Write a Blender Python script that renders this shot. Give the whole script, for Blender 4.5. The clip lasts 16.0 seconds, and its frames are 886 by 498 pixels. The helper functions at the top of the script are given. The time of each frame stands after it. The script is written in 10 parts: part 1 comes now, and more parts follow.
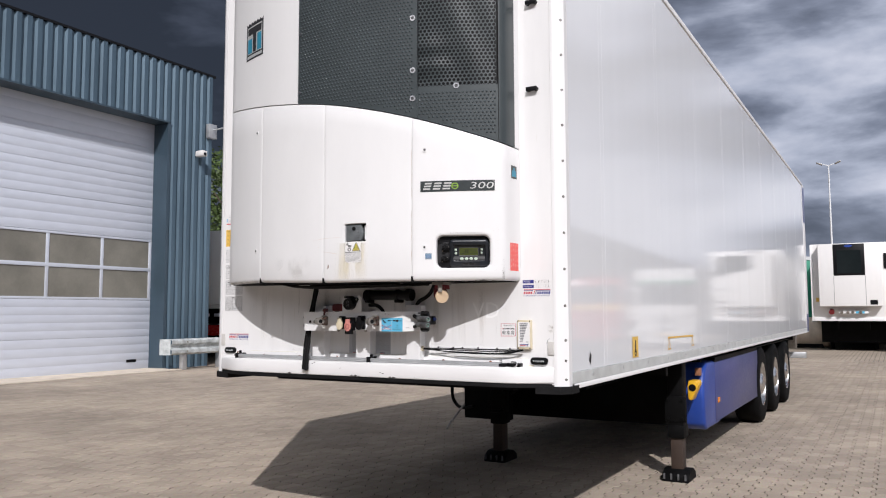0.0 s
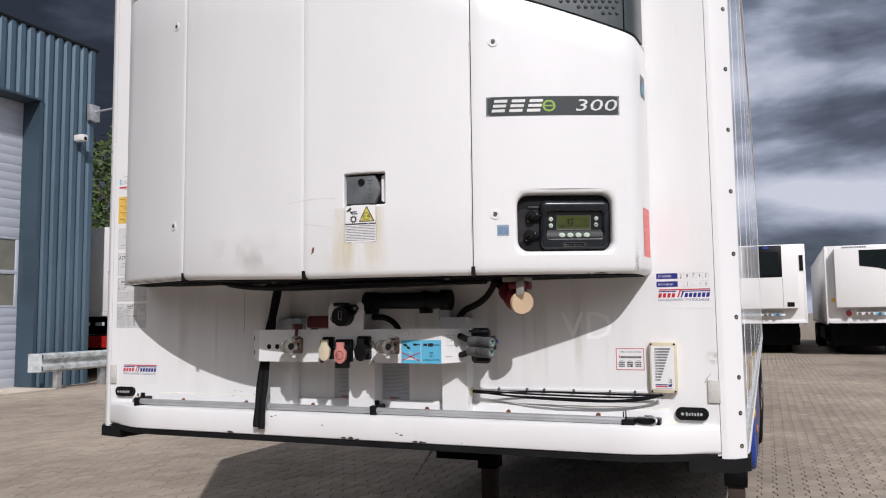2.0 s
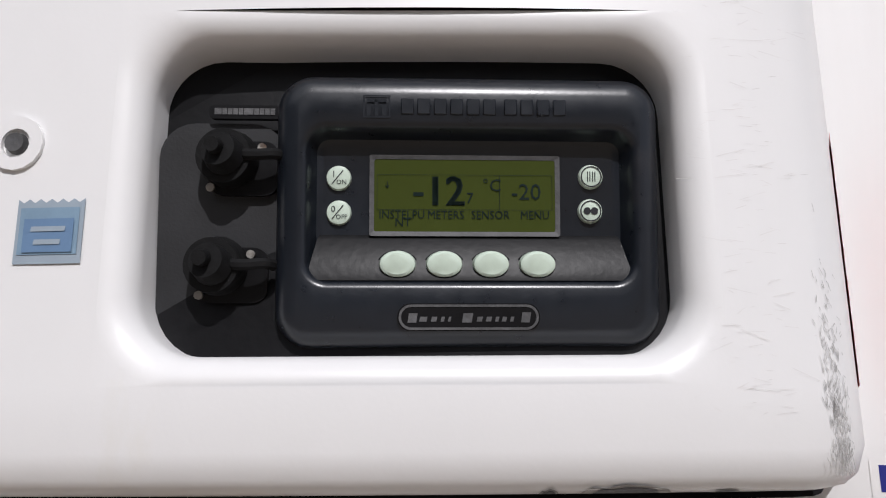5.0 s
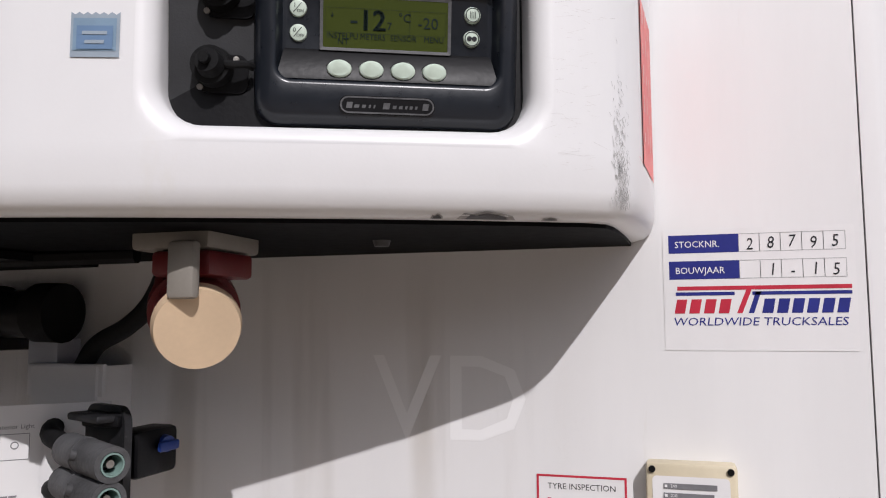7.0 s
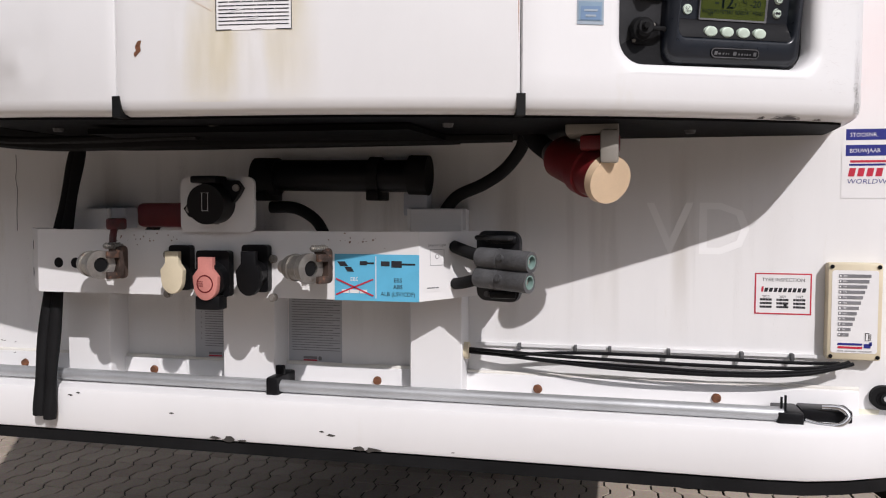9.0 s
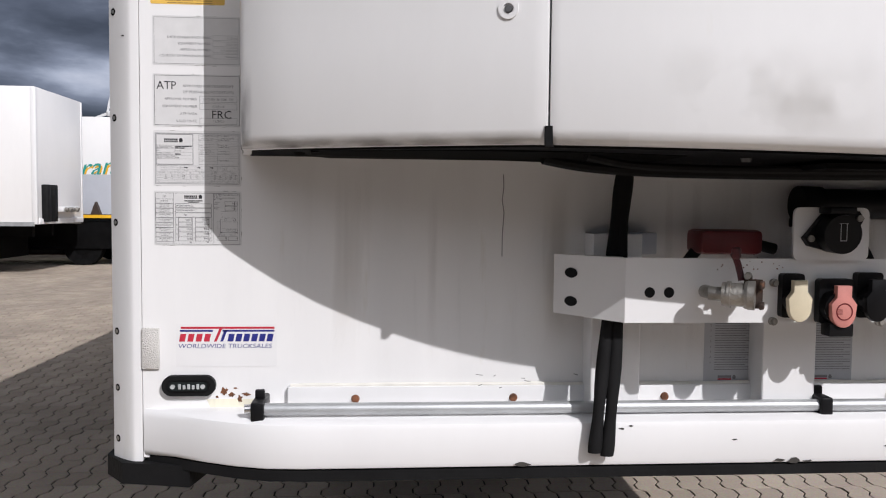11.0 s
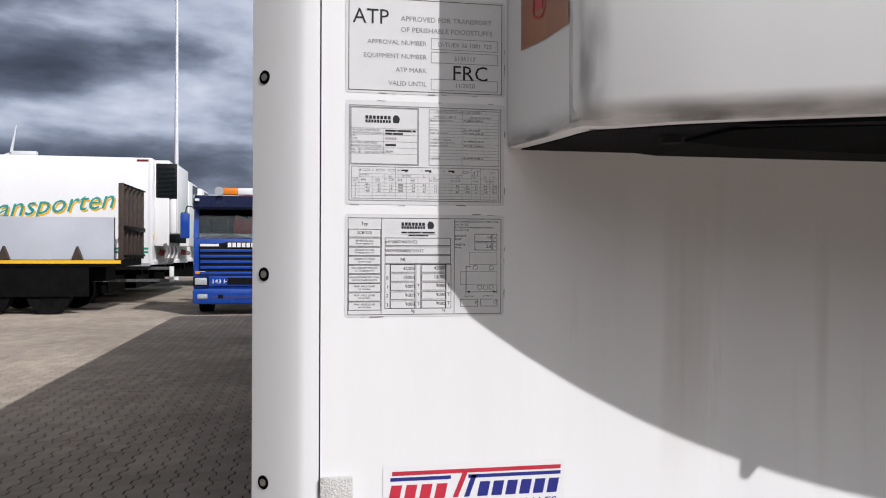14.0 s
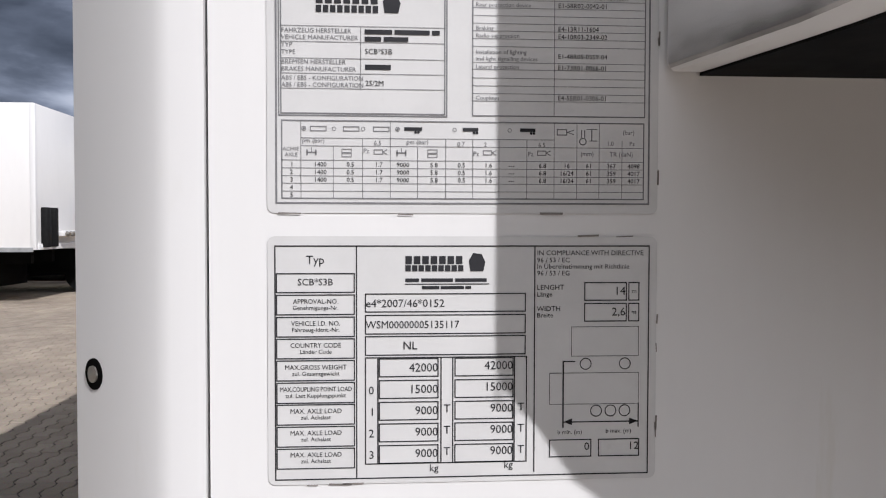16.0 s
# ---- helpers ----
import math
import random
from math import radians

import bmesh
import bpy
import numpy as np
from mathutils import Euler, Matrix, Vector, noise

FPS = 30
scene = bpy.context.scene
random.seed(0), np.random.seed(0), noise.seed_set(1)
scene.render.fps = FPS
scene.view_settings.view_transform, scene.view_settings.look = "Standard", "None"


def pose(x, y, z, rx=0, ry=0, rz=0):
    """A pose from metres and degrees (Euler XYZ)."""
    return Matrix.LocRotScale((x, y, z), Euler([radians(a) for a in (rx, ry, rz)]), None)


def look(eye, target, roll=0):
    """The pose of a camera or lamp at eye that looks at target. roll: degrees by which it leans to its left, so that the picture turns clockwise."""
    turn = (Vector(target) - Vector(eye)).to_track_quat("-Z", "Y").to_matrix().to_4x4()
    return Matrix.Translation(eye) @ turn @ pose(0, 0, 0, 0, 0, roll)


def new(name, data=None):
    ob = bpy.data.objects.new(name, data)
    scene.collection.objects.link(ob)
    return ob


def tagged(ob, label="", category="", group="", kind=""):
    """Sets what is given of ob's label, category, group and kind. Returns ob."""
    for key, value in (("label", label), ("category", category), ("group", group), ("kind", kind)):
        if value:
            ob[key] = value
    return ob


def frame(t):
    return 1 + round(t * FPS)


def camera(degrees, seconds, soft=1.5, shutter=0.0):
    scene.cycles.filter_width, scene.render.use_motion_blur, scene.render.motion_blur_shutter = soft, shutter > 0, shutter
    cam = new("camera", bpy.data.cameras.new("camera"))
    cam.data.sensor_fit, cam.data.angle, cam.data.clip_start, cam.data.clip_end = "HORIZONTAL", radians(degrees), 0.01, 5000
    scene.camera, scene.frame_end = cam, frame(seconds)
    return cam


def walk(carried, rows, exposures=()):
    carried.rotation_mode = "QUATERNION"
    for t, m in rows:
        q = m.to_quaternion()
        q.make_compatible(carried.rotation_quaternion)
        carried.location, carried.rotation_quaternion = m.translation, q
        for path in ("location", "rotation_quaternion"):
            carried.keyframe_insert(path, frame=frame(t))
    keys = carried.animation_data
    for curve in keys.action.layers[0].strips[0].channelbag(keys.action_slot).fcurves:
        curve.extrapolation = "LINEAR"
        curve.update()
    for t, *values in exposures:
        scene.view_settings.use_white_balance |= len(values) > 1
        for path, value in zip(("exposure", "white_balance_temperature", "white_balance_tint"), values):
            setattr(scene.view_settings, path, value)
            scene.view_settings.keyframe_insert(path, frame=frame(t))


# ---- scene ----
cam = camera(59.0, 16.0, 1.1)
PATH = [
    (0, (2.845, -3.992, 1.452), (1.85, -2.264, 1.614), -0.2),
    (0.5, (2.388, -3.655, 1.455), (1.467, -1.888, 1.631), -0.1),
    (1, (1.998, -3.348, 1.466), (1.118, -1.56, 1.645), -0.3),
    (1.5, (1.68, -3.006, 1.472), (0.859, -1.192, 1.656), -0.5),
    (2, (1.379, -2.601, 1.501), (0.624, -0.757, 1.672), -0.7),
    (2.5, (1.187, -2.156, 1.514), (0.526, -0.275, 1.6845), -0.9),
    (3, (1.15, -1.675, 1.538), (0.582, 0.234, 1.741), -0.6),
    (3.5, (1.098, -1.268, 1.583), (0.514, 0.630, 1.846), -0.2),
    (3.7, (1.079, -1.133, 1.586), (0.464, 0.743, 1.907), -0.1),
    (5.8, (0.98, -0.569, 1.692), (0.219, 1.227, 2.134), -0.4),
    (6.3, (0.995, -0.591, 1.661), (0.256, 1.227, 2.043), -0.3),
    (6.6, (1.022, -0.666, 1.624), (0.334, 1.187, 1.924), -0.1),
    (7, (1.067, -0.814, 1.541), (0.491, 1.091, 1.735), -0.2),
    (7.5, (1.15, -1.026, 1.474), (0.697, 0.921, 1.539), -0.1),
    (8, (1.138, -1.232, 1.485), (0.717, 0.723, 1.451), 0.0),
    (8.5, (0.925, -1.338, 1.479), (0.495, 0.613, 1.398), 0.0),
    (9, (0.695, -1.415, 1.495), (0.255, 0.533, 1.396), 0.1),
    (9.5, (0.439, -1.414, 1.484), (0.074, 0.55, 1.377), 0.2),
    (10, (0.128, -1.386, 1.513), (-0.11, 0.595, 1.379), 0.5),
    (10.2, (-0.008, -1.398, 1.505), (-0.187, 0.589, 1.361), 0.5),
    (12.3, (-1.737, -1.675, 1.628), (-1.094, 0.219, 1.647), 0.0),
    (12.5, (-1.744, -1.601, 1.621), (-1.077, 0.284, 1.653), -0.1),
    (13, (-1.567, -1.391, 1.628), (-0.95, 0.511, 1.672), -0.1),
    (13.5, (-1.392, -1.108, 1.569), (-0.9, 0.83, 1.604), 0.3),
    (14, (-1.253, -0.783, 1.535), (-0.897, 1.185, 1.538), 0.2),
    (14.5, (-1.212, -0.565, 1.534), (-0.97, 1.42, 1.498), 0.0),
    (15, (-1.17, -0.403, 1.53), (-1.001, 1.589, 1.472), -0.1),
    (15.5, (-1.153, -0.336, 1.517), (-1.046, 1.661, 1.544), -0.3),
    (16, (-1.161, -0.325, 1.575), (-1.022, 1.67, 1.518), 0.1),
]
# stops, kelvin and tint of the picture along the way
LIGHT = [(0, 0.03, 6250, 13), (1.5, -0.06, 6220, 13), (3, -0.27, 6220, 13), (3.7, -0.31, 6220, 13), (6.3, -0.31, 6220, 14), (7.5, -0.26, 6280, 16), (9, -0.11, 6320, 15), (10.2, 0.01, 6250, 14), (12.5, 0.02, 6130, 11), (13.5, 0.04, 6130, 12), (14.5, 0.09, 6130, 12), (16, 0.08, 6150, 12)]
walk(cam, [(t, look(eye, target, roll)) for t, eye, target, roll in PATH], LIGHT)

# ---- world, sun ----
SUN_DIR = Vector((0.64, -1.0, 0.93)).normalized()
world = bpy.data.worlds.new("sky")
scene.world = world
world.use_nodes = True
wt = world.node_tree
wn, wl = wt.nodes, wt.links
wn.clear()


def wnode(kind, **kw):
    n = wn.new(kind)
    for k, v in kw.items():
        n.inputs[k].default_value = v
    return n


sky = wn.new("ShaderNodeTexSky")
sky.sky_type = "NISHITA"
sky.sun_disc = False
sky.sun_elevation = math.asin(SUN_DIR.z)
sky.sun_rotation = math.atan2(SUN_DIR.x, SUN_DIR.y)
tc = wn.new("ShaderNodeTexCoord")
sep = wn.new("ShaderNodeSeparateXYZ")
wl.new(tc.outputs["Generated"], sep.inputs[0])
# layered cloud: noise over the direction, flattened upright
flat_dir = wn.new("ShaderNodeMapping")
flat_dir.inputs["Location"].default_value = (2.37, 0.61, 0.33)
flat_dir.inputs["Scale"].default_value = (1.0, 1.0, 2.9)
wl.new(tc.outputs["Generated"], flat_dir.inputs[0])
cl1 = wnode("ShaderNodeTexNoise", Scale=3.6, Detail=7.0, Roughness=0.50, Distortion=0.15)
wl.new(flat_dir.outputs[0], cl1.inputs["Vector"])
cl2 = wnode("ShaderNodeTexNoise", Scale=7.0, Detail=6.0, Roughness=0.55)
wl.new(flat_dir.outputs[0], cl2.inputs["Vector"])
mixed = wn.new("ShaderNodeMix")
mixed.data_type = "FLOAT"
mixed.inputs["Factor"].default_value = 0.10
wl.new(cl1.outputs["Fac"], mixed.inputs["A"])
wl.new(cl2.outputs["Fac"], mixed.inputs["B"])
# bright cumulus stands in a belt a little above the horizon
belt = wn.new("ShaderNodeValToRGB")
belt.color_ramp.interpolation = "EASE"
wl.new(sep.outputs["Z"], belt.inputs[0])
el = belt.color_ramp.elements
el[0].position, el[0].color = 0.0, (0.38, 0.38, 0.38, 1)
el[1].position, el[1].color = 0.60, (0.05, 0.05, 0.05, 1)
for p, c in ((0.065, 0.34), (0.145, 0.60), (0.235, 0.43), (0.34, 0.38)):
    e = el.new(p)
    e.color = (c, c, c, 1)
shift = wn.new("ShaderNodeMath")
shift.operation = "MULTIPLY_ADD"
shift.inputs[1].default_value = 0.42
shift.inputs[2].default_value = -0.20
wl.new(belt.outputs[0], shift.inputs[0])
crisp = wn.new("ShaderNodeMath")
crisp.operation = "MULTIPLY_ADD"
crisp.inputs[1].default_value = 1.22
crisp.inputs[2].default_value = -0.10
wl.new(mixed.outputs["Result"], crisp.inputs[0])
layer = wn.new("ShaderNodeMath")
layer.operation = "ADD"
wl.new(crisp.outputs[0], layer.inputs[0])
wl.new(shift.outputs[0], layer.inputs[1])
# the deck is heavy over the workshop, broken up down the yard and closes again further round
turn = wn.new("ShaderNodeMapRange")
turn.inputs["From Min"].default_value, turn.inputs["From Max"].default_value = -1.0, 1.0
wl.new(sep.outputs["X"], turn.inputs["Value"])
cover = wn.new("ShaderNodeValToRGB")
cover.color_ramp.interpolation = "EASE"
wl.new(turn.outputs["Result"], cover.inputs[0])
el = cover.color_ramp.elements
el[0].position, el[0].color = 0.0, (0.24, 0.24, 0.24, 1)
el[1].position, el[1].color = 1.0, (0.68, 0.68, 0.68, 1)
for p, c in ((0.28, 0.25), (0.335, 0.36), (0.40, 0.50), (0.45, 0.58), (0.50, 0.62), (0.575, 0.62), (0.70, 0.62)):
    e = el.new(p)
    e.color = (c, c, c, 1)
east = wn.new("ShaderNodeMath")
east.operation = "SUBTRACT"
east.inputs[1].default_value = 0.5
wl.new(cover.outputs[0], east.inputs[0])
# low cloud is dark on the sunny side
south = wn.new("ShaderNodeMapRange")
south.interpolation_type = "SMOOTHSTEP"
for k_, v_ in (("From Min", -0.45), ("From Max", 0.25), ("To Min", -0.04), ("To Max", 0.0)):
    south.inputs[k_].default_value = v_
wl.new(sep.outputs["Y"], south.inputs["Value"])
deck = wn.new("ShaderNodeMath")
deck.operation = "ADD"
wl.new(layer.outputs[0], deck.inputs[0])
wl.new(south.outputs["Result"], deck.inputs[1])
both = wn.new("ShaderNodeMath")
both.operation = "ADD"
wl.new(deck.outputs[0], both.inputs[0])
wl.new(east.outputs[0], both.inputs[1])
ramp = wn.new("ShaderNodeValToRGB")
wl.new(both.outputs[0], ramp.inputs[0])
el = ramp.color_ramp.elements
el[0].position, el[0].color = 0.27, (0.026, 0.031, 0.042, 1)
el[1].position, el[1].color = 0.70, (0.66, 0.68, 0.75, 1)
for p, c in ((0.37, (0.060, 0.070, 0.094, 1)), (0.45, (0.11, 0.126, 0.165, 1)), (0.53, (0.225, 0.252, 0.318, 1)), (0.60, (0.42, 0.455, 0.54, 1))):
    e = el.new(p)
    e.color = c
mixs = wn.new("ShaderNodeMix")
mixs.data_type = "RGBA"
mixs.inputs["Factor"].default_value = 0.97
bg_blue = wn.new("ShaderNodeVectorMath")
bg_blue.operation = "SCALE"
bg_blue.inputs["Scale"].default_value = 0.08
wl.new(sky.outputs[0], bg_blue.inputs[0])
wl.new(bg_blue.outputs[0], mixs.inputs["A"])
wl.new(ramp.outputs[0], mixs.inputs["B"])
# the deck opens to bright cloud near the sun, unseen, aimed to light the front
dot = wn.new("ShaderNodeVectorMath")
dot.operation = "DOT_PRODUCT"
dot.inputs[1].default_value = Vector((0.36, -0.84, 0.42)).normalized()
wl.new(tc.outputs["Generated"], dot.inputs[0])
opening = wn.new("ShaderNodeMapRange")
opening.interpolation_type = "SMOOTHSTEP"
opening.inputs["From Min"].default_value = 0.26
opening.inputs["From Max"].default_value = 0.92
wl.new(dot.outputs["Value"], opening.inputs["Value"])
ramp2 = wn.new("ShaderNodeValToRGB")
wl.new(mixed.outputs["Result"], ramp2.inputs[0])
el = ramp2.color_ramp.elements
el[0].position, el[0].color = 0.38, (0.55, 0.58, 0.65, 1)
el[1].position, el[1].color = 0.62, (1.26, 1.235, 1.21, 1)
high = wn.new("ShaderNodeMapRange")
high.interpolation_type = "SMOOTHSTEP"
high.inputs["From Min"].default_value = 0.08
high.inputs["From Max"].default_value = 0.38
wl.new(sep.outputs["Z"], high.inputs["Value"])
gap = wn.new("ShaderNodeMath")
gap.operation = "MULTIPLY"
wl.new(opening.outputs["Result"], gap.inputs[0])
wl.new(high.outputs["Result"], gap.inputs[1])
clear = wn.new("ShaderNodeMix")
clear.data_type = "RGBA"
wl.new(gap.outputs[0], clear.inputs["Factor"])
wl.new(mixs.outputs["Result"], clear.inputs["A"])
wl.new(ramp2.outputs[0], clear.inputs["B"])
bg = wn.new("ShaderNodeBackground")
bg.inputs["Strength"].default_value = 1.0
wl.new(clear.outputs["Result"], bg.inputs[0])
wo = wn.new("ShaderNodeOutputWorld")
wl.new(bg.outputs[0], wo.inputs[0])

sun = new("sun", bpy.data.lights.new("sun", "SUN"))
sun.data.energy = 3.52
sun.data.angle = radians(0.5)
sun.data.color = (1.0, 0.965, 0.93)
sun.matrix_world = look(SUN_DIR * 60, (0, 0, 0))


# ---- materials ----
def mat(name, col, rough=0.5, metal=0.0, var=0.06, scale=3.0, bump=0.0, bscale=60.0, coat=0.0, stretch=(1, 1, 1), tint=None, tpos=0.62, grain=0.5, swing=1.0):
    """Principled paint with two scales of variation, an optional stain tint and fine relief."""
    m = bpy.data.materials.new(name)
    m.use_nodes = True
    t = m.node_tree
    n, l = t.nodes, t.links
    b = n["Principled BSDF"]
    b.inputs["Metallic"].default_value = metal
    b.inputs["Coat Weight"].default_value = coat
    b.inputs["Coat Roughness"].default_value = 0.05
    co = n.new("ShaderNodeTexCoord")
    mp = n.new("ShaderNodeMapping")
    mp.inputs["Scale"].default_value = stretch
    l.new(co.outputs["Object"], mp.inputs[0])
    big = n.new("ShaderNodeTexNoise")
    big.inputs["Scale"].default_value = scale
    big.inputs["Detail"].default_value = 6
    l.new(mp.outputs[0], big.inputs["Vector"])
    fine = n.new("ShaderNodeTexNoise")
    fine.inputs["Scale"].default_value = scale * 14
    fine.inputs["Detail"].default_value = 3
    l.new(mp.outputs[0], fine.inputs["Vector"])
    mx = n.new("ShaderNodeMix")
    mx.data_type = "FLOAT"
    mx.inputs["Factor"].default_value = 0.35 * grain
    l.new(big.outputs["Fac"], mx.inputs["A"])
    l.new(fine.outputs["Fac"], mx.inputs["B"])
    rp = n.new("ShaderNodeValToRGB")
    l.new(mx.outputs["Result"], rp.inputs[0])
    lo = tuple(max(c * (1 - var * 1.6), 0) for c in col)
    hi = tuple(min(c * (1 + var), 1) for c in col)
    rp.color_ramp.elements[0].position, rp.color_ramp.elements[0].color = 0.32, (*lo, 1)
    rp.color_ramp.elements[1].position, rp.color_ramp.elements[1].color = 0.66, (*hi, 1)
    out = rp.outputs[0]
    if tint:
        st = n.new("ShaderNodeTexNoise")
        st.inputs["Scale"].default_value = scale * 1.7
        st.inputs["Detail"].default_value = 8
        st.inputs["Roughness"].default_value = 0.65
        l.new(mp.outputs[0], st.inputs["Vector"])
        sr = n.new("ShaderNodeValToRGB")
        sr.color_ramp.elements[0].position, sr.color_ramp.elements[0].color = tpos, (0, 0, 0, 1)
        sr.color_ramp.elements[1].position, sr.color_ramp.elements[1].color = min(tpos + 0.16, 1), (1, 1, 1, 1)
        l.new(st.outputs["Fac"], sr.inputs[0])
        mt = n.new("ShaderNodeMix")
        mt.data_type = "RGBA"
        l.new(sr.outputs[0], mt.inputs["Factor"])
        l.new(out, mt.inputs["A"])
        mt.inputs["B"].default_value = (*tint, 1)
        out = mt.outputs["Result"]
    l.new(out, b.inputs["Base Color"])
    rr = n.new("ShaderNodeMapRange")
    rr.inputs["To Min"].default_value = max(rough - 0.06 * swing, 0.008)
    rr.inputs["To Max"].default_value = min(rough + 0.08 * swing, 1)
    l.new(fine.outputs["Fac"], rr.inputs["Value"])
    l.new(rr.outputs[0], b.inputs["Roughness"])
    if bump:
        bn = n.new("ShaderNodeTexNoise")
        bn.inputs["Scale"].default_value = bscale
        bn.inputs["Detail"].default_value = 4
        l.new(co.outputs["Object"], bn.inputs["Vector"])
        bp = n.new("ShaderNodeBump")
        bp.inputs["Strength"].default_value = bump
        bp.inputs["Distance"].default_value = 0.004
        l.new(bn.outputs["Fac"], bp.inputs["Height"])
        l.new(bp.outputs[0], b.inputs["Normal"])
    return m


def side_wave(m):
    """Slight upright waviness of large thin panels."""
    t = m.node_tree
    co = t.nodes.new("ShaderNodeTexCoord")
    mp = t.nodes.new("ShaderNodeMapping")
    mp.inputs["Scale"].default_value = (1, 2.2, 0.12)
    wv = t.nodes.new("ShaderNodeTexNoise")
    wv.inputs["Scale"].default_value = 1.0
    wv.inputs["Detail"].default_value = 2
    bp = t.nodes.new("ShaderNodeBump")
    bp.inputs["Strength"].default_value = 1.0
    bp.inputs["Distance"].default_value = 0.0012
    t.links.new(co.outputs["Object"], mp.inputs[0])
    t.links.new(mp.outputs[0], wv.inputs["Vector"])
    t.links.new(wv.outputs["Fac"], bp.inputs["Height"])
    t.links.new(bp.outputs[0], t.nodes["Principled BSDF"].inputs["Normal"])


WHITE = mat("white_paint", (0.775, 0.768, 0.765), 0.42, var=0.02, scale=2.0, stretch=(2, 2, 0.5), tint=(0.70, 0.685, 0.65), tpos=0.63, grain=0.3)
FACE = mat("front_wall_paint", (0.79, 0.782, 0.776), 0.38, var=0.02, scale=2.5, stretch=(5, 5, 0.6), tint=(0.66, 0.63, 0.56), tpos=0.64, grain=0.4)
SHELL = mat("unit_shell_plastic", (0.765, 0.76, 0.757), 0.36, var=0.018, scale=2.2, stretch=(2, 2, 0.7), tint=(0.72, 0.70, 0.65), tpos=0.66, bump=0.015, bscale=300)
SIDE = mat("side_panel_gloss", (0.80, 0.81, 0.825), 0.012, var=0.012, scale=0.8, stretch=(1, 4, 0.25), grain=0.2, swing=0.06)
side_wave(SIDE)
ALU = mat("galvanised_rail", (0.50, 0.51, 0.52), 0.46, 0.6, var=0.10, scale=9, bump=0.1)
RAIL = mat("pale_rail", (0.60, 0.62, 0.61), 0.45, 0.2, var=0.08, scale=9, bump=0.05)
CHROME = mat("bright_metal", (0.62, 0.62, 0.62), 0.22, 1.0, var=0.06, scale=12)
STEEL = mat("worn_steel", (0.36, 0.34, 0.31), 0.42, 0.8, var=0.25, scale=30, tint=(0.20, 0.10, 0.05), tpos=0.6, bump=0.3, bscale=200)
BLACK = mat("black_plastic", (0.006, 0.006, 0.007), 0.40, var=0.25, scale=12, bump=0.04, bscale=240)
SATIN = mat("satin_black_housing", (0.009, 0.0115, 0.0165), 0.29, var=0.2, scale=9, bump=0.015, bscale=500, tint=(0.02, 0.02, 0.023), tpos=0.6)
RUBBER = mat("black_rubber", (0.007, 0.007, 0.0075), 0.7, var=0.3, scale=10, bump=0.2, bscale=120)
DULL = mat("faded_grey_plastic", (0.085, 0.085, 0.088), 0.62, var=0.35, scale=22, bump=0.25, bscale=220, tint=(0.20, 0.195, 0.19), tpos=0.62)
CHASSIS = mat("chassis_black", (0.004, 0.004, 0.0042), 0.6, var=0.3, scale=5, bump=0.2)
GRILLE = mat("dark_grey_grille", (0.040, 0.050, 0.053), 0.33, var=0.10, scale=4, bump=0.05)
PADDLE = mat("worn_grey_paddle", (0.115, 0.125, 0.13), 0.42, var=0.25, scale=18, bump=0.1, bscale=160, tint=(0.22, 0.23, 0.23), tpos=0.6)
OLIVE = mat("faded_yellow_print", (0.55, 0.47, 0.08), 0.45, var=0.15, scale=60)
TANLINE = mat("tan_scratch", (0.60, 0.47, 0.38), 0.6, var=0.2, scale=60)
RUST = mat("rust", (0.17, 0.065, 0.028), 0.8, var=0.35, scale=60, bump=0.6, bscale=300)
SLATE = mat("dark_plate", (0.014, 0.0145, 0.0165), 0.55, var=0.3, scale=30, bump=0.05, bscale=500, tint=(0.05, 0.05, 0.05), tpos=0.68)
MINT = mat("mint_insert", (0.20, 0.30, 0.27), 0.5, var=0.1, scale=60)
# lighter than the grille: the dimples' sun highlights are put into this colour
DIMPLE = mat("dimple_highlight", (0.058, 0.07, 0.075), 0.14, var=0.08, scale=4)
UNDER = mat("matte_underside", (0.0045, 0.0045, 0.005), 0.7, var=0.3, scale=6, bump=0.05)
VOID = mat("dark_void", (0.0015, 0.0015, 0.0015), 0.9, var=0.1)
RUSTSTEEL = mat("rusty_dark_steel", (0.075, 0.05, 0.04), 0.55, 0.3, var=0.4, scale=40, tint=(0.26, 0.13, 0.08), tpos=0.55, bump=0.3, bscale=200)
CREAM = mat("cream_plastic", (0.64, 0.56, 0.40), 0.5, var=0.05, scale=20, tint=(0.55, 0.46, 0.30), tpos=0.66)
LEVERRED = mat("dirty_red_lever", (0.10, 0.018, 0.02), 0.5, var=0.3, scale=40, tint=(0.05, 0.03, 0.03), tpos=0.5)
HOLDER = mat("scuffed_dark_plate", (0.02, 0.02, 0.022), 0.45, 0.2, var=0.4, scale=30, tint=(0.10, 0.095, 0.09), tpos=0.62)
REDPLAS = mat("dark_red_plastic", (0.15, 0.012, 0.014), 0.42, var=0.15, scale=14)
PINK = mat("faded_red_plastic", (0.54, 0.21, 0.18), 0.5, var=0.12, scale=25)
BLUEPAINT = mat("blue_truck_paint", (0.010, 0.055, 0.31), 0.22, var=0.10, scale=3, coat=0.5)
BLUEBOX = mat("blue_side_box", (0.018, 0.055, 0.29), 0.35, var=0.12, scale=3)
NAVYPANEL = mat("navy_side_panel", (0.036, 0.050, 0.185), 0.32, var=0.10, scale=2)
YELLOW = mat("yellow_paint", (0.80, 0.45, 0.02), 0.4, var=0.06, scale=10)
TYRE = mat("tyre_rubber", (0.006, 0.006, 0.0063), 0.75, var=0.3, scale=8, bump=0.3, bscale=90)
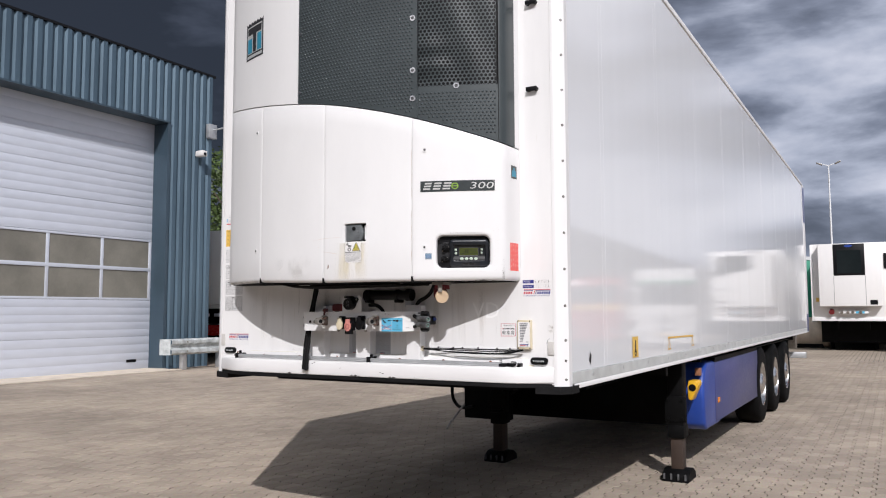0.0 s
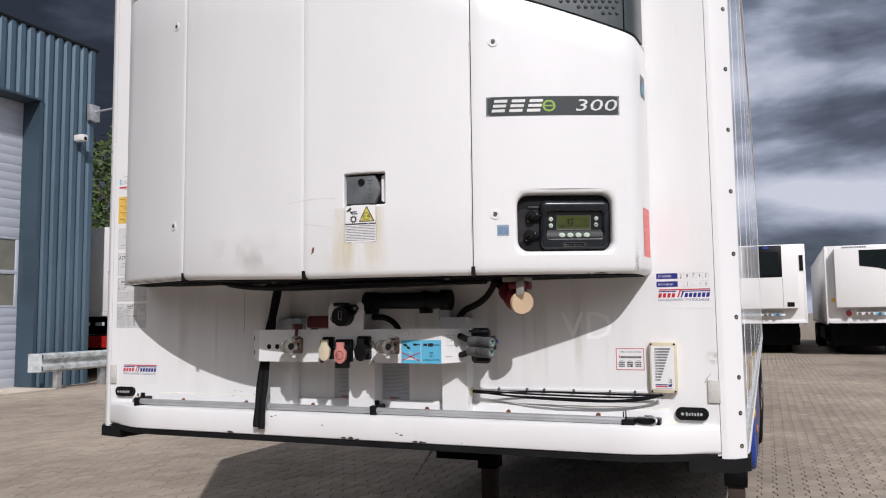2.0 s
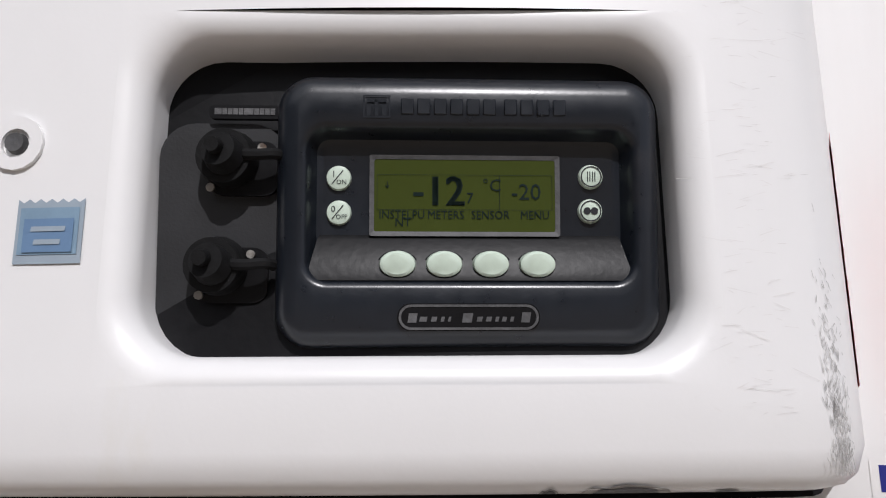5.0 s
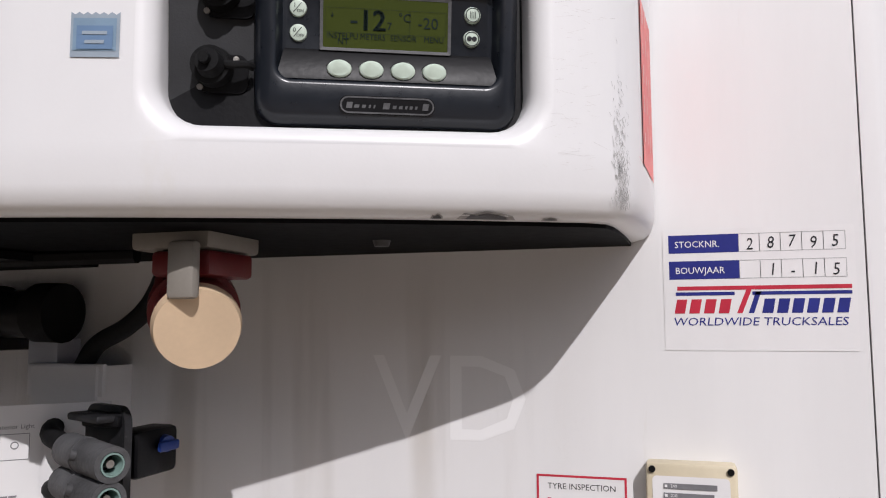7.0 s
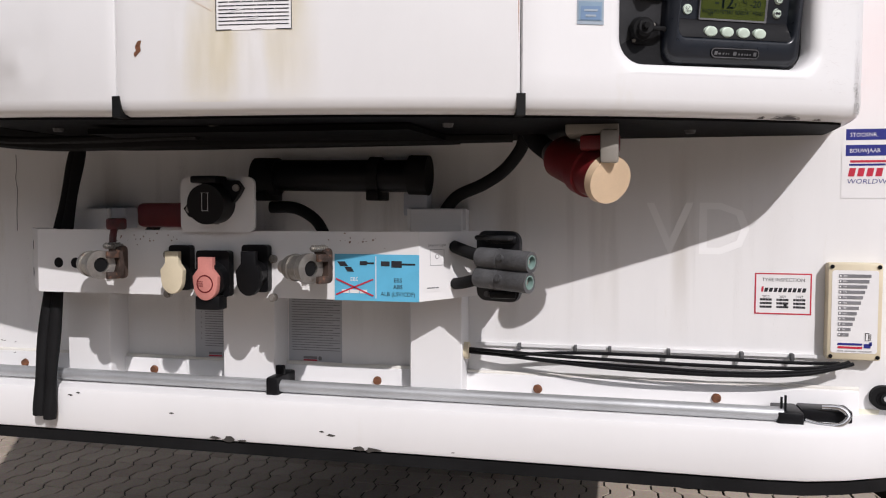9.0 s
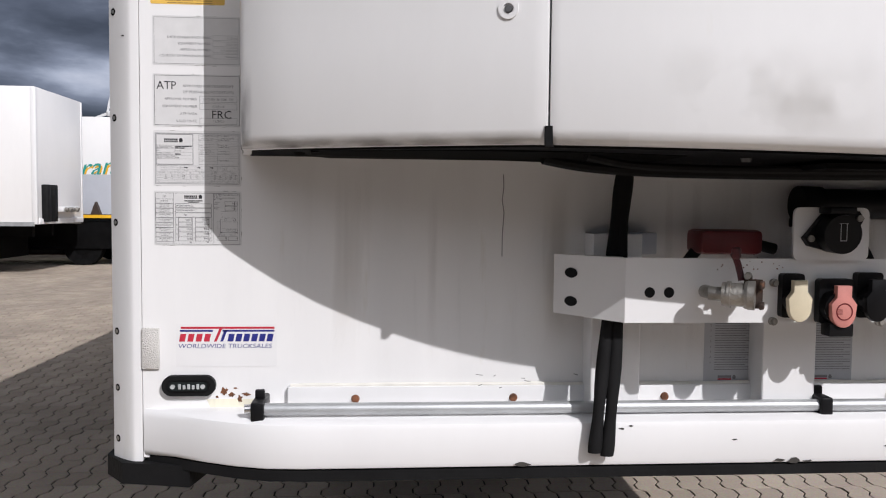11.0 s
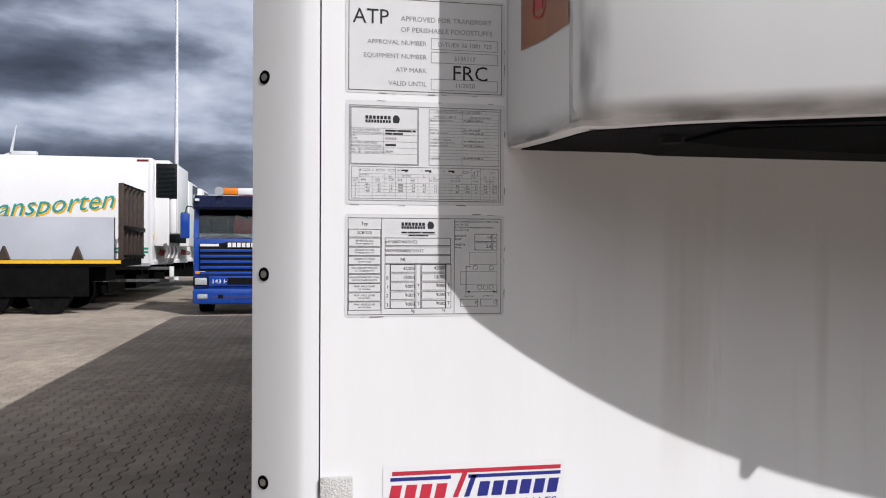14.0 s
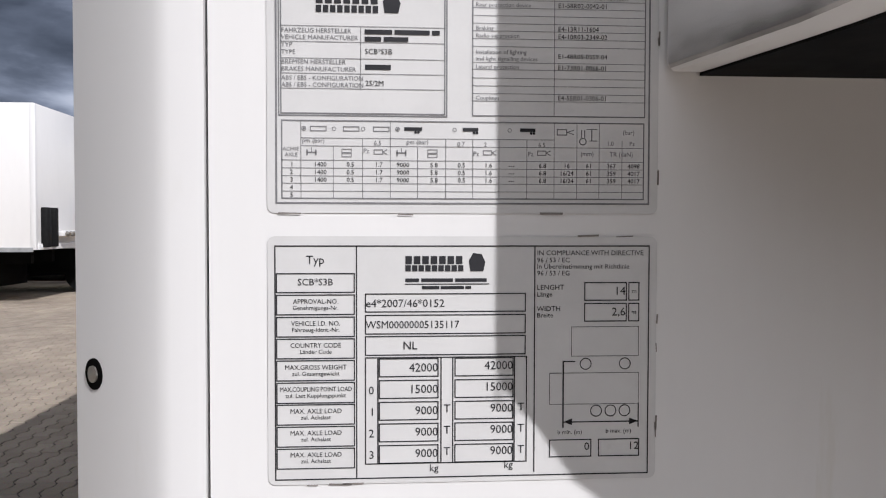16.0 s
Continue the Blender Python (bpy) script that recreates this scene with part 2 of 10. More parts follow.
SCREEN = mat("clear_screen_glass", (0.62, 0.72, 0.68), 0.01, var=0.02, scale=1, swing=0.05)
SCREEN.node_tree.nodes["Principled BSDF"].inputs["Transmission Weight"].default_value = 1.0
PALETAPE = mat("pale_tape_print", (0.80, 0.42, 0.38), 0.4, var=0.1, scale=40)
SEALANT = mat("yellowed_sealant", (0.74, 0.715, 0.66), 0.5, var=0.06, scale=30)
GLASSDARK = mat("dark_glass", (0.012, 0.016, 0.017), 0.06, var=0.1, scale=2)
GLASSDARK.node_tree.nodes["Principled BSDF"].inputs["Specular IOR Level"].default_value = 0.3
GREEN = mat("green_tarpaulin", (0.02, 0.26, 0.16), 0.45, var=0.08, scale=2)
GREENBAND = mat("green_band", (0.02, 0.30, 0.16), 0.3, var=0.05)
TRUCKRED = mat("red_truck_paint", (0.42, 0.018, 0.016), 0.25, var=0.1, scale=2, coat=0.5)
ORANGE = mat("orange_crane_paint", (0.5, 0.065, 0.02), 0.4, var=0.12, scale=3)
AMBER = mat("amber_lens", (0.75, 0.22, 0.02), 0.2, var=0.05)
LENS = mat("clear_lens", (0.55, 0.57, 0.58), 0.10, 0.3, var=0.15, scale=40)
REFLECT = mat("clear_reflector", (0.62, 0.60, 0.57), 0.35, var=0.06, scale=200, bump=0.8, bscale=420)
CLAD = mat("slate_cladding", (0.080, 0.128, 0.170), 0.46, 0.32, var=0.10, scale=1.2, stretch=(1, 1, 0.3))
CLADSMOOTH = mat("slate_flashing", (0.046, 0.075, 0.102), 0.42, 0.1, var=0.08, scale=1.5)
DOORMAT = mat("door_panel", (0.56, 0.59, 0.66), 0.42, var=0.03, scale=2, stretch=(1, 1, 5))
DOORWIN = mat("smoked_pane", (0.20, 0.19, 0.16), 0.42, var=0.15, scale=1.5)
CONCRETE = mat("concrete", (0.66, 0.575, 0.47), 0.85, var=0.12, scale=3, bump=0.3)
ROOFDARK = mat("dark_roof_sheet", (0.045, 0.047, 0.052), 0.6, var=0.1, scale=0.3)
FARWHITE = mat("far_white_wall", (0.72, 0.70, 0.68), 0.5, var=0.05, scale=0.4)
BODYWHITE = mat("box_body_white", (0.80, 0.785, 0.77), 0.32, var=0.03, scale=0.7, stretch=(1, 1, 0.4))
BOARD = mat("grey_board", (0.50, 0.52, 0.57), 0.45, 0.1, var=0.05, scale=1.2)
BROWN = mat("brown_wood_stake", (0.045, 0.028, 0.02), 0.7, var=0.2, scale=6, bump=0.3)
LEAF = mat("foliage", (0.075, 0.115, 0.030), 0.6, var=0.45, scale=1.2)
BARK = mat("bark", (0.10, 0.075, 0.05), 0.9, var=0.3, scale=6, bump=0.5)
POSTMAT = mat("light_post", (0.72, 0.73, 0.74), 0.4, 0.1, var=0.05)
# print inks and papers
PAPER = mat("sticker_paper", (0.79, 0.78, 0.775), 0.35, var=0.015, scale=30)
PLATEPAPER = mat("type_plate_foil", (0.66, 0.655, 0.65), 0.32, var=0.03, scale=40, tint=(0.58, 0.575, 0.56), tpos=0.64)
DATASHEET = mat("grey_data_sheet", (0.46, 0.47, 0.50), 0.4, var=0.05, scale=20)
INK = mat("black_ink", (0.03, 0.03, 0.034), 0.5, var=0.15, scale=60)
BROWNINK = mat("faded_brown_ink", (0.30, 0.19, 0.06), 0.5, var=0.2, scale=60)
GREYINK = mat("grey_ink", (0.20, 0.20, 0.21), 0.5, var=0.15, scale=60)
PALEINK = mat("pale_grey_ink", (0.42, 0.42, 0.42), 0.5, var=0.1, scale=60)
NAVYINK = mat("navy_ink", (0.022, 0.028, 0.21), 0.35, var=0.08, scale=40)
REDINK = mat("red_ink", (0.52, 0.028, 0.055), 0.35, var=0.08, scale=40)
CORAL = mat("coral_reflective_tape", (0.80, 0.10, 0.085), 0.35, var=0.05, scale=60)
CYANINK = mat("cyan_sticker", (0.12, 0.46, 0.68), 0.35, var=0.04, scale=30)
YELLOWSTK = mat("yellow_sticker", (0.78, 0.50, 0.10), 0.4, var=0.04, scale=30)
COPPER = mat("copper_sticker", (0.34, 0.155, 0.085), 0.35, 0.2, var=0.06, scale=30)
SILVER = mat("silver_print", (0.62, 0.62, 0.60), 0.35, 0.4, var=0.03, scale=60)
LIMEINK = mat("lime_print", (0.24, 0.40, 0.05), 0.4, var=0.05)
BADGEBLK = mat("badge_charcoal", (0.035, 0.042, 0.043), 0.3, var=0.08, scale=40)
TEALINK = mat("teal_print", (0.03, 0.24, 0.36), 0.35, var=0.08, scale=40)
GHOST = mat("ghost_lettering", (0.88, 0.875, 0.87), 0.36, var=0.01)
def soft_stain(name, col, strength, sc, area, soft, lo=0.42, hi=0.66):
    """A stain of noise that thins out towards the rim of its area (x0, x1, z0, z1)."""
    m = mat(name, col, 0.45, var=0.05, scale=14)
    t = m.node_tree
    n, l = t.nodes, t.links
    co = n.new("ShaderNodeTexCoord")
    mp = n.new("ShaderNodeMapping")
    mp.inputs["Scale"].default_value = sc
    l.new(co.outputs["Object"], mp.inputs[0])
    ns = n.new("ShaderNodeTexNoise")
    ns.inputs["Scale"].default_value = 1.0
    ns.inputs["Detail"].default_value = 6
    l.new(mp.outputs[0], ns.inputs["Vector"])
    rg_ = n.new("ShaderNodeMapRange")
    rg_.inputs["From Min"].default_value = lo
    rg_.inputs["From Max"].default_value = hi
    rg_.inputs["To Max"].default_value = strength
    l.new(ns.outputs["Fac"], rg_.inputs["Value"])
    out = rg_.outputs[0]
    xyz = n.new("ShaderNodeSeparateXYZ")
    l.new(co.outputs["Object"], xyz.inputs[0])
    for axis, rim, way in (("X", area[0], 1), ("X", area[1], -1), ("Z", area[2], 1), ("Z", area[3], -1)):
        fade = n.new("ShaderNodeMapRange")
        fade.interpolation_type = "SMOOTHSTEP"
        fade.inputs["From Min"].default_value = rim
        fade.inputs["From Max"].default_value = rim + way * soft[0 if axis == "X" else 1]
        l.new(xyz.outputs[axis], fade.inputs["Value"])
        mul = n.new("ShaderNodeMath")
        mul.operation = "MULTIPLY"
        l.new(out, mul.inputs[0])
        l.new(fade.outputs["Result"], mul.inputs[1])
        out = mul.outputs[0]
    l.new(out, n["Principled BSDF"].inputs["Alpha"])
    return m


RUNS = soft_stain("yellow_runs", (0.70, 0.58, 0.28), 0.42, (16, 16, 3), (0.08, 0.32, 1.60, 1.97), (0.06, 0.10), 0.36, 0.7)
GRIME = soft_stain("grey_grime", (0.36, 0.33, 0.29), 0.35, (9, 9, 9), (-0.40, -0.06, 1.60, 1.80), (0.1, 0.12))
DRIP = soft_stain("brown_drips", (0.42, 0.33, 0.20), 0.28, (17, 17, 0.8), (-1.0, 1.0, 1.2, 1.68), (0.2, 0.25), 0.5, 0.72)
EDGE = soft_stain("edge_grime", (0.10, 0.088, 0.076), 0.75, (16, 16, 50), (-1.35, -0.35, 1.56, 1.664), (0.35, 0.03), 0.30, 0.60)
CORNER = soft_stain("corner_smear", (0.08, 0.07, 0.065), 0.7, (50, 50, 12), (-1.034, -0.996, 1.56, 1.80), (0.016, 0.16), 0.30, 0.60)
NICK = mat("rim_dirt", (0.22, 0.20, 0.185), 0.7, var=0.3, scale=60)
CHIPDARK = mat("dark_chip", (0.05, 0.045, 0.04), 0.7, var=0.3, scale=60)
SEAMRUST = soft_stain("seam_rust", (0.50, 0.27, 0.17), 0.75, (30, 30, 9), (0.5, 0.6, 1.66, 2.45), (0.01, 0.15), 0.36, 0.6)
VISOR = mat("dark_visor", (0.008, 0.011, 0.035), 0.25, var=0.1, scale=3)
PALEBLUE = mat("pale_blue_emblem", (0.20, 0.30, 0.40), 0.4, var=0.08, scale=40)
SMUDGE = soft_stain("brown_smudge", (0.45, 0.36, 0.26), 0.5, (50, 50, 40), (1.195, 1.245, 1.335, 1.385), (0.02, 0.02), 0.36, 0.62)
GREYBLUE = mat("grey_blue_sticker", (0.30, 0.36, 0.42), 0.4, var=0.06, scale=40)
MIDBLUE = mat("mid_blue_sticker", (0.13, 0.22, 0.36), 0.4, var=0.06, scale=40)
PEACH = mat("peach_plastic", (0.68, 0.51, 0.34), 0.45, var=0.06, scale=20, tint=(0.66, 0.50, 0.34), tpos=0.64)
STRAP = mat("dull_beige_plastic", (0.26, 0.24, 0.21), 0.5, var=0.08, scale=30)
TEALSCRIPT = mat("teal_script", (0.03, 0.30, 0.27), 0.35, var=0.05)
STAIN = mat("yellow_stain", (0.77, 0.735, 0.60), 0.45, var=0.05, scale=14, stretch=(6, 6, 1))
LCD = mat("lcd_green", (0.052, 0.066, 0.014), 0.12, var=0.03, scale=20, coat=0.5)
LCDINK = mat("lcd_digit", (0.010, 0.019, 0.016), 0.3, var=0.02)
BUTTON = mat("mint_button", (0.56, 0.66, 0.56), 0.4, var=0.05, scale=120)
HAIR = mat("hairline_scratch", (0.56, 0.53, 0.51), 0.6, var=0.2, scale=80)
SCUFF = mat("scuffed_plastic", (0.36, 0.35, 0.34), 0.7, var=0.3, scale=80)


for n_ in SIDE.node_tree.nodes:
    if n_.bl_idname == "ShaderNodeMapRange":
        n_.inputs["To Min"].default_value, n_.inputs["To Max"].default_value = 0.05, 0.085
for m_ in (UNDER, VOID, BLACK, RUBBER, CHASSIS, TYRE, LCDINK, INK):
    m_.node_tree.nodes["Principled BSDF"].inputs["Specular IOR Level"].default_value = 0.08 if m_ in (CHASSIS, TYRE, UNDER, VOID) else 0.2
SATIN.node_tree.nodes["Principled BSDF"].inputs["Specular IOR Level"].default_value = 0.55


# ---- geometry helpers ----
def add_box(bm, x0, x1, y0, y1, z0, z1, bev=0.0, seg=2):
    vs = bmesh.ops.create_cube(bm, size=1)["verts"]
    for v in vs:
        v.co = Vector(((x0 + x1) / 2 + v.co.x * (x1 - x0), (y0 + y1) / 2 + v.co.y * (y1 - y0), (z0 + z1) / 2 + v.co.z * (z1 - z0)))
    if bev:
        es = list({e for v in vs for e in v.link_edges})
        bmesh.ops.bevel(bm, geom=es, offset=bev, segments=seg, profile=0.5, affect="EDGES", clamp_overlap=True)
    return bm


def add_cyl(bm, p0, p1, r, r2=None, n=20):
    p0, p1 = Vector(p0), Vector(p1)
    d = p1 - p0
    m = Matrix.Translation((p0 + p1) / 2) @ d.to_track_quat("Z", "Y").to_matrix().to_4x4()
    bmesh.ops.create_cone(bm, cap_ends=True, segments=n, radius1=r, radius2=r if r2 is None else r2, depth=d.length, matrix=m)
    return bm


def add_ring(bm, p0, p1, r, ri, n=24):
    """A pipe with an open bore."""
    p0, p1 = Vector(p0), Vector(p1)
    d = p1 - p0
    q = d.to_track_quat("Z", "Y").to_matrix()
    loops = []
    for p, rad in ((p0, ri), (p0, r), (p1, r), (p1, ri)):
        loops.append([bm.verts.new(p + q @ Vector((rad * math.cos(a), rad * math.sin(a), 0))) for a in (2 * math.pi * i / n for i in range(n))])
    for k in range(4):
        a, b = loops[k], loops[(k + 1) % 4]
        for i in range(n):
            bm.faces.new((a[i], a[(i + 1) % n], b[(i + 1) % n], b[i]))
    bmesh.ops.recalc_face_normals(bm, faces=bm.faces)
    return bm


def smooth_path(pts, k=6):
    pts = [Vector(p) for p in pts]
    out = []
    for i in range(len(pts) - 1):
        a, b, c, d = pts[max(i - 1, 0)], pts[i], pts[i + 1], pts[min(i + 2, len(pts) - 1)]
        for j in range(k):
            t = j / k
            out.append(0.5 * (2 * b + (c - a) * t + (2 * a - 5 * b + 4 * c - d) * t * t + (3 * b - a - 3 * c + d) * t ** 3))
    return out + [pts[-1]]


def add_tube(bm, pts, r, n=10, k=6):
    path = smooth_path(pts, k)
    loops = []
    up = Vector((0.13, 0.31, 0.94)).normalized()
    for i, p in enumerate(path):
        d = (path[min(i + 1, len(path) - 1)] - path[max(i - 1, 0)]).normalized()
        s = d.cross(up)
        if s.length < 1e-3:
            s = d.cross(Vector((1, 0, 0)))
        s.normalize()
        w = s.cross(d)
        up = w
        loops.append([bm.verts.new(p + r * (math.cos(a) * s + math.sin(a) * w)) for a in (2 * math.pi * j / n for j in range(n))])
    for a, b in zip(loops, loops[1:]):
        for j in range(n):
            bm.faces.new((a[j], a[(j + 1) % n], b[(j + 1) % n], b[j]))
    bm.faces.new(loops[0][::-1])
    bm.faces.new(loops[-1])
    return bm


def add_prism(bm, outline, h0, h1, axis="y"):
    """Extrudes a 2D outline: axis y takes (x, z), axis x takes (y, z), axis z takes (x, y)."""
    def at(p, h):
        return {"y": (p[0], h, p[1]), "x": (h, p[0], p[1]), "z": (p[0], p[1], h)}[axis]
    a = [bm.verts.new(at(p, h0)) for p in outline]
    b = [bm.verts.new(at(p, h1)) for p in outline]
    n = len(outline)
    fs = [bm.faces.new(a), bm.faces.new(b[::-1])]
    for i in range(n):
        fs.append(bm.faces.new((a[i], b[i], b[(i + 1) % n], a[(i + 1) % n])))
    bmesh.ops.recalc_face_normals(bm, faces=fs)
    return bm


def rounded(x0, x1, z0, z1, r, k=6):
    out = []
    for cx, cz, a0 in ((x1 - r, z1 - r, 0), (x0 + r, z1 - r, 90), (x0 + r, z0 + r, 180), (x1 - r, z0 + r, 270)):
        for i in range(k + 1):
            a = radians(a0 + 90 * i / k)
            out.append((cx + r * math.cos(a), cz + r * math.sin(a)))
    return out


def part(name, bm, material, parent=None, label="", smooth=True):
    me = bpy.data.meshes.new(name)
    bm.to_mesh(me)
    bm.free()
    me.materials.append(material)
    if smooth:
        me.polygons.foreach_set("use_smooth", [True] * len(me.polygons))
        me.set_sharp_from_angle(angle=radians(38))
    ob = new(name, me)
    if parent:
        ob.parent = parent
    if label:
        tagged(ob, label)
    return ob


def raw(name, verts, faces, material, parent=None, label="", smooth=False):
    me = bpy.data.meshes.new(name)
    me.from_pydata(verts, [], faces)
    me.update()
    me.materials.append(material)
    if smooth:
        me.polygons.foreach_set("use_smooth", [True] * len(me.polygons))
        me.set_sharp_from_angle(angle=radians(38))
    ob = new(name, me)
    if parent:
        ob.parent = parent
    if label:
        tagged(ob, label)
    return ob


def thing(name, label, category, group="", at=None):
    ob = new(name)
    ob.empty_display_size = 0.2
    if at is not None:
        ob.matrix_world = at
    return tagged(ob, label, category, group)


def structure(ob, label, category):
    return tagged(ob, label, category, "", "structure")


def box_part(name, dims, material, parent=None, label="", bev=0.0):
    return part(name, add_box(bmesh.new(), *dims, bev=bev), material, parent, label)


GLYPHS = {}


def text_mesh(s):
    """Vertices and faces of a line of text, one unit high, starting at 0, 0."""
    if s not in GLYPHS:
        cu = bpy.data.curves.new("glyphs", "FONT")
        cu.body = s
        cu.resolution_u = 2
        ob = bpy.data.objects.new("glyphs", cu)
        me = ob.to_mesh()
        v = np.array([p.co[:2] for p in me.vertices]).reshape(-1, 2)
        f = [tuple(p.vertices) for p in me.polygons]
        ob.to_mesh_clear()
        bpy.data.objects.remove(ob)
        bpy.data.curves.remove(cu)
        GLYPHS[s] = (v, f)
    return GLYPHS[s]


class Print:
    """Flat print on a surface: collects quads and text in sticker units, then lays them on by a placing function."""

    def __init__(self):
        self.v, self.f = [], []

    def quad(self, x0, x1, z0, z1, slant=0.0, cuts=1):
        for i in range(cuts):
            a, b = x0 + (x1 - x0) * i / cuts, x0 + (x1 - x0) * (i + 1) / cuts
            n = len(self.v)
            self.v += [(a, z0), (b, z0), (b + slant, z1), (a + slant, z1)]
            self.f.append((n, n + 1, n + 2, n + 3))
        return self

    def outline(self, x0, x1, z0, z1, w):
        self.quad(x0, x1, z1 - w, z1).quad(x0, x1, z0, z0 + w).quad(x0, x0 + w, z0 + w, z1 - w)
        return self.quad(x1 - w, x1, z0 + w, z1 - w)

    def line(self, x0, z0, x1, z1, w):
        d = Vector((x1 - x0, z1 - z0)).normalized() * (w / 2)
        n = len(self.v)
        self.v += [(x0 + d.y, z0 - d.x), (x1 + d.y, z1 - d.x), (x1 - d.y, z1 + d.x), (x0 - d.y, z0 + d.x)]
        self.f.append((n, n + 1, n + 2, n + 3))
        return self

    def poly(self, pts):
        n = len(self.v)
        self.v += list(pts)
        self.f.append(tuple(range(n, n + len(pts))))
        return self

    def disc(self, x, z, r, k=24, ri=0.0):
        ring = [(math.cos(2 * math.pi * i / k), math.sin(2 * math.pi * i / k)) for i in range(k)]
        if not ri:
            return self.poly([(x + r * a, z + r * b) for a, b in ring])
        n = len(self.v)
        self.v += [(x + r * a, z + r * b) for a, b in ring] + [(x + ri * a, z + ri * b) for a, b in ring]
        for i in range(k):
            j = (i + 1) % k
            self.f.append((n + i, n + j, n + k + j, n + k + i))
        return self

    def text(self, s, x, z, size, align="l", wide=1.0, slant=0.0):
        v, f = text_mesh(s)
        if not len(v):
            return self
        span = v[:, 0].max() * size * wide
        x -= {"l": 0, "c": span / 2, "r": span}[align]
        n = len(self.v)
        self.v += [(x + a * size * wide + slant * b * size, z + b * size) for a, b in v]
        self.f += [tuple(i + n for i in p) for p in f]
        return self

    def bars(self, x0, x1, z, h, words, gap=0.25):
        """A line of writing too small to read, as plain bars."""
        tot = sum(words) + gap * (len(words) - 1)
        x, u = x0, (x1 - x0) / tot
        for w in words:
            self.quad(x, x + w * u, z, z + h)
            x += (w + gap) * u
        return self

    def lay(self, name, place, material, parent, label=""):
        return raw(name, [place(a, b) for a, b in self.v], self.f, material, parent, label)


def on_front(off=0.0015):
    off = off * 0.35 if off < 0.01 else off
    return lambda a, b: (a, -off, b)


def sheet(name, place, x0, x1, z0, z1, material, parent, label="", r=0.004):
    p = Print()
    p.poly(rounded(x0, x1, z0, z1, r, 4))
    return p.lay(name, place, material, parent, label)


# ---- the parked semi-trailer ----
trailer = thing("semi_trailer", "white refrigerated semi-trailer parked on its landing legs", "trailer", at=pose(0, 0, 0))

box_part("front_wall", (-1.234, 1.234, 0.0, 0.09, 1.06, 4.0), FACE, trailer, "white front wall with faint dirt streaks")
for sx in (-1, 1):
    bm = bmesh.new()
    # the profile rolls back softly from the front wall to the side
    wide = 0.057 if sx > 0 else 0.052
    roll = [(1.2355, -0.001), (1.249, -0.001)] + [(1.250 + wide * i / 16, -0.001 + 0.040 * (i / 16) ** 1.3) for i in range(1, 17)]
    add_prism(bm, [(sx * p[0], p[1]) for p in roll + [(1.2505 + wide, 0.044), (1.2505 + wide, 0.085), (1.2355, 0.085)]], 1.033, 4.0, "z")
    part("corner_profile", bm, WHITE, trailer, "white rounded corner profile")
    box_part("side_wall", ((-1.3, -1.24) if sx < 0 else (1.24, 1.3)) + (0.0885, 13.2, 1.125, 3.99), SIDE, trailer, "glossy white side wall")
    for ys in (0.66, 0.72, 1.99, 2.06, 3.36, 3.43, 4.7, 4.76, 6.1, 6.16, 7.5, 7.56, 8.9, 8.96, 10.3, 10.36, 11.7, 11.76):
        box_part("panel_joint", ((-1.3004, -1.298) if sx < 0 else (1.298, 1.3004)) + (ys - 0.007, ys + 0.007, 1.13, 3.985), SIDE, trailer)
    box_part("joint_seal", ((-1.3012, -1.2956) if sx < 0 else (1.2956, 1.3012)) + (0.0852, 0.0925, 1.126, 3.985), RUBBER, trailer, "black joint seal")
    # kick rail with its rivets and the lower edge profile
    a, b = (1.296, 1.309) if sx > 0 else (-1.309, -1.296)
    box_part("kick_rail", (a, b, 0.088, 13.2, 1.0625, 1.1235), RAIL, trailer, "pale grey kick rail")
    a, b = (1.262, 1.312) if sx > 0 else (-1.312, -1.262)
    box_part("edge_profile", (a, b, 0.12, 13.3, 1.032, 1.061), WHITE, trailer, "", 0.006)
    for i in range(22):
        part("rail_rivet", add_cyl(bmesh.new(), (sx * 1.3085, 0.42 + i * 0.58, 1.098), (sx * 1.312, 0.42 + i * 0.58, 1.098), 0.011, n=10), ALU, trailer)
    box_part("roof_edge", ((1.27, 1.312) if sx > 0 else (-1.312, -1.27)) + (0.05, 13.3, 3.992, 4.04), WHITE, trailer, "", 0.01)
    bm = bmesh.new()
    add_prism(bm, [(sx * p[0], p[1]) for p in ((1.14, -0.036), (1.2, -0.022), (1.272, -0.008), (1.318, 0.048), (1.318, 0.16), (1.10, 0.16))], 1.012, 1.0525, "z")
    part("corner_bumper", bm, RUBBER, trailer, "black rubber corner bumper")
    # pictogram stickers low on the side
    side = (lambda s: lambda a, b: (s * 1.3035, a, b))(sx)
    sheet("anchor_sticker", side, 1.235, 1.37, 1.145, 1.285, YELLOWSTK, trailer, "small yellow tie-down sticker")
    pr = Print()
    pr.quad(1.29, 1.31, 1.18, 1.26).disc(1.30, 1.175, 0.024, 14, 0.012)
    pr.lay("pictogram", lambda a, b, s=sx: (s * 1.305, a, b), INK, trailer)
    pr = Print()
    pr.line(2.19, 1.252, 3.07, 1.245, 0.014).line(2.22, 1.25, 2.19, 1.165, 0.008).line(2.22, 1.25, 2.26, 1.165, 0.008).line(3.03, 1.245, 3.0, 1.165, 0.008)
    pr.line(3.03, 1.245, 3.07, 1.165, 0.008).quad(2.18, 2.27, 1.158, 1.168).quad(2.99, 3.08, 1.158, 1.168)
    pr.lay("load_line_sticker", side, YELLOWSTK, trailer)
    pr = Print()
    pr.poly([(0.37, 1.175), (0.39, 1.225), (0.41, 1.20), (0.40, 1.15)])
    pr.lay("scratch", side, INK, trailer)

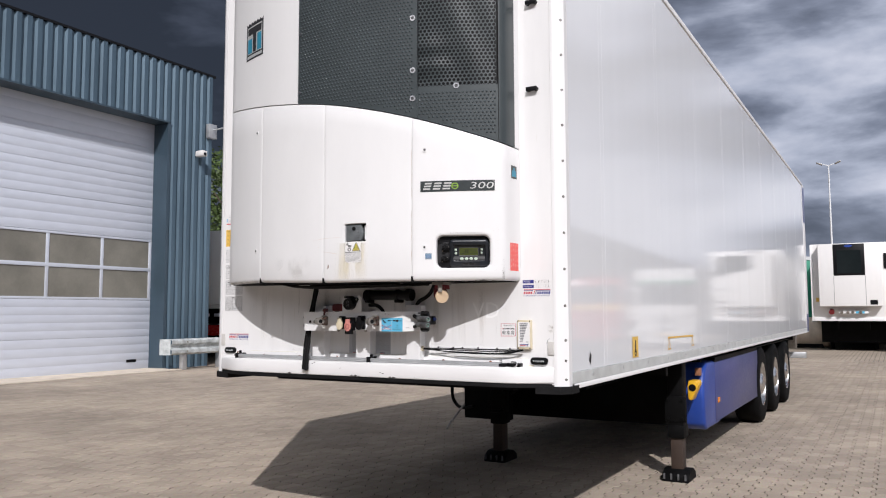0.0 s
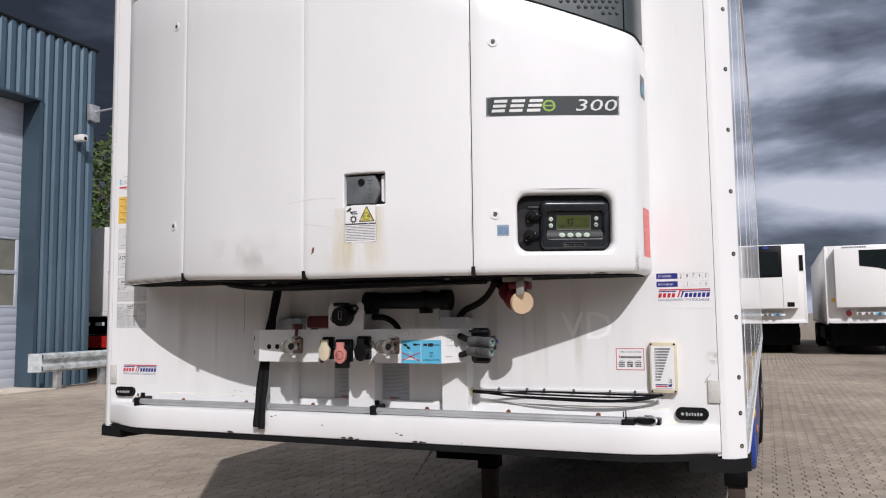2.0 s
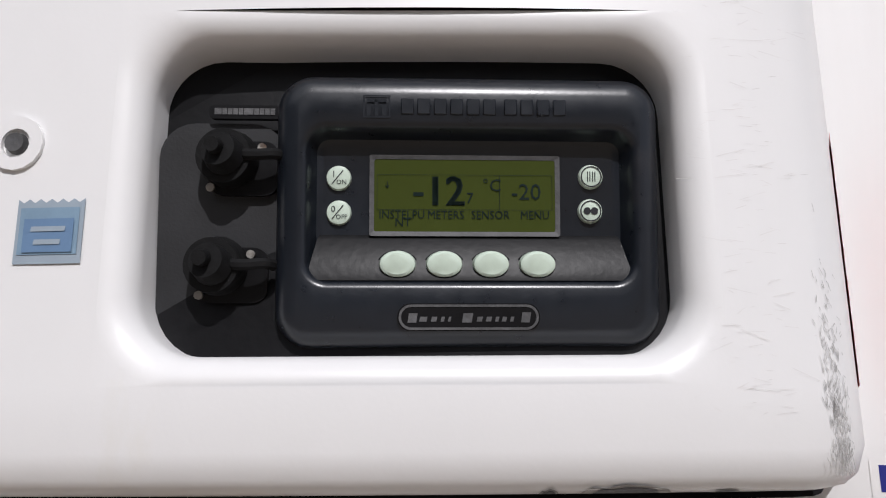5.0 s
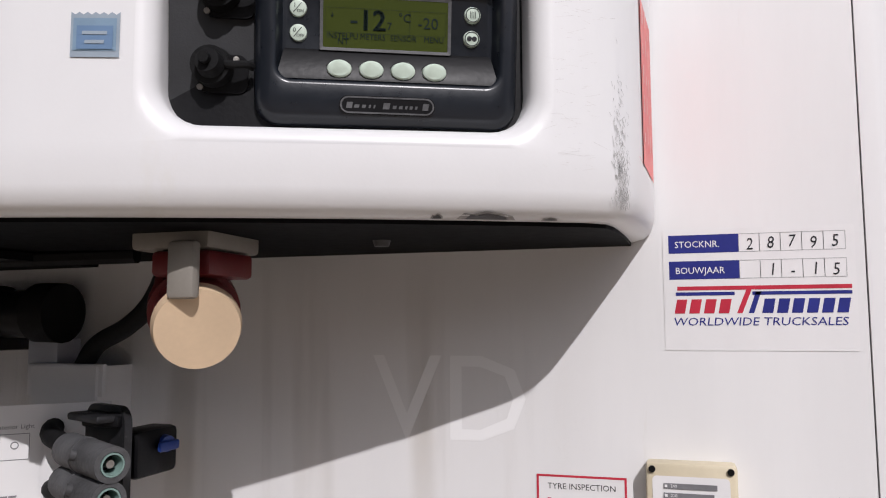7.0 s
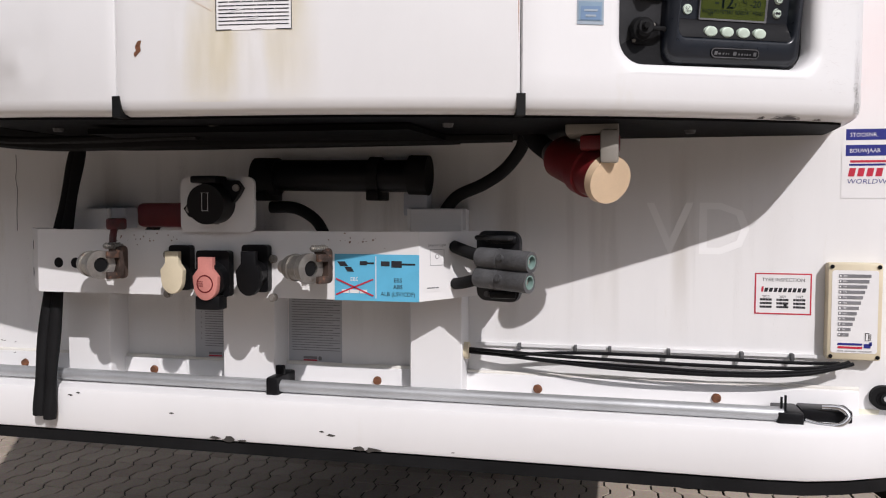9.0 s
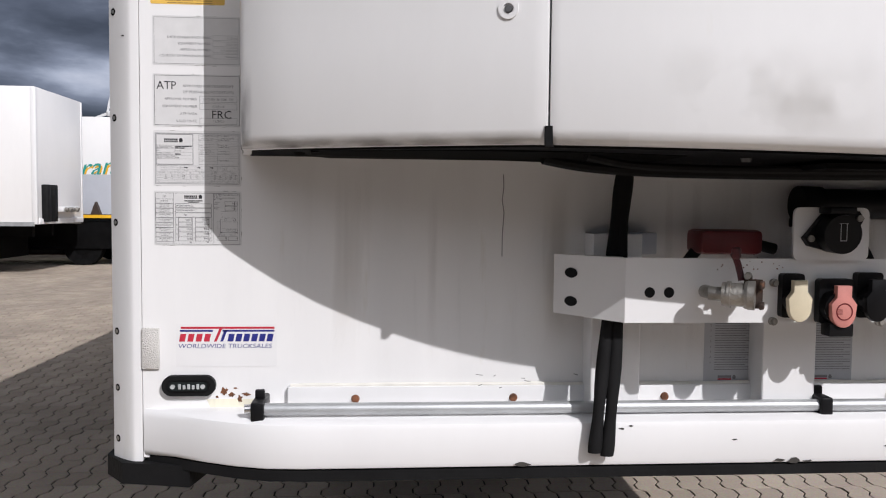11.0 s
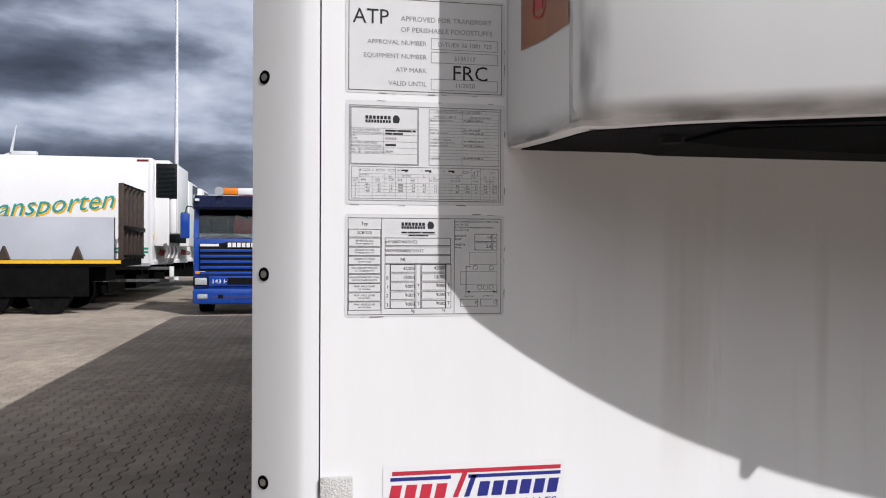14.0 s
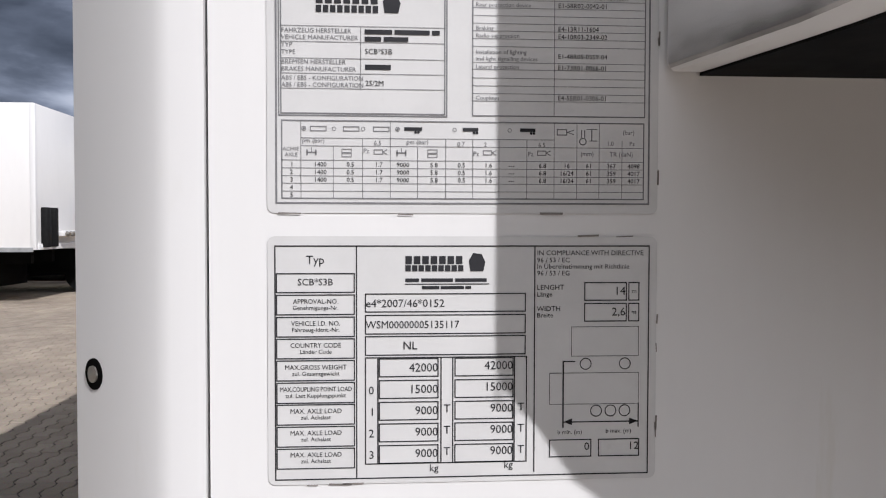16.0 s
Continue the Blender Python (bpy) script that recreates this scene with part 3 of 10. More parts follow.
# bolts up both corner profiles
bolt_head = bmesh.new()
add_cyl(bolt_head, (0, 0.001, 0), (0, -0.0005, 0), 0.0070, n=16)
bolt_core = bmesh.new()
add_cyl(bolt_core, (0, 0, 0), (0, -0.0012, 0), 0.0038, n=12)
me_head, me_core = bpy.data.meshes.new("bolt"), bpy.data.meshes.new("bolt_core")
bolt_head.to_mesh(me_head), bolt_core.to_mesh(me_core)
me_head.materials.append(VOID), me_core.materials.append(STEEL)
for sx, z0 in ((-1, 1.51), (1, 1.487)):
    for z in [1.09, 1.19, 1.30] + [z0 + 0.199 * i for i in range(13)]:
        b = new("bolt", me_head)
        b.parent = trailer
        b.matrix_basis = pose(1.2935, 0.0271, z, 0, 0, 40) if sx > 0 else pose(-1.290, 0.0274, z, 0, 0, -42)
        c = new("bolt_core", me_core)
        c.parent = b

# rubber scuffs high on the left corner profile
rng = random.Random(21)
for z, h_, w_ in ((2.245, 0.008, 0.020), (2.20, 0.004, 0.026), (2.132, 0.005, 0.022), (2.118, 0.0025, 0.028), (2.105, 0.003, 0.018), (2.09, 0.002, 0.024), (1.995, 0.003, 0.010), (1.86, 0.002, 0.008)):
    sf = Print()
    d0 = rng.uniform(0.006, 0.02)
    sf.poly([(d0 + w_ * u, z + h_ * q * rng.uniform(0.4, 1.0)) for u, q in ((0, -0.6), (0.3, -1), (0.7, -0.7), (1.0, -0.3), (1.0, 0.5), (0.6, 1), (0.25, 0.6))])
    sf.lay("scuff", lambda a, b: (-1.2505 - a, -0.0018 + 0.040 * (a / 0.052) ** 1.3, b), CHIPDARK, trailer, "dark rubber scuff")

box_part("roof", (-1.27, 1.27, 0.03, 13.5, 3.99, 4.03), WHITE, trailer)
box_part("rear_frame", (-1.305, 1.305, 13.2, 13.62, 1.03, 4.04), WHITE, trailer, "", 0.02)
for sx in (-1, 1):
    side = (lambda s: lambda a, b: (s * 1.3075, a, b))(sx)
    sheet("rear_marking", side, 13.23, 13.58, 3.25, 3.98, NAVYPANEL, trailer, "dark blue rear marking", 0.01)
    sheet("rear_marking", side, 13.23, 13.58, 1.06, 1.4, NAVYPANEL, trailer, "dark blue rear marking", 0.01)
box_part("floor_pan", (-1.24, 1.24, 0.1, 13.4, 1.02, 1.07), CHASSIS, trailer)

# lower front beam: bowed plan, rounded back at its ends
plan = []
for i in range(41):
    x = -1.2335 + 2.467 * i / 40
    e = min(1.2335 - abs(x), 0.3) / 0.3
    plan.append((x, -0.002 - 0.113 * math.sin(e * math.pi / 2) ** 1.2))
bm = bmesh.new()
rows_ = []
for z, d in ((1.066, 0.012), (1.070, 0.003), (1.078, 0.0), (1.140, 0.0), (1.149, 0.003), (1.1545, 0.012)):
    rows_.append([bm.verts.new((x, min(y + d, 0.0005), z)) for x, y in plan])
top = [bm.verts.new((x, 0.001, 1.1565)) for x, y in plan]
bot = [bm.verts.new((x, 0.001, 1.066)) for x, y in plan]
for a, b in zip([bot] + rows_, rows_ + [top]):
    for i in range(40):
        bm.faces.new((a[i], a[i + 1], b[i + 1], b[i]))
part("front_beam", bm, WHITE, trailer, "white lower front beam, chipped along its edge")
bm = bmesh.new()
add_prism(bm, [(x * 0.995, y + 0.004) for x, y in plan] + [(1.2, 0.12), (-1.2, 0.12)], 1.046, 1.0655, "z")
part("beam_underlay", bm, RUBBER, trailer, "black rubber edge under the beam")
rng = random.Random(4)
for x, z, s in ((-0.335, 1.138, 0.012), (-0.318, 1.143, 0.010), (-0.119, 1.115, 0.011), (-0.03, 1.0745, 0.022), (0.0, 1.0735, 0.03), (0.025, 1.072, 0.02), (0.18, 1.099, 0.010), (0.197, 1.094, 0.016), (0.25, 1.0735, 0.022), (0.275, 1.0725, 0.03), (0.42, 1.078, 0.006), (-0.52, 1.0735, 0.03)):
    s *= 0.6
    Print().poly([(x + s * rng.uniform(0.5, 1) * math.cos(a), z + 0.35 * s * rng.uniform(0.4, 1) * math.sin(a)) for a in (2 * math.pi * i / 9 for i in range(9))]).lay("paint_chip", lambda a, b: (a, -0.1156, b), CHIPDARK, trailer, "dark paint chip")

# sill strip above the beam with rusted bolt heads
box_part("sill_strip", (-0.96, 1.085, -0.014, 0.001, 1.1375, 1.197), WHITE, trailer, "", 0.003)
for x in (-0.522, -0.218, 0.252, 0.554, 0.86, -0.83):
    part("rusted_bolt", add_cyl(bmesh.new(), (x, -0.0135, 1.1735), (x, -0.019, 1.1735), 0.0085, 0.007, 14), RUST, trailer, "rusted bolt head")
rs = Print()
for x, z, w, h in ((-1.082, 1.187, 0.010, 0.010), (-1.068, 1.180, 0.008, 0.006), (-1.052, 1.172, 0.006, 0.009), (-1.04, 1.181, 0.010, 0.004), (-1.095, 1.176, 0.004, 0.003), (-1.06, 1.193, 0.005, 0.002)):
    rs.poly([(x + w * math.cos(a) * rng.uniform(0.4, 1), z + h * math.sin(a) * rng.uniform(0.4, 1)) for a in (2 * math.pi * i / 17 for i in range(17))])
rs.lay("rust_patch", on_front(0.0022), RUST, trailer, "rust patch round a missing clip")
st = Print()
for x, w, z0, z1 in ((-1.07, 0.045, 1.14, 1.172), (1.09, 0.03, 1.14, 1.165)):
    st = Print()
    st.poly([(x - w, z1), (x - w * 0.7, z0), (x + w * 0.8, z0 + 0.004), (x + w, z1)])
    st.lay("rust_stain", on_front(0.0018), STAIN, trailer)

# yellowed runs under the rusted bolts and a hand-laid bead of sealant over the strip
for x, w in ((-0.522, 0.045), (-0.218, 0.02), (0.554, 0.025)):
    yr = Print()
    yr.poly([(x - w, 1.1525), (x - w * 0.4, 1.156), (x, 1.166), (x + w * 0.5, 1.157), (x + w, 1.1545), (x + w * 0.3, 1.150), (x - w * 0.5, 1.1505)])
    yr.lay("rust_run", lambda a, b: (a, -0.0146, b), STAIN, trailer, "yellow rust run")
bead = [(-0.955 + 0.04 * i, -0.006, 1.198 + rng.uniform(-0.0012, 0.0012)) for i in range(52)]
part("sealant_bead", add_tube(bmesh.new(), bead, 0.0042, 8, 2), SEALANT, trailer, "uneven bead of sealant")
for i in range(9):
    x, z = -0.60 + rng.uniform(0, 0.3), 1.19 + rng.uniform(0, 0.03)
    Print().line(x, z, x + rng.uniform(0.004, 0.014), z + rng.uniform(-0.003, 0.002), 0.0011).lay("scratch", on_front(0.0012 if z > 1.203 else 0.0146), CHIPDARK, trailer)

# long pipe held by clips, with the latch at its end
bm = bmesh.new()
add_cyl(bm, (-1.0, -0.076, 1.1705), (0.955, -0.076, 1.1675), 0.0115, n=20)
part("pipe", bm, ALU, trailer, "long bare aluminium pipe")
for x in (-1.005, 0.074):
    bm = bmesh.new()
    add_box(bm, x - 0.012, x + 0.012, -0.094, -0.012, 1.150, 1.187, 0.004)
    add_box(bm, x - 0.009, x + 0.009, -0.06, -0.05, 1.183, 1.203, 0.003)
    part("pipe_clip", bm, BLACK, trailer, "black plastic pipe clip")
bm = bmesh.new()
add_cyl(bm, (-1.018, -0.078, 1.172), (-1.03, -0.08, 1.172), 0.009, n=14)
part("pipe_end", bm, CHROME, trailer)
bm = bmesh.new()
add_box(bm, 0.945, 0.985, -0.088, -0.02, 1.149, 1.173, 0.003)
add_box(bm, 0.985, 1.062, -0.066, -0.02, 1.154, 1.175, 0.004)
add_cyl(bm, (0.952, -0.08, 1.17), (0.952, -0.08, 1.196), 0.002, n=8)
add_cyl(bm, (0.959, -0.075, 1.17), (0.959, -0.075, 1.198), 0.002, n=8)
part("latch_body", bm, BLACK, trailer, "black latch block")
bm = bmesh.new()
add_tube(bm, [(0.99, -0.072, 1.158), (1.015, -0.08, 1.154), (1.04, -0.082, 1.157), (1.052, -0.078, 1.170), (1.04, -0.072, 1.181), (1.015, -0.068, 1.181)], 0.0042, 10)
part("latch_loop", bm, CHROME, trailer, "bent steel latch loop")

# marker lamps and reflectors
for sx, xc, zc in ((1, 1.1525, 1.187), (-1, -1.1465, 1.2)):
    bm = bmesh.new()
    add_prism(bm, rounded(xc - 0.05, xc + 0.05, zc - 0.0195, zc + 0.0195, 0.0192, 8), -0.012, 0.0, "y")
    bezel = part("marker_lamp", bm, RUBBER, trailer, "oval marker lamp in a black rubber frame")
    bm = bmesh.new()
    add_prism(bm, rounded(xc - 0.041, xc + 0.041, zc - 0.0115, zc + 0.0115, 0.0112, 8), -0.0135, -0.011, "y")
    part("lens_recess", bm, BLACK, bezel)
    bm = bmesh.new()
    add_prism(bm, rounded(xc - 0.036, xc + 0.036, zc - 0.0085, zc + 0.0085, 0.008, 8), -0.0165, -0.013, "y")
    part("lens", bm, GLASSDARK, bezel)
    bm = bmesh.new()
    for k in range(5):
        add_box(bm, xc - 0.018 + k * 0.0085, xc - 0.0125 + k * 0.0085, -0.018, -0.016, zc - 0.005, zc + 0.005 - 0.002 * (k % 2), 0.001)
    add_cyl(bm, (xc - 0.028, -0.0165, zc), (xc - 0.028, -0.0185, zc), 0.0045, n=12)
    add_cyl(bm, (xc + 0.028, -0.0165, zc), (xc + 0.028, -0.0185, zc), 0.0045, n=12)
    part("lamp_elements", bm, LENS, bezel)
box_part("reflector", (1.202, 1.239, -0.007, 0.0, 1.222, 1.293), REFLECT, trailer, "clear rectangular reflector", 0.002)
box_part("reflector", (-1.2345, -1.202, -0.007, 0.0, 1.232, 1.311), REFLECT, trailer, "clear rectangular reflector", 0.002)

# cables clipped along the front
cables = [
    [(0.425, -0.03, 1.2449), (0.5, -0.04, 1.2431), (0.65, -0.045, 1.2385), (0.85, -0.045, 1.2350), (1.0, -0.04, 1.2367), (1.06, -0.03, 1.2455)],
    [(0.425, -0.028, 1.2418), (0.52, -0.035, 1.2337), (0.68, -0.05, 1.2244), (0.86, -0.05, 1.2207), (0.99, -0.045, 1.2269), (1.07, -0.03, 1.2449)],
    [(0.425, -0.032, 1.2399), (0.5, -0.03, 1.2362), (0.62, -0.026, 1.2440), (0.8, -0.024, 1.2436), (0.98, -0.026, 1.2425), (1.05, -0.025, 1.2442)],
    [(0.425, -0.026, 1.2436), (0.56, -0.03, 1.2300), (0.75, -0.045, 1.2269), (0.9, -0.045, 1.2244), (1.02, -0.04, 1.2349), (1.065, -0.025, 1.2473)],
]
for c in cables:
    part("cable", add_tube(bmesh.new(), c, 0.0031, 8), BLACK, trailer, "black cable")
bm = bmesh.new()
add_cyl(bm, (0.40, -0.035, 1.243), (0.432, -0.035, 1.242), 0.0155, n=16)
part("cable_gland", bm, CREAM, trailer, "cream tape round the cable end")
box_part("cable_strip", (0.44, 1.06, -0.006, 0.0, 1.2475, 1.2535), WHITE, trailer)
for x in (0.52, 0.62, 0.68, 0.78, 0.9, 0.98):
    box_part("strip_screw", (x - 0.003, x + 0.003, -0.018, -0.004, 1.243, 1.255), DULL, trailer, "", 0.001)

# level indicator box
bm = bmesh.new()
add_box(bm, 1.03, 1.113, -0.024, 0.0, 1.25, 1.41, 0.004)
ind = part("indicator_box", bm, CREAM, trailer, "cream plastic level indicator box")
sheet("scale_plate", on_front(0.0246), 1.036, 1.106, 1.262, 1.398, PAPER, ind)
vals = ["240", "220", "200", "180", "160", "160", "120", "100", "80", "60", "40", "20"]
pr2 = Print()
for i, s in enumerate(vals):
    z = 1.3915 - i * 0.0088
    pr2.quad(1.0462, 1.0945 - i * 0.0029, z - 0.0052, z)
pr2.lay("scale_print", on_front(0.0254), GREYINK, ind)
pr = Print()
for i, s in enumerate(vals):
    pr.text(s, 1.0525, 1.3915 - i * 0.0088 - 0.0038, 0.0040).quad(1.0472, 1.0497, 1.3915 - i * 0.0088 - 0.0038, 1.3915 - i * 0.0088 - 0.0013)
pr.lay("scale_lettering", on_front(0.0256), PAPER, ind)
pr = Print()
pr.outline(1.0875, 1.0935, 1.283, 1.296, 0.0008).outline(1.0945, 1.0965, 1.284, 1.294, 0.0006)
pr.lay("scale_lettering", on_front(0.0256), INK, ind)
pr = Print()
pr.quad(1.046, 1.083, 1.275, 1.2785, 0.001).quad(1.086, 1.096, 1.271, 1.278).quad(1.094, 1.098, 1.275, 1.281)
pr.lay("maker_mark", on_front(0.0254), NAVYINK, ind)
pr = Print()
pr.quad(1.046, 1.083, 1.2695, 1.273, 0.001)
pr.lay("maker_mark", on_front(0.0254), REDINK, ind)
pr = Print()
pr.bars(1.046, 1.098, 1.2645, 0.0018, [3, 6, 7], 0.6)
pr.lay("small_print", on_front(0.0254), PALEINK, ind)
for x, z in ((1.036, 1.404), (1.107, 1.404), (1.036, 1.256), (1.107, 1.256)):
    part("case_screw", add_cyl(bmesh.new(), (x, -0.0235, z), (x, -0.026, z), 0.0032, n=12), BLACK, ind)

Print().quad(1.19, 1.2335, 1.33, 1.39).lay("smudge", on_front(0.0012), SMUDGE, trailer, "brown smudge")
sc_ = Print()
sc_.line(1.193, 1.283, 1.203, 1.301, 0.0022).line(1.203, 1.301, 1.2125, 1.311, 0.0012)
sc_.lay("scratch", on_front(0.0012), GREYINK, trailer)
# sticker: tyre inspection
tyre = sheet("inspection_sticker", on_front(), 0.9205, 1.0105, 1.3195, 1.3895, PAPER, trailer, "tyre inspection sticker with a red border", 0.001)
Print().outline(0.9205, 1.0105, 1.3195, 1.3895, 0.0022).quad(0.9305, 0.934, 1.3575, 1.3665, 0.001).lay("border", on_front(0.0022), REDINK, tyre)
pr = Print()
pr.text("TYRE INSPECTION", 0.9655, 1.3755, 0.0083, "c")
for i in range(9):
    pr.quad(0.935 + i * 0.0075, 0.9405 + i * 0.0075, 1.3575, 1.3645, 0.002)
for i, s in enumerate(("2020", "2021", "2022")):
    x = 0.9385 + i * 0.0265
    pr.text(s, x, 1.3478, 0.0058, "c")
    for j in range(3):
        pr.bars(x - 0.0095, x + 0.0095, 1.3425 - j * 0.0062, 0.0038, [2, 3, 2, 3], 0.25)
pr.disc(0.9695, 1.3355, 0.0028, 10)
pr.lay("printing", on_front(0.0022), INK, tyre)


# dealer stickers
def dealer(x0, x1, z0, parent, k):
    """Coloured bars that stand for the dealer's mark, with the readable line below it."""
    w = x1 - x0
    red, navy = Print(), Print()
    zt = z0 + k * 0.062
    red.quad(x0 + 0.03 * w, x1, zt - 0.004 * k, zt)
    navy.quad(x0 + 0.02 * w, x0 + 0.36 * w, zt - 0.0095 * k, zt - 0.006 * k).quad(x0 + 0.46 * w, x1, zt - 0.0095 * k, zt - 0.006 * k)
    red.quad(x0 + 0.37 * w, x0 + 0.40 * w, zt - 0.028 * k, zt - 0.004 * k, 0.01 * k)
    navy.quad(x0 + 0.435 * w, x0 + 0.465 * w, zt - 0.028 * k, zt - 0.006 * k, 0.008 * k)
    for i in range(4):
        red.quad(x0 + (0.01 + 0.085 * i) * w, x0 + (0.07 + 0.085 * i) * w, zt - 0.028 * k, zt - 0.0135 * k, 0.003 * k)
    for i in range(6):
        navy.quad(x0 + (0.51 + 0.081 * i) * w, x0 + (0.57 + 0.081 * i) * w, zt - 0.028 * k, zt - 0.0135 * k, 0.003 * k)
    t, _ = text_mesh("WORLDWIDE TRUCKSALES")
    navy.text("WORLDWIDE TRUCKSALES", x0, zt - 0.0405 * k, 0.0118 * k, "l", 0.97 * w / (t[:, 0].max() * 0.0118 * k), 0.15)
    red.lay("red_print", on_front(0.0024), REDINK, parent)
    navy.lay("navy_print", on_front(0.0024), NAVYINK, parent)


stock = sheet("stock_sticker", on_front(), 1.0495, 1.232, 1.5225, 1.642, PAPER, trailer, "white stock number sticker with red and navy print", 0.002)
pr = Print()
pr.quad(1.0555, 1.1245, 1.6185, 1.6365).quad(1.0555, 1.1245, 1.5925, 1.6105)
pr.lay("caption_field", on_front(0.0022), NAVYINK, stock)
pr = Print()
pr.text("STOCKNR.", 1.0615, 1.624, 0.0092).text("BOUWJAAR", 1.0615, 1.598, 0.0092)
pr.lay("caption_text", on_front(0.003), PAPER, stock)
pr = Print()
for z in (1.6185, 1.5925):
    for i in range(5):
        pr.outline(1.1245 + i * 0.0198, 1.1447 + i * 0.0198, z, z + 0.018, 0.0005)
pr.lay("number_grid", on_front(0.0022), PALEINK, stock)
pr = Print()
for i, s in enumerate("28795"):
    pr.text(s, 1.1345 + i * 0.0198, 1.6205 + 0.001 * (i % 3), 0.0165, "c", 0.85, 0.12)
for i, s in enumerate(" 1-15"):
    pr.text(s, 1.1345 + i * 0.0198, 1.5945 + 0.001 * (i % 2), 0.0165, "c", 0.85, 0.12)
pr.lay("pen_writing", on_front(0.0026), INK, stock)
dealer(1.058, 1.2275, 1.5265, stock, 0.95)
stock.matrix_basis = Matrix.Translation((1.0495 * (1 - 0.955) + 0.002, 0, -0.007)) @ Matrix.Diagonal((0.955, 1, 1, 1))
gl = sheet("dealer_sticker", on_front(), -1.172, -0.982, 1.235, 1.318, WHITE, trailer, "white dealer sticker with red and navy print", 0.002)
dealer(-1.168, -0.986, 1.249, gl, 1.02)
gh = Print()
gh.text("VD", 0.740, 1.420, 0.130, "l", 1.0)
gh.lay("ghost_lettering", on_front(0.0008), GHOST, trailer, "faint ghost of removed lettering")


# left column of stickers
def plate(name, z0, z1, label, x0=-1.2105, x1=-1.0475, m=PLATEPAPER):
    """A sticker or foil plate whose rim is dirty and nicked here and there."""
    sh = sheet(name, on_front(0.0012), x0, x1, z0, z1, m, trailer, label, 0.003)
    rn = random.Random(int(z0 * 1000))
    for i in range(9):
        side_, u_, l_ = rn.randrange(3), rn.random(), rn.uniform(0.002, 0.010)
        w_ = rn.uniform(0.0004, 0.0009)
        if side_ < 2:
            z_ = (z0, z1)[side_] + rn.uniform(-0.0004, 0.0004)
            a_ = x0 + 0.004 + (x1 - x0 - 0.018) * u_
            Print().line(a_, z_, a_ + l_, z_ + rn.uniform(-0.0004, 0.0004), w_).lay("rim_dirt", on_front(0.0024), NICK, sh)
        else:
            b_ = z0 + 0.006 + (z1 - z0 - 0.02) * u_
            Print().line(x1, b_, x1 + rn.uniform(-0.0005, 0.0005), b_ + l_ * 0.7, w_).lay("rim_dirt", on_front(0.0024), NICK, sh)
    return sh


yel = plate("yellow_sticker", 1.919, 2.036, "yellow wheel-nut warning sticker", -1.213, -1.077, YELLOWSTK)
pr = Print()
for z, ws in ((2.028, [4, 7, 3]), (1.998, [3, 5, 8]), (1.969, [3, 2, 5, 4]), (1.940, [4, 5, 6])):
    pr.bars(-1.206, -1.086, z - 0.004, 0.0030, ws, 0.5)
    for j in range(3):
        pr.bars(-1.19 + 0.004 * j, -1.10, z - 0.010 - j * 0.0045, 0.0012, [5, 3, 6, 4, 5], 0.4)
pr.lay("printing", on_front(0.002), BROWNINK, yel)
serv = plate("service_sticker", 2.05, 2.135, "pale service contact sticker", -1.2125, -1.127, PAPER)
Print().bars(-1.188, -1.158, 2.122, 0.003, [3, 2]).bars(-1.195, -1.135, 2.105, 0.0025, [5, 3, 4]).bars(-1.195, -1.135, 2.098, 0.003, [2, 3, 4, 5]).bars(-1.195, -1.14, 2.091, 0.003, [3, 4, 4]).bars(-1.195, -1.145, 2.066, 0.002, [4, 5, 3]).lay("small_print", on_front(0.002), PALEINK, serv)
Print().quad(-1.2105, -1.2, 2.103, 2.113).quad(-1.2105, -1.2, 2.091, 2.100).lay("blue_print", on_front(0.002), CYANINK, serv)
Print().quad(-1.21, -1.157, 2.0725, 2.0805).lay("red_mark", on_front(0.002), REDINK, serv)
tuv = Print()
tuv.poly([(-1.089 + 0.038 * math.cos(radians(22.5 + 45 * i)), 2.079 + 0.042 * math.sin(radians(22.5 + 45 * i))) for i in range(8)])
tuv = tuv.lay("octagon_sticker", on_front(0.0014), NAVYINK, trailer, "blue octagonal inspection sticker")
Print().poly([(-1.089 + 0.027 * math.cos(radians(22.5 + 45 * i)), 2.079 + 0.030 * math.sin(radians(22.5 + 45 * i))) for i in range(8)]).lay("white_field", on_front(0.002), PAPER, tuv)
Print().quad(-1.107, -1.097, 2.081, 2.094).quad(-1.095, -1.085, 2.081, 2.094).quad(-1.083, -1.072, 2.081, 2.094).quad(-1.111, -1.067, 2.0775, 2.0785).quad(-1.1, -1.079, 2.064, 2.073).lay("mark_print", on_front(0.0026), INK, tuv)

pa = plate("date_plate", 1.806, 1.898, "foil plate with the manufacturing data")
pr = Print()
pr.outline(-1.2075, -1.0505, 1.809, 1.895, 0.0006)
for i, (s, v) in enumerate((("DATE OF MANUFACTURING", "11/2014"), ("EQUIPMENT NUMBER", "5135117"), ("APPROVAL NUMBER", "D-TUEV 36 1"), ("COUNTRY OF MANUFACTURING", "Germany"))):
    z = 1.856 - i * 0.0114
    pr.text(s, -1.103, z, 0.0066, "r", 0.95).outline(-1.0995, -1.0535, z - 0.0025, z + 0.0068, 0.0004).text(v, -1.0555, z, 0.0055, "r")
pr.lay("printing", on_front(0.002), GREYINK, pa)
pb = plate("approval_plate", 1.692, 1.79, "foil approval plate for perishable transport")
pr = Print()
pr.outline(-1.2075, -1.0505, 1.6945, 1.7875, 0.0006)
pr.text("ATP", -1.2035, 1.7615, 0.0215, "l", 0.95).text("FRC", -1.103, 1.708, 0.0215, "l", 1.0)
pr.lay("bold_print", on_front(0.002), INK, pb)
pr = Print()
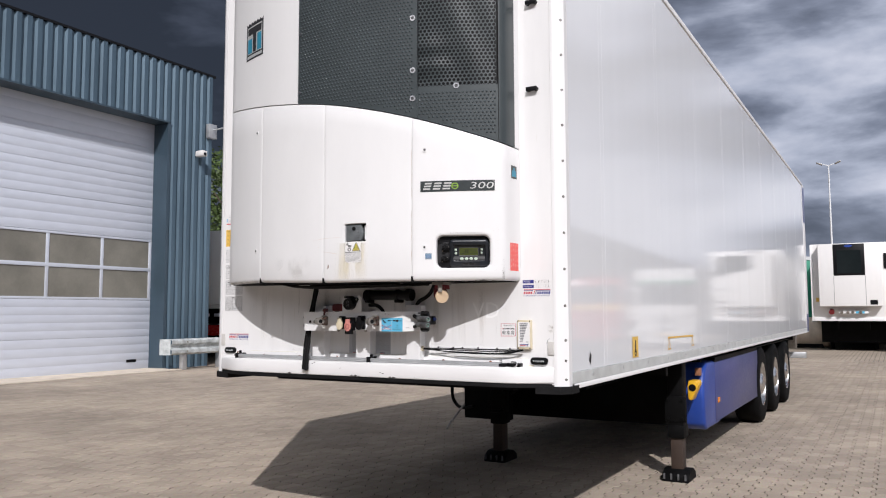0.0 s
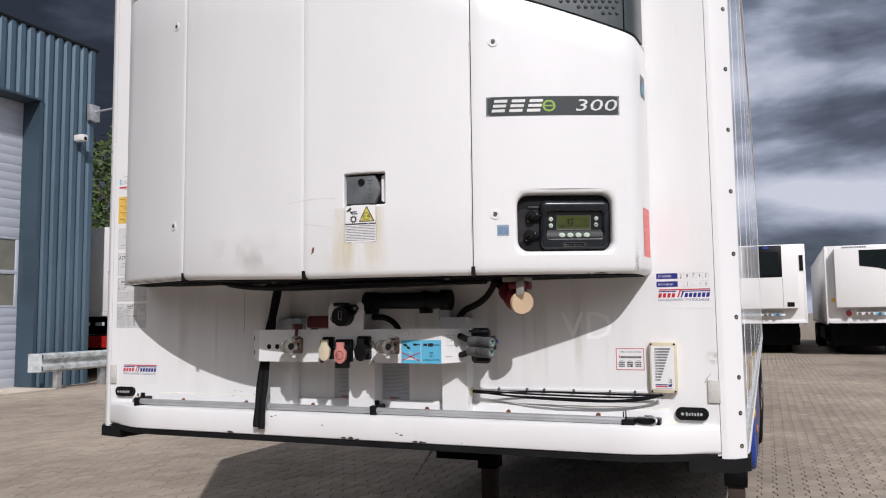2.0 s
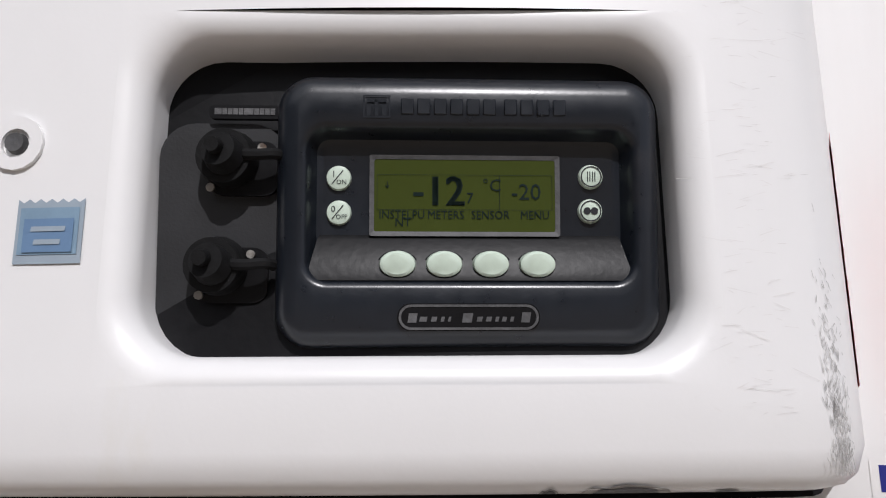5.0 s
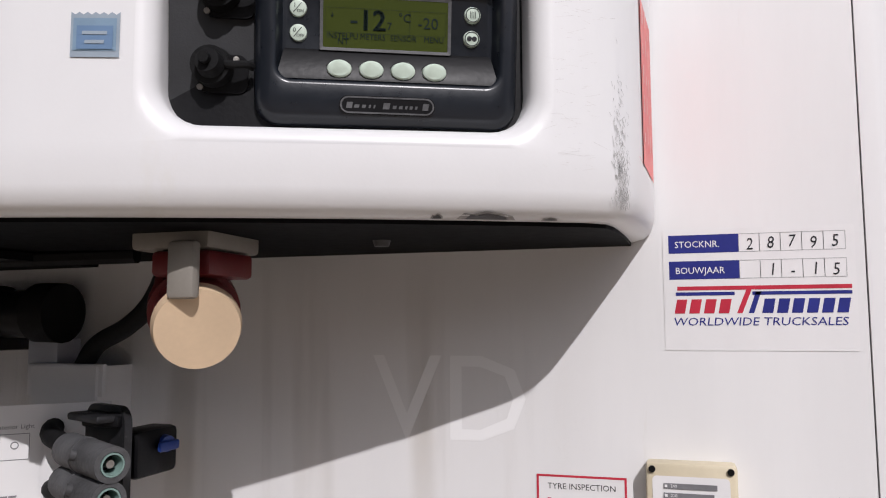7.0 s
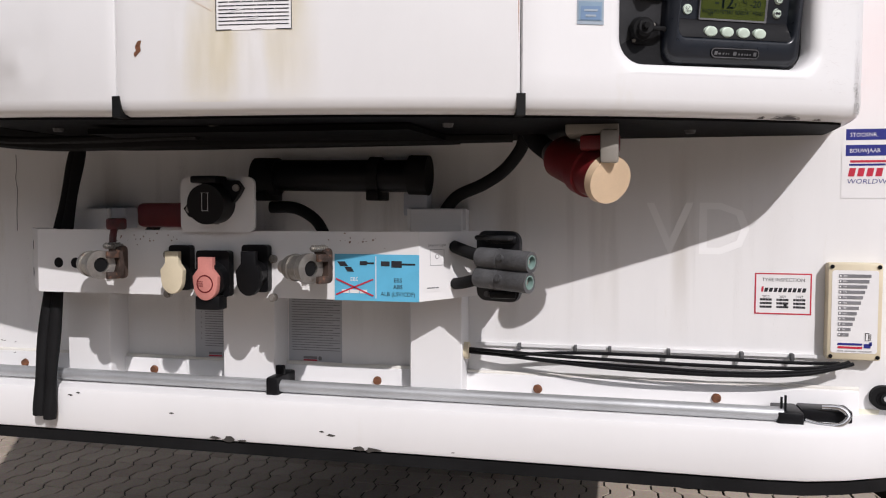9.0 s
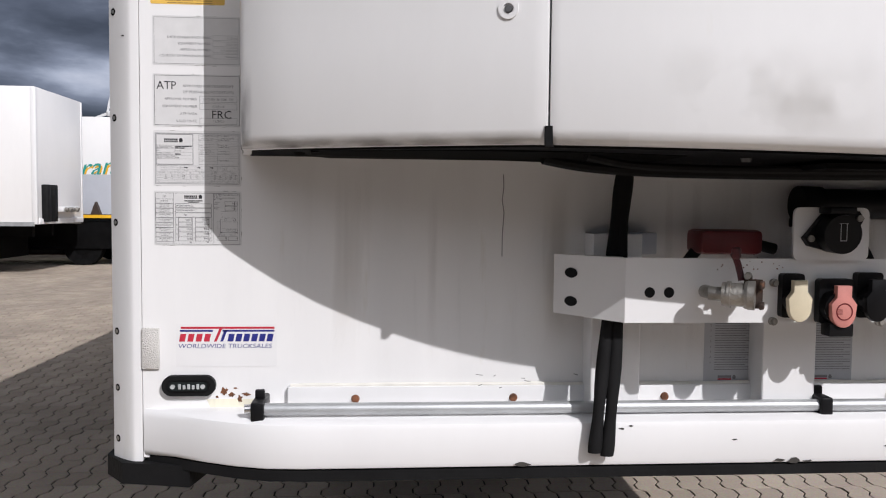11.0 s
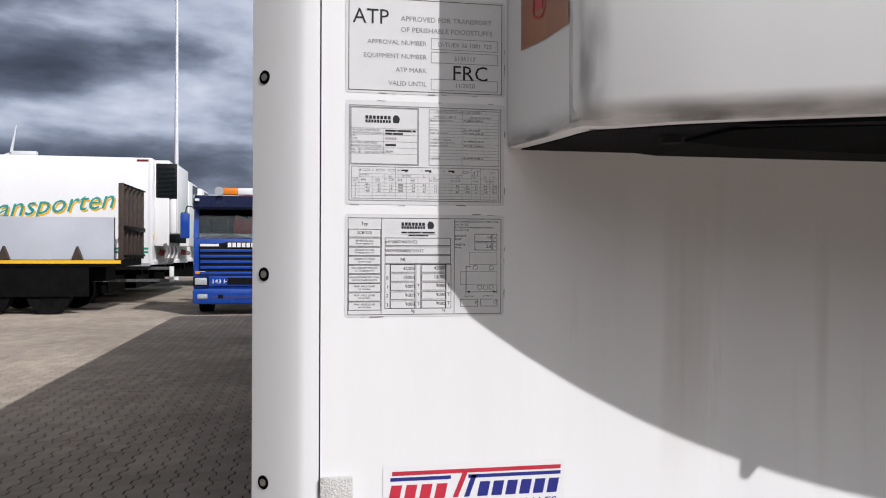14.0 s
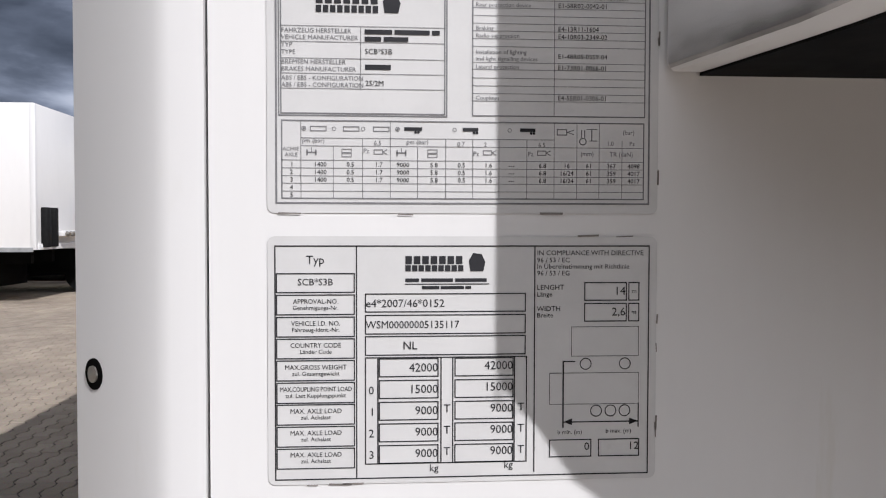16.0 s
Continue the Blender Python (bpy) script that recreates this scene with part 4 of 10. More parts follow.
pr.text("APPROVED FOR TRANSPORT", -1.1555, 1.7655, 0.0072).text("OF PERISHABLE FOODSTUFFS", -1.1555, 1.7545, 0.0072)
for i, (s, v) in enumerate((("APPROVAL NUMBER", "D-TUEV 36 1081 725"), ("EQUIPMENT NUMBER", "5135117"), ("ATP MARK", ""), ("VALID UNTIL", "11/2020"))):
    z = 1.7415 - i * 0.0137
    pr.text(s, -1.129, z, 0.0066, "r")
    if v:
        pr.outline(-1.1245, -1.055, z - 0.0032, z + 0.0082, 0.0005).text(v, -1.0895, z, 0.0064, "c")
pr.lay("printing", on_front(0.002), GREYINK, pb)


def trunk_mark(pr, x, z, k):
    """Plain shape in place of the maker's emblem."""
    pr.poly([(x - 2.4 * k, z), (x + 2.4 * k, z), (x + 3.2 * k, z + 3.4 * k), (x + 1.8 * k, z + 6.4 * k), (x - 1.4 * k, z + 6.8 * k), (x - 3 * k, z + 4 * k)])


pc = plate("approval_table_plate", 1.5805, 1.6845, "foil plate with approval and axle tables")
K = 0.163 / 1117


def ux(p):
    return -1.2105 + (p - 18) * K


def uz(p):
    return 1.5805 + (618 - p) * K


pr = Print()
pr.outline(ux(42), ux(1110), uz(592), uz(-62), 0.0007)
pr.outline(ux(50), ux(524), uz(346), uz(-52), 0.0005).outline(ux(56), ux(518), uz(340), uz(-46), 0.0005)
for p in (96, 140, 186, 228, 270):
    pr.quad(ux(56), ux(518), uz(p), uz(p - 1.6))
pr.quad(ux(279), ux(280.6), uz(272), uz(96))
pr.outline(ux(594), ux(1096), uz(342), uz(-46), 0.0005).quad(ux(829), ux(831), uz(340), uz(-46))
for p in (-22, 14, 36, 58, 80, 101, 123, 145, 190, 210, 234, 256, 278, 299):
    pr.quad(ux(594), ux(1096), uz(p), uz(p - 1.5))
pr.outline(ux(58), ux(1094), uz(578), uz(357), 0.0005)
for p, a, b in ((408, 112, 830), (430, 112, 1094), (470, 58, 1094), (492, 58, 1094), (514, 58, 1094), (535, 58, 1094), (557, 58, 1094)):
    pr.quad(ux(a), ux(b), uz(p), uz(p - 1.5))
for p, a in ((112, 357), (202, 430), (284, 408), (362, 357), (439, 430), (519, 408), (596, 408), (671, 408), (751, 408), (830, 357), (896, 357), (961, 357), (1028, 408)):
    pr.quad(ux(p), ux(p + 1.5), uz(578), uz(a))
pr.lay("table_print", on_front(0.0019), GREYINK, pc)
pr = Print()
for i in range(7):
    pr.quad(ux(155 + i * 25.5), ux(174 + i * 25.5), uz(32), uz(9))
for i in range(9):
    pr.quad(ux(155 + i * 19.8), ux(170 + i * 19.8), uz(57), uz(37))
trunk_mark(pr, ux(366), uz(56), 8 * K)
pr.lay("maker_mark", on_front(0.0019), INK, pc)
pr = Print()
pr.text("FAHRZEUG HERSTELLER", ux(59), uz(114), 18 * K).text("VEHICLE MANUFACTURER", ux(59), uz(133), 18 * K).text("TYP", ux(59), uz(154), 18 * K).text("TYPE", ux(59), uz(174), 18 * K)
pr.text("BREMSEN HERSTELLER", ux(59), uz(201), 18 * K).text("BRAKES MANUFACTURER", ux(59), uz(221), 18 * K).text("ABS / EBS - KONFIGURATION", ux(59), uz(246), 18 * K, "l", 0.97).text("ABS / EBS - CONFIGURATION", ux(59), uz(265), 18 * K, "l", 0.97)
pr.text("Rear protection device", ux(604), uz(32), 17 * K).text("Braking", ux(604), uz(98), 17 * K).text("Radio suppression", ux(604), uz(119), 17 * K).text("Installation of lighting", ux(604), uz(165), 17 * K).text("and light signalling devices", ux(604), uz(184), 17 * K)
pr.text("Lateral protection", ux(604), uz(207), 17 * K).text("Couplings", ux(604), uz(295), 17 * K).text("APPROVAL  OBJECT", ux(628), uz(8), 18 * K).text("APPROVAL NUMBER", ux(880), uz(8), 18 * K)
pr.text("OVERVIEW OF THE APPROVAL NUMBERS", ux(640), uz(-26), 18 * K).text("ACHSE", ux(62), uz(443), 15 * K).text("AXLE", ux(68), uz(459), 15 * K).text("pm (bar)", ux(116), uz(420), 18 * K).text("pm (bar)", ux(408), uz(422), 18 * K).text("6.5", ux(316), uz(426), 18 * K).text("0.7", ux(552), uz(427), 18 * K).text("2", ux(628), uz(428), 18 * K).text("6.5", ux(784), uz(428), 18 * K)
pr.text("Pz", ux(287), uz(448), 18 * K).text("Pz", ux(598), uz(454), 18 * K).text("Pz", ux(754), uz(454), 18 * K).text("(mm)", ux(907), uz(452), 18 * K).text("TR (daN)", ux(992), uz(453), 18 * K).text("(bar)", ux(1030), uz(390), 18 * K).text("1.0", ux(984), uz(422), 17 * K).text("Pz", ux(1050), uz(422), 17 * K)
for x, z in ((138, 380), (230, 380), (314, 380)):
    pr.outline(ux(x), ux(x + 46), uz(z + 8), uz(z - 6), 0.0003)
for x in (205, 286, 545, 702):
    pr.disc(ux(x), uz(381), 6 * K, 12, 4.4 * K)
for x in (121, 383):
    pr.disc(ux(x), uz(381), 6.5 * K, 12, 4.8 * K).disc(ux(x), uz(381), 3 * K, 10)
for x in (316, 626, 782):
    pr.outline(ux(x), ux(x + 26), uz(452), uz(438), 0.0003).line(ux(x + 26), uz(445), ux(x + 38), uz(452), 0.0003).line(ux(x + 26), uz(445), ux(x + 38), uz(438), 0.0003)
for x in (128, 380):
    pr.quad(ux(x), ux(x + 28), uz(449), uz(446)).quad(ux(x), ux(x + 4), uz(456), uz(440)).quad(ux(x + 24), ux(x + 28), uz(456), uz(440)).line(ux(x + 14), uz(446), ux(x + 14), uz(434), 0.0003)
for x in (226, 468):
    pr.outline(ux(x), ux(x + 28), uz(448), uz(437), 0.00025).outline(ux(x), ux(x + 28), uz(460), uz(449), 0.00025)
pr.outline(ux(838), ux(868), uz(394), uz(376), 0.0004).line(ux(868), uz(385), ux(888), uz(391), 0.0003).line(ux(868), uz(385), ux(888), uz(379), 0.0003)
pr.disc(ux(914), uz(411), 11 * K, 16, 8 * K).line(ux(910), uz(400), ux(910), uz(378), 0.0004).line(ux(919), uz(400), ux(919), uz(378), 0.0004).line(ux(940), uz(408), ux(940), uz(376), 0.0004).quad(ux(932), ux(956), uz(410), uz(408)).quad(ux(925), ux(956), uz(377), uz(375))
pr.lay("fine_print", on_front(0.002), GREYINK, pc)
pr = Print()
pr.bars(ux(291), ux(502), uz(116), 13 * K, [7, 9, 2], 0.6).bars(ux(291), ux(413), uz(136), 13 * K, [4, 6], 0.6).text("SCB*S3B", ux(291), uz(171), 21 * K).bars(ux(292), ux(364), uz(215), 14 * K, [5]).text("2S/2M", ux(292), uz(260), 21 * K)
for s, p in (("E1-58R02-0042-01", 32), ("E4-13R11-1604", 98), ("E4-10R03-2349-02", 120), ("E1-48R05-0559-04", 176), ("E1-73R01-0066-01", 208), ("E4-55R01-0306-01", 294)):
    pr.text(s, ux(840), uz(p), 19 * K)
for i, cells in enumerate((("1", "1400", "0.5", "1.7", "9000", "5.8", "0.5", "1.6", "---", "6.8", "16", "61", "367", "4098"), ("2", "1400", "0.5", "1.7", "9000", "5.8", "0.5", "1.6", "---", "6.8", "16/24", "61", "359", "4017"), ("3", "1400", "0.5", "1.7", "9000", "5.8", "0.5", "1.6", "---", "6.8", "16/24", "61", "359", "4017"), ("4",), ("5",))):
    for c, x in zip(cells, (86, 166, 250, 330, 398, 486, 564, 641, 707, 797, 867, 930, 997, 1063)):
        pr.text(c, ux(x), uz(487 + i * 21.5), 18 * K, "c")
for x in (402, 568, 732):
    pr.quad(ux(x), ux(x + 50 - (x > 500) * 6), uz(385), uz(375)).disc(ux(x + 32), uz(389), 4 * K, 8).disc(ux(x + 40), uz(389), 4 * K, 8)
pr.lay("bold_print", on_front(0.002), INK, pc)

pd = plate("type_plate", 1.468, 1.571, "foil type plate with weights and dimensions")
K4 = 0.163 / 1024


def tx(p):
    return -1.2105 + (p - 18) * K4


def tz(p):
    return 1.571 - (p - 32) * 0.103 / 653


pr = Print()
W = 0.00045
pr.outline(tx(36), tx(1022), tz(672), tz(56), 0.0005).quad(tx(245), tx(248), tz(670), tz(58)).quad(tx(712), tx(715), tz(662), tz(58))
for a, b in ((128, 180), (184, 238), (242, 296), (299, 353), (356, 411), (414, 470), (472, 527), (530, 585), (588, 643)):
    pr.outline(tx(40), tx(242), tz(b), tz(a), W)
for a, b in ((182, 232), (238, 290), (294, 346)):
    pr.outline(tx(268), tx(690), tz(b), tz(a), W)
pr.outline(tx(268), tx(694), tz(634), tz(350), W).quad(tx(300), tx(303), tz(634), tz(350)).quad(tx(496), tx(499), tz(634), tz(350)).quad(tx(659), tx(662), tz(634), tz(350)).quad(tx(465), tx(468), tz(634), tz(350))
for i in range(5):
    for x in (304, 502):
        pr.outline(tx(x), tx(x + 156), tz(403 + i * 57.5), tz(353 + i * 57.5), W)
pr.outline(tx(846), tx(961), tz(204), tz(154), W).outline(tx(965), tx(995), tz(204), tz(154), W).outline(tx(846), tx(961), tz(260), tz(210), W).outline(tx(965), tx(995), tz(260), tz(210), W)
pr.outline(tx(812), tx(994), tz(353), tz(273), 0.0002).outline(tx(754), tx(995), tz(482), tz(397), 0.0002)
for x, z in ((851, 373), (957, 373), (880, 500), (919, 500), (957, 500)):
    pr.disc(tx(x), tz(z), 16 * K4, 20, 13.5 * K4)
pr.quad(tx(789), tx(793), tz(545), tz(365)).quad(tx(789), tx(823), tz(368), tz(365)).quad(tx(792), tx(994), tz(531), tz(528)).quad(tx(993), tx(996), tz(545), tz(480))
pr.poly([(tx(792), tz(529)), (tx(815), tz(520)), (tx(815), tz(538))]).poly([(tx(994), tz(529)), (tx(970), tz(520)), (tx(970), tz(538))])
pr.outline(tx(754), tx(868), tz(624), tz(576), W).outline(tx(886), tx(998), tz(624), tz(576), W)
pr.quad(tx(372), tx(592), tz(159), tz(156.5))
pr.lay("plate_table", on_front(0.0019), INK, pd)
pr = Print()
pr.text("Typ", tx(140), tz(104), 31 * K4, "c").text("SCB*S3B", tx(140), tz(160), 25 * K4, "c")
for i, (a, b) in enumerate((("APPROVAL-NO.", "Genehmigungs-Nr."), ("VEHICLE I.D. NO.", "Fahrzeug-Ident.-Nr."), ("COUNTRY CODE", "L\u00e4nder Code"), ("MAX.GROSS WEIGHT", "zul. Gesamtgewicht"), ("MAX.COUPLING POINT LOAD", "zul. Last Kupplungspunkt"), ("MAX. AXLE LOAD", "zul. Achslast"), ("MAX. AXLE LOAD", "zul. Achslast"), ("MAX. AXLE LOAD", "zul. Achslast"))):
    pr.text(a, tx(141), tz(208 + i * 57.6), 17.5 * K4, "c", 0.78 if len(a) > 20 else 0.95).text(b, tx(141), tz(224 + i * 57.6), 15.5 * K4, "c")
pr.text("e4*2007/46*0152", tx(270), tz(218), 29 * K4).text("WSM00000005135117", tx(270), tz(274), 28 * K4, "l", 0.94).text("NL", tx(366), tz(330), 30 * K4)
for i, s in enumerate(("42000", "15000", "9000", "9000", "9000")):
    pr.text(s, tx(458), tz(389 + i * 57), 32 * K4, "r", 0.95).text(s, tx(656), tz(385 + i * 57), 32 * K4, "r", 0.95)
    if i:
        pr.text(str(i - 1), tx(284), tz(448 + (i - 1) * 57), 30 * K4, "c")
    if i > 1:
        pr.text("T", tx(482), tz(498 + (i - 2) * 57), 30 * K4, "c").text("T", tx(678), tz(496 + (i - 2) * 57), 30 * K4, "c")
pr.text("kg", tx(448), tz(655), 27 * K4, "c").text("kg", tx(645), tz(650), 27 * K4, "c")
pr.text("IN COMPLIANCE WITH DIRECTIVE", tx(719), tz(82), 18.5 * K4).text("96 / 53 / EC", tx(719), tz(101), 18 * K4).text("In \u00dcbereinstimmung mit Richtlinie", tx(719), tz(118), 18 * K4).text("96 / 53 / EG", tx(719), tz(136), 18 * K4)
pr.text("LENGHT", tx(719), tz(174), 19 * K4).text("L\u00e4nge", tx(719), tz(192), 18 * K4).text("WIDTH", tx(719), tz(231), 19 * K4).text("Breite", tx(719), tz(248), 18 * K4)
pr.text("14", tx(957), tz(188), 31 * K4, "r").text("2,6", tx(957), tz(244), 31 * K4, "r").text("m", tx(980), tz(184), 18 * K4, "c").text("m", tx(980), tz(240), 18 * K4, "c")
pr.text("b min. (m)", tx(776), tz(562), 16 * K4).text("b max. (m)", tx(906), tz(560), 16 * K4).text("0", tx(862), tz(606), 30 * K4, "r").text("12", tx(996), tz(606), 30 * K4, "r")
for i in range(7):
    pr.quad(tx(373 + i * 22), tx(390 + i * 22), tz(105), tz(84))
for i in range(9):
    pr.quad(tx(373 + i * 17.2), tx(387 + i * 17.2), tz(124), tz(108))
trunk_mark(pr, tx(560), tz(124), 7 * K4)
pr.bars(tx(373), tx(586), tz(152), 9 * K4, [3, 7, 7], 0.5).bars(tx(416), tx(545), tz(171), 8 * K4, [6, 8, 2], 0.5)
pr.lay("plate_print", on_front(0.0019), INK, pd)


# ---- refrigeration unit on the front wall ----
unit = thing("refrigeration_unit", "white bow-fronted refrigeration unit with dark grille on a trailer", "refrigeration unit", at=pose(0, 0, 0))


def bow(x):
    """Depth of the bowed front; a little fuller on the right."""
    return -(0.455 - (0.26 if x > 0 else 0.278) * x * x)


def foot(x):
    """Height of the covers' lower edge, which climbs a little to the left."""
    return 1.624 + 0.016 * min(max((0.05 - x) / 0.6, 0), 1)


def on_unit(off=0.0015):
    return lambda a, b: (a, bow(a) - off * 0.5, b)


RIGHT_END = [(1.0, bow(1.0)), (1.018, -0.184), (1.030, -0.170), (1.037, -0.152), (1.041, -0.11), (1.044, -0.05), (1.045, -0.004)]
LEFT_END = [(-1.045, -0.004), (-1.0375, -0.04), (-1.029, -0.08), (-1.0255, -0.12), (-1.0235, -0.140), (-1.0222, -0.1465), (-1.0188, -0.1525), (-1.0125, -0.1585), (-0.992, -0.1745)]
PLAN = LEFT_END + [(x / 25, bow(x / 25)) for x in range(-24, 25)] + RIGHT_END
LENGTHS = [0.0]
for (ax, ay), (bx, by) in zip(PLAN, PLAN[1:]):
    LENGTHS.append(LENGTHS[-1] + math.hypot(bx - ax, by - ay))


def plan_at(s, depth=0.0):
    s = min(max(s, 0), LENGTHS[-1] - 1e-6)
    i = int(np.searchsorted(LENGTHS, s, side="right")) - 1
    k = (s - LENGTHS[i]) / (LENGTHS[i + 1] - LENGTHS[i])
    (ax, ay), (bx, by) = PLAN[i], PLAN[i + 1]
    lo, hi = PLAN[max(i - 1, 0)], PLAN[min(i + 2, len(PLAN) - 1)]
    t0, t1 = Vector((bx - lo[0], by - lo[1])).normalized(), Vector((hi[0] - ax, hi[1] - ay)).normalized()
    t = (t0 * (1 - k) + t1 * k).normalized()
    return ax + (bx - ax) * k - t.y * depth, ay + (by - ay) * k + t.x * depth


def s_at(x):
    """Arc length where the bow has that x (for |x| up to 1)."""
    for i in range(len(PLAN) - 1):
        if abs(PLAN[i][0]) <= 1.0001 and PLAN[i][0] <= x <= PLAN[i + 1][0]:
            return LENGTHS[i] + (LENGTHS[i + 1] - LENGTHS[i]) * (x - PLAN[i][0]) / (PLAN[i + 1][0] - PLAN[i][0])
    return 0.0 if x < 0 else LENGTHS[-1]


def edge_drop(e, r):
    return 0.0 if e >= r else r - math.sqrt(max(r * r - (r - e) ** 2, 0))


def shell(name, s0, s1, zlow, zhigh, material, label="", rb=0.022, rs=0.0018, rt=0.004, hole=None, depth=0.03, ends=(True, True)):
    """A bowed cover panel with rounded edges and, if asked, a flared opening (s0, s1, z0, z1, r, flare)."""
    cols = sorted({s0, s1, *[s0 + rs * k for k in (0.3, 1)], *[s1 - rs * k for k in (0.3, 1)], *[l for l in LENGTHS if s0 + rs < l < s1 - rs]} | ({hole[0], hole[1]} if hole else set()))
    base = sorted({0.0, rb * 0.12, rb * 0.4, rb})
    mid = [0.12, 0.25, 0.4, 0.55, 0.7, 0.85]
    if hole:
        mid = []
    v, f, index = [], [], {}
    table = []
    for s in cols:
        x, _ = plan_at(s)
        zh = zhigh(x)
        zl = zlow(x)
        zs = [zl + b for b in base]
        if hole:
            zs += [hole[2], hole[3], hole[3] + 0.15, zh - 0.1]
        else:
            zs += [zl + rb + (zh - zl - rb - rt) * m for m in mid]
        zs += [zh - rt, zh - rt * 0.3, zh]
        table.append(zs)
    nr = len(table[0])
    for i, s in enumerate(cols):
        for j, z in enumerate(table[i]):
            zl = table[i][0]
            d = edge_drop(z - zl, rb if ends[0] or s > 0.17 else rb * min(max((s - 0.10) / 0.07, 0.12), 1)) + edge_drop(table[i][-1] - z, rt)
            if ends[0]:
                d += edge_drop(s - s0, rs)
            if ends[1]:
                d += edge_drop(s1 - s, rs)
            px, py = plan_at(s, min(d, rb))
            index[i, j] = len(v)
            v.append((px, py, z))
    for i in range(len(cols) - 1):
        for j in range(nr - 1):
            if hole and hole[0] - 1e-6 <= cols[i] and cols[i + 1] <= hole[1] + 1e-6 and abs(table[i][j] - hole[2]) < 1e-6:
                continue
            f.append((index[i, j], index[i + 1, j], index[i + 1, j + 1], index[i, j + 1]))
    # returns into the body
    loop = [(i, 0) for i in range(len(cols))] + [(len(cols) - 1, j) for j in range(1, nr)] + [(i, nr - 1) for i in range(len(cols) - 2, -1, -1)] + [(0, j) for j in range(nr - 2, 0, -1)]
    back = []
    for i, j in loop:
        px, py = plan_at(cols[i], rb + depth if j < 3 else depth)
        back.append(len(v))
        v.append((px, min(py, -0.002), v[index[i, j]][2]))
    for k in range(len(loop)):
        a, b = loop[k], loop[(k + 1) % len(loop)]
        f.append((index[a], back[k], back[(k + 1) % len(loop)], index[b]))
    if hole:
        h0, h1, g0, g1, r, flare = hole
        cx, cz = (h0 + h1) / 2, (g0 + g1) / 2
        inner = rounded(h0 + flare, h1 - flare, g0 + flare, g1 - flare, r, 7)
        rings = []
        outer = []
        for a, b in inner:
            k = min((h1 - cx) / max(abs(a - cx), 1e-9), (g1 - cz) / max(abs(b - cz), 1e-9))
            outer.append((cx + (a - cx) * k, cz + (b - cz) * k))
        for qx, qz in ((h0, g0), (h0, g1), (h1, g0), (h1, g1)):
            near = min(range(len(outer)), key=lambda i: (outer[i][0] - qx) ** 2 + (outer[i][1] - qz) ** 2)
            outer[near] = (qx, qz)
        mids = [(cx + (a - cx) * (1 + 1.1 * flare / (h1 - cx)), cz + (b - cz) * (1 + 1.1 * flare / (g1 - cz))) for a, b in inner]
        steps = [(outer, 0.0), (mids, 0.0)]
        for q in (0.25, 0.5, 0.75, 1.0):
            steps.append(([(m[0] + (a[0] - m[0]) * math.sin(q * math.pi / 2), m[1] + (a[1] - m[1]) * math.sin(q * math.pi / 2)) for m, a in zip(mids, inner)], 0.0 + flare * (1 - math.cos(q * math.pi / 2))))
        steps.append((inner, 0.06))
        for pts, d in steps:
            row = []
            for a, b in pts:
                px, py = plan_at(a, d)
                row.append(len(v))
                v.append((px, py, b))
            rings.append(row)
        n = len(inner)
        for a, b in zip(rings, rings[1:]):
            for i in range(n):
                f.append((a[i], b[i], b[(i + 1) % n], a[(i + 1) % n]))
    bm = bmesh.new()
    bv = [bm.verts.new(p) for p in v]
    for q in f:
        if len(set(q)) > 2:
            try:
                bm.faces.new([bv[i] for i in q])
            except ValueError:
                pass
    bmesh.ops.recalc_face_normals(bm, faces=bm.faces)
    return part(name, bm, material, unit, label)


def arch(x):
    """Height of the line between the white covers and the grille."""
    return 2.692 - 0.14 * (x + 0.195) if x < -0.195 else 2.662 - 0.176 * x - 0.105 * x * x


UB, UT = 1.624, 3.72
G = 0.0014
sA, sB, sC, sD = s_at(-0.536), s_at(0.017), s_at(0.565), s_at(-0.195)
END = LENGTHS[-1]
shell("cover_panel", 0, sA - G, foot, arch, SHELL, "white plastic cover panel", ends=(False, True))
shell("cover_panel", sA + G, sB - G * 0.6, foot, arch, SHELL, "white plastic cover panel, dented low down")
shell("cover_panel", sB + G * 0.6, sC - G, foot, arch, SHELL, "white cover panel with a recessed latch", hole=(s_at(0.157), s_at(0.301), 1.848, 1.957, 0.006, 0.004))
shell("cover_panel", sC + G, END, foot, arch, SHELL, "white cover panel with the control opening, scuffed at its corner", hole=(s_at(0.680), s_at(0.976), 1.678, 1.884, 0.034, 0.016), ends=(True, False))


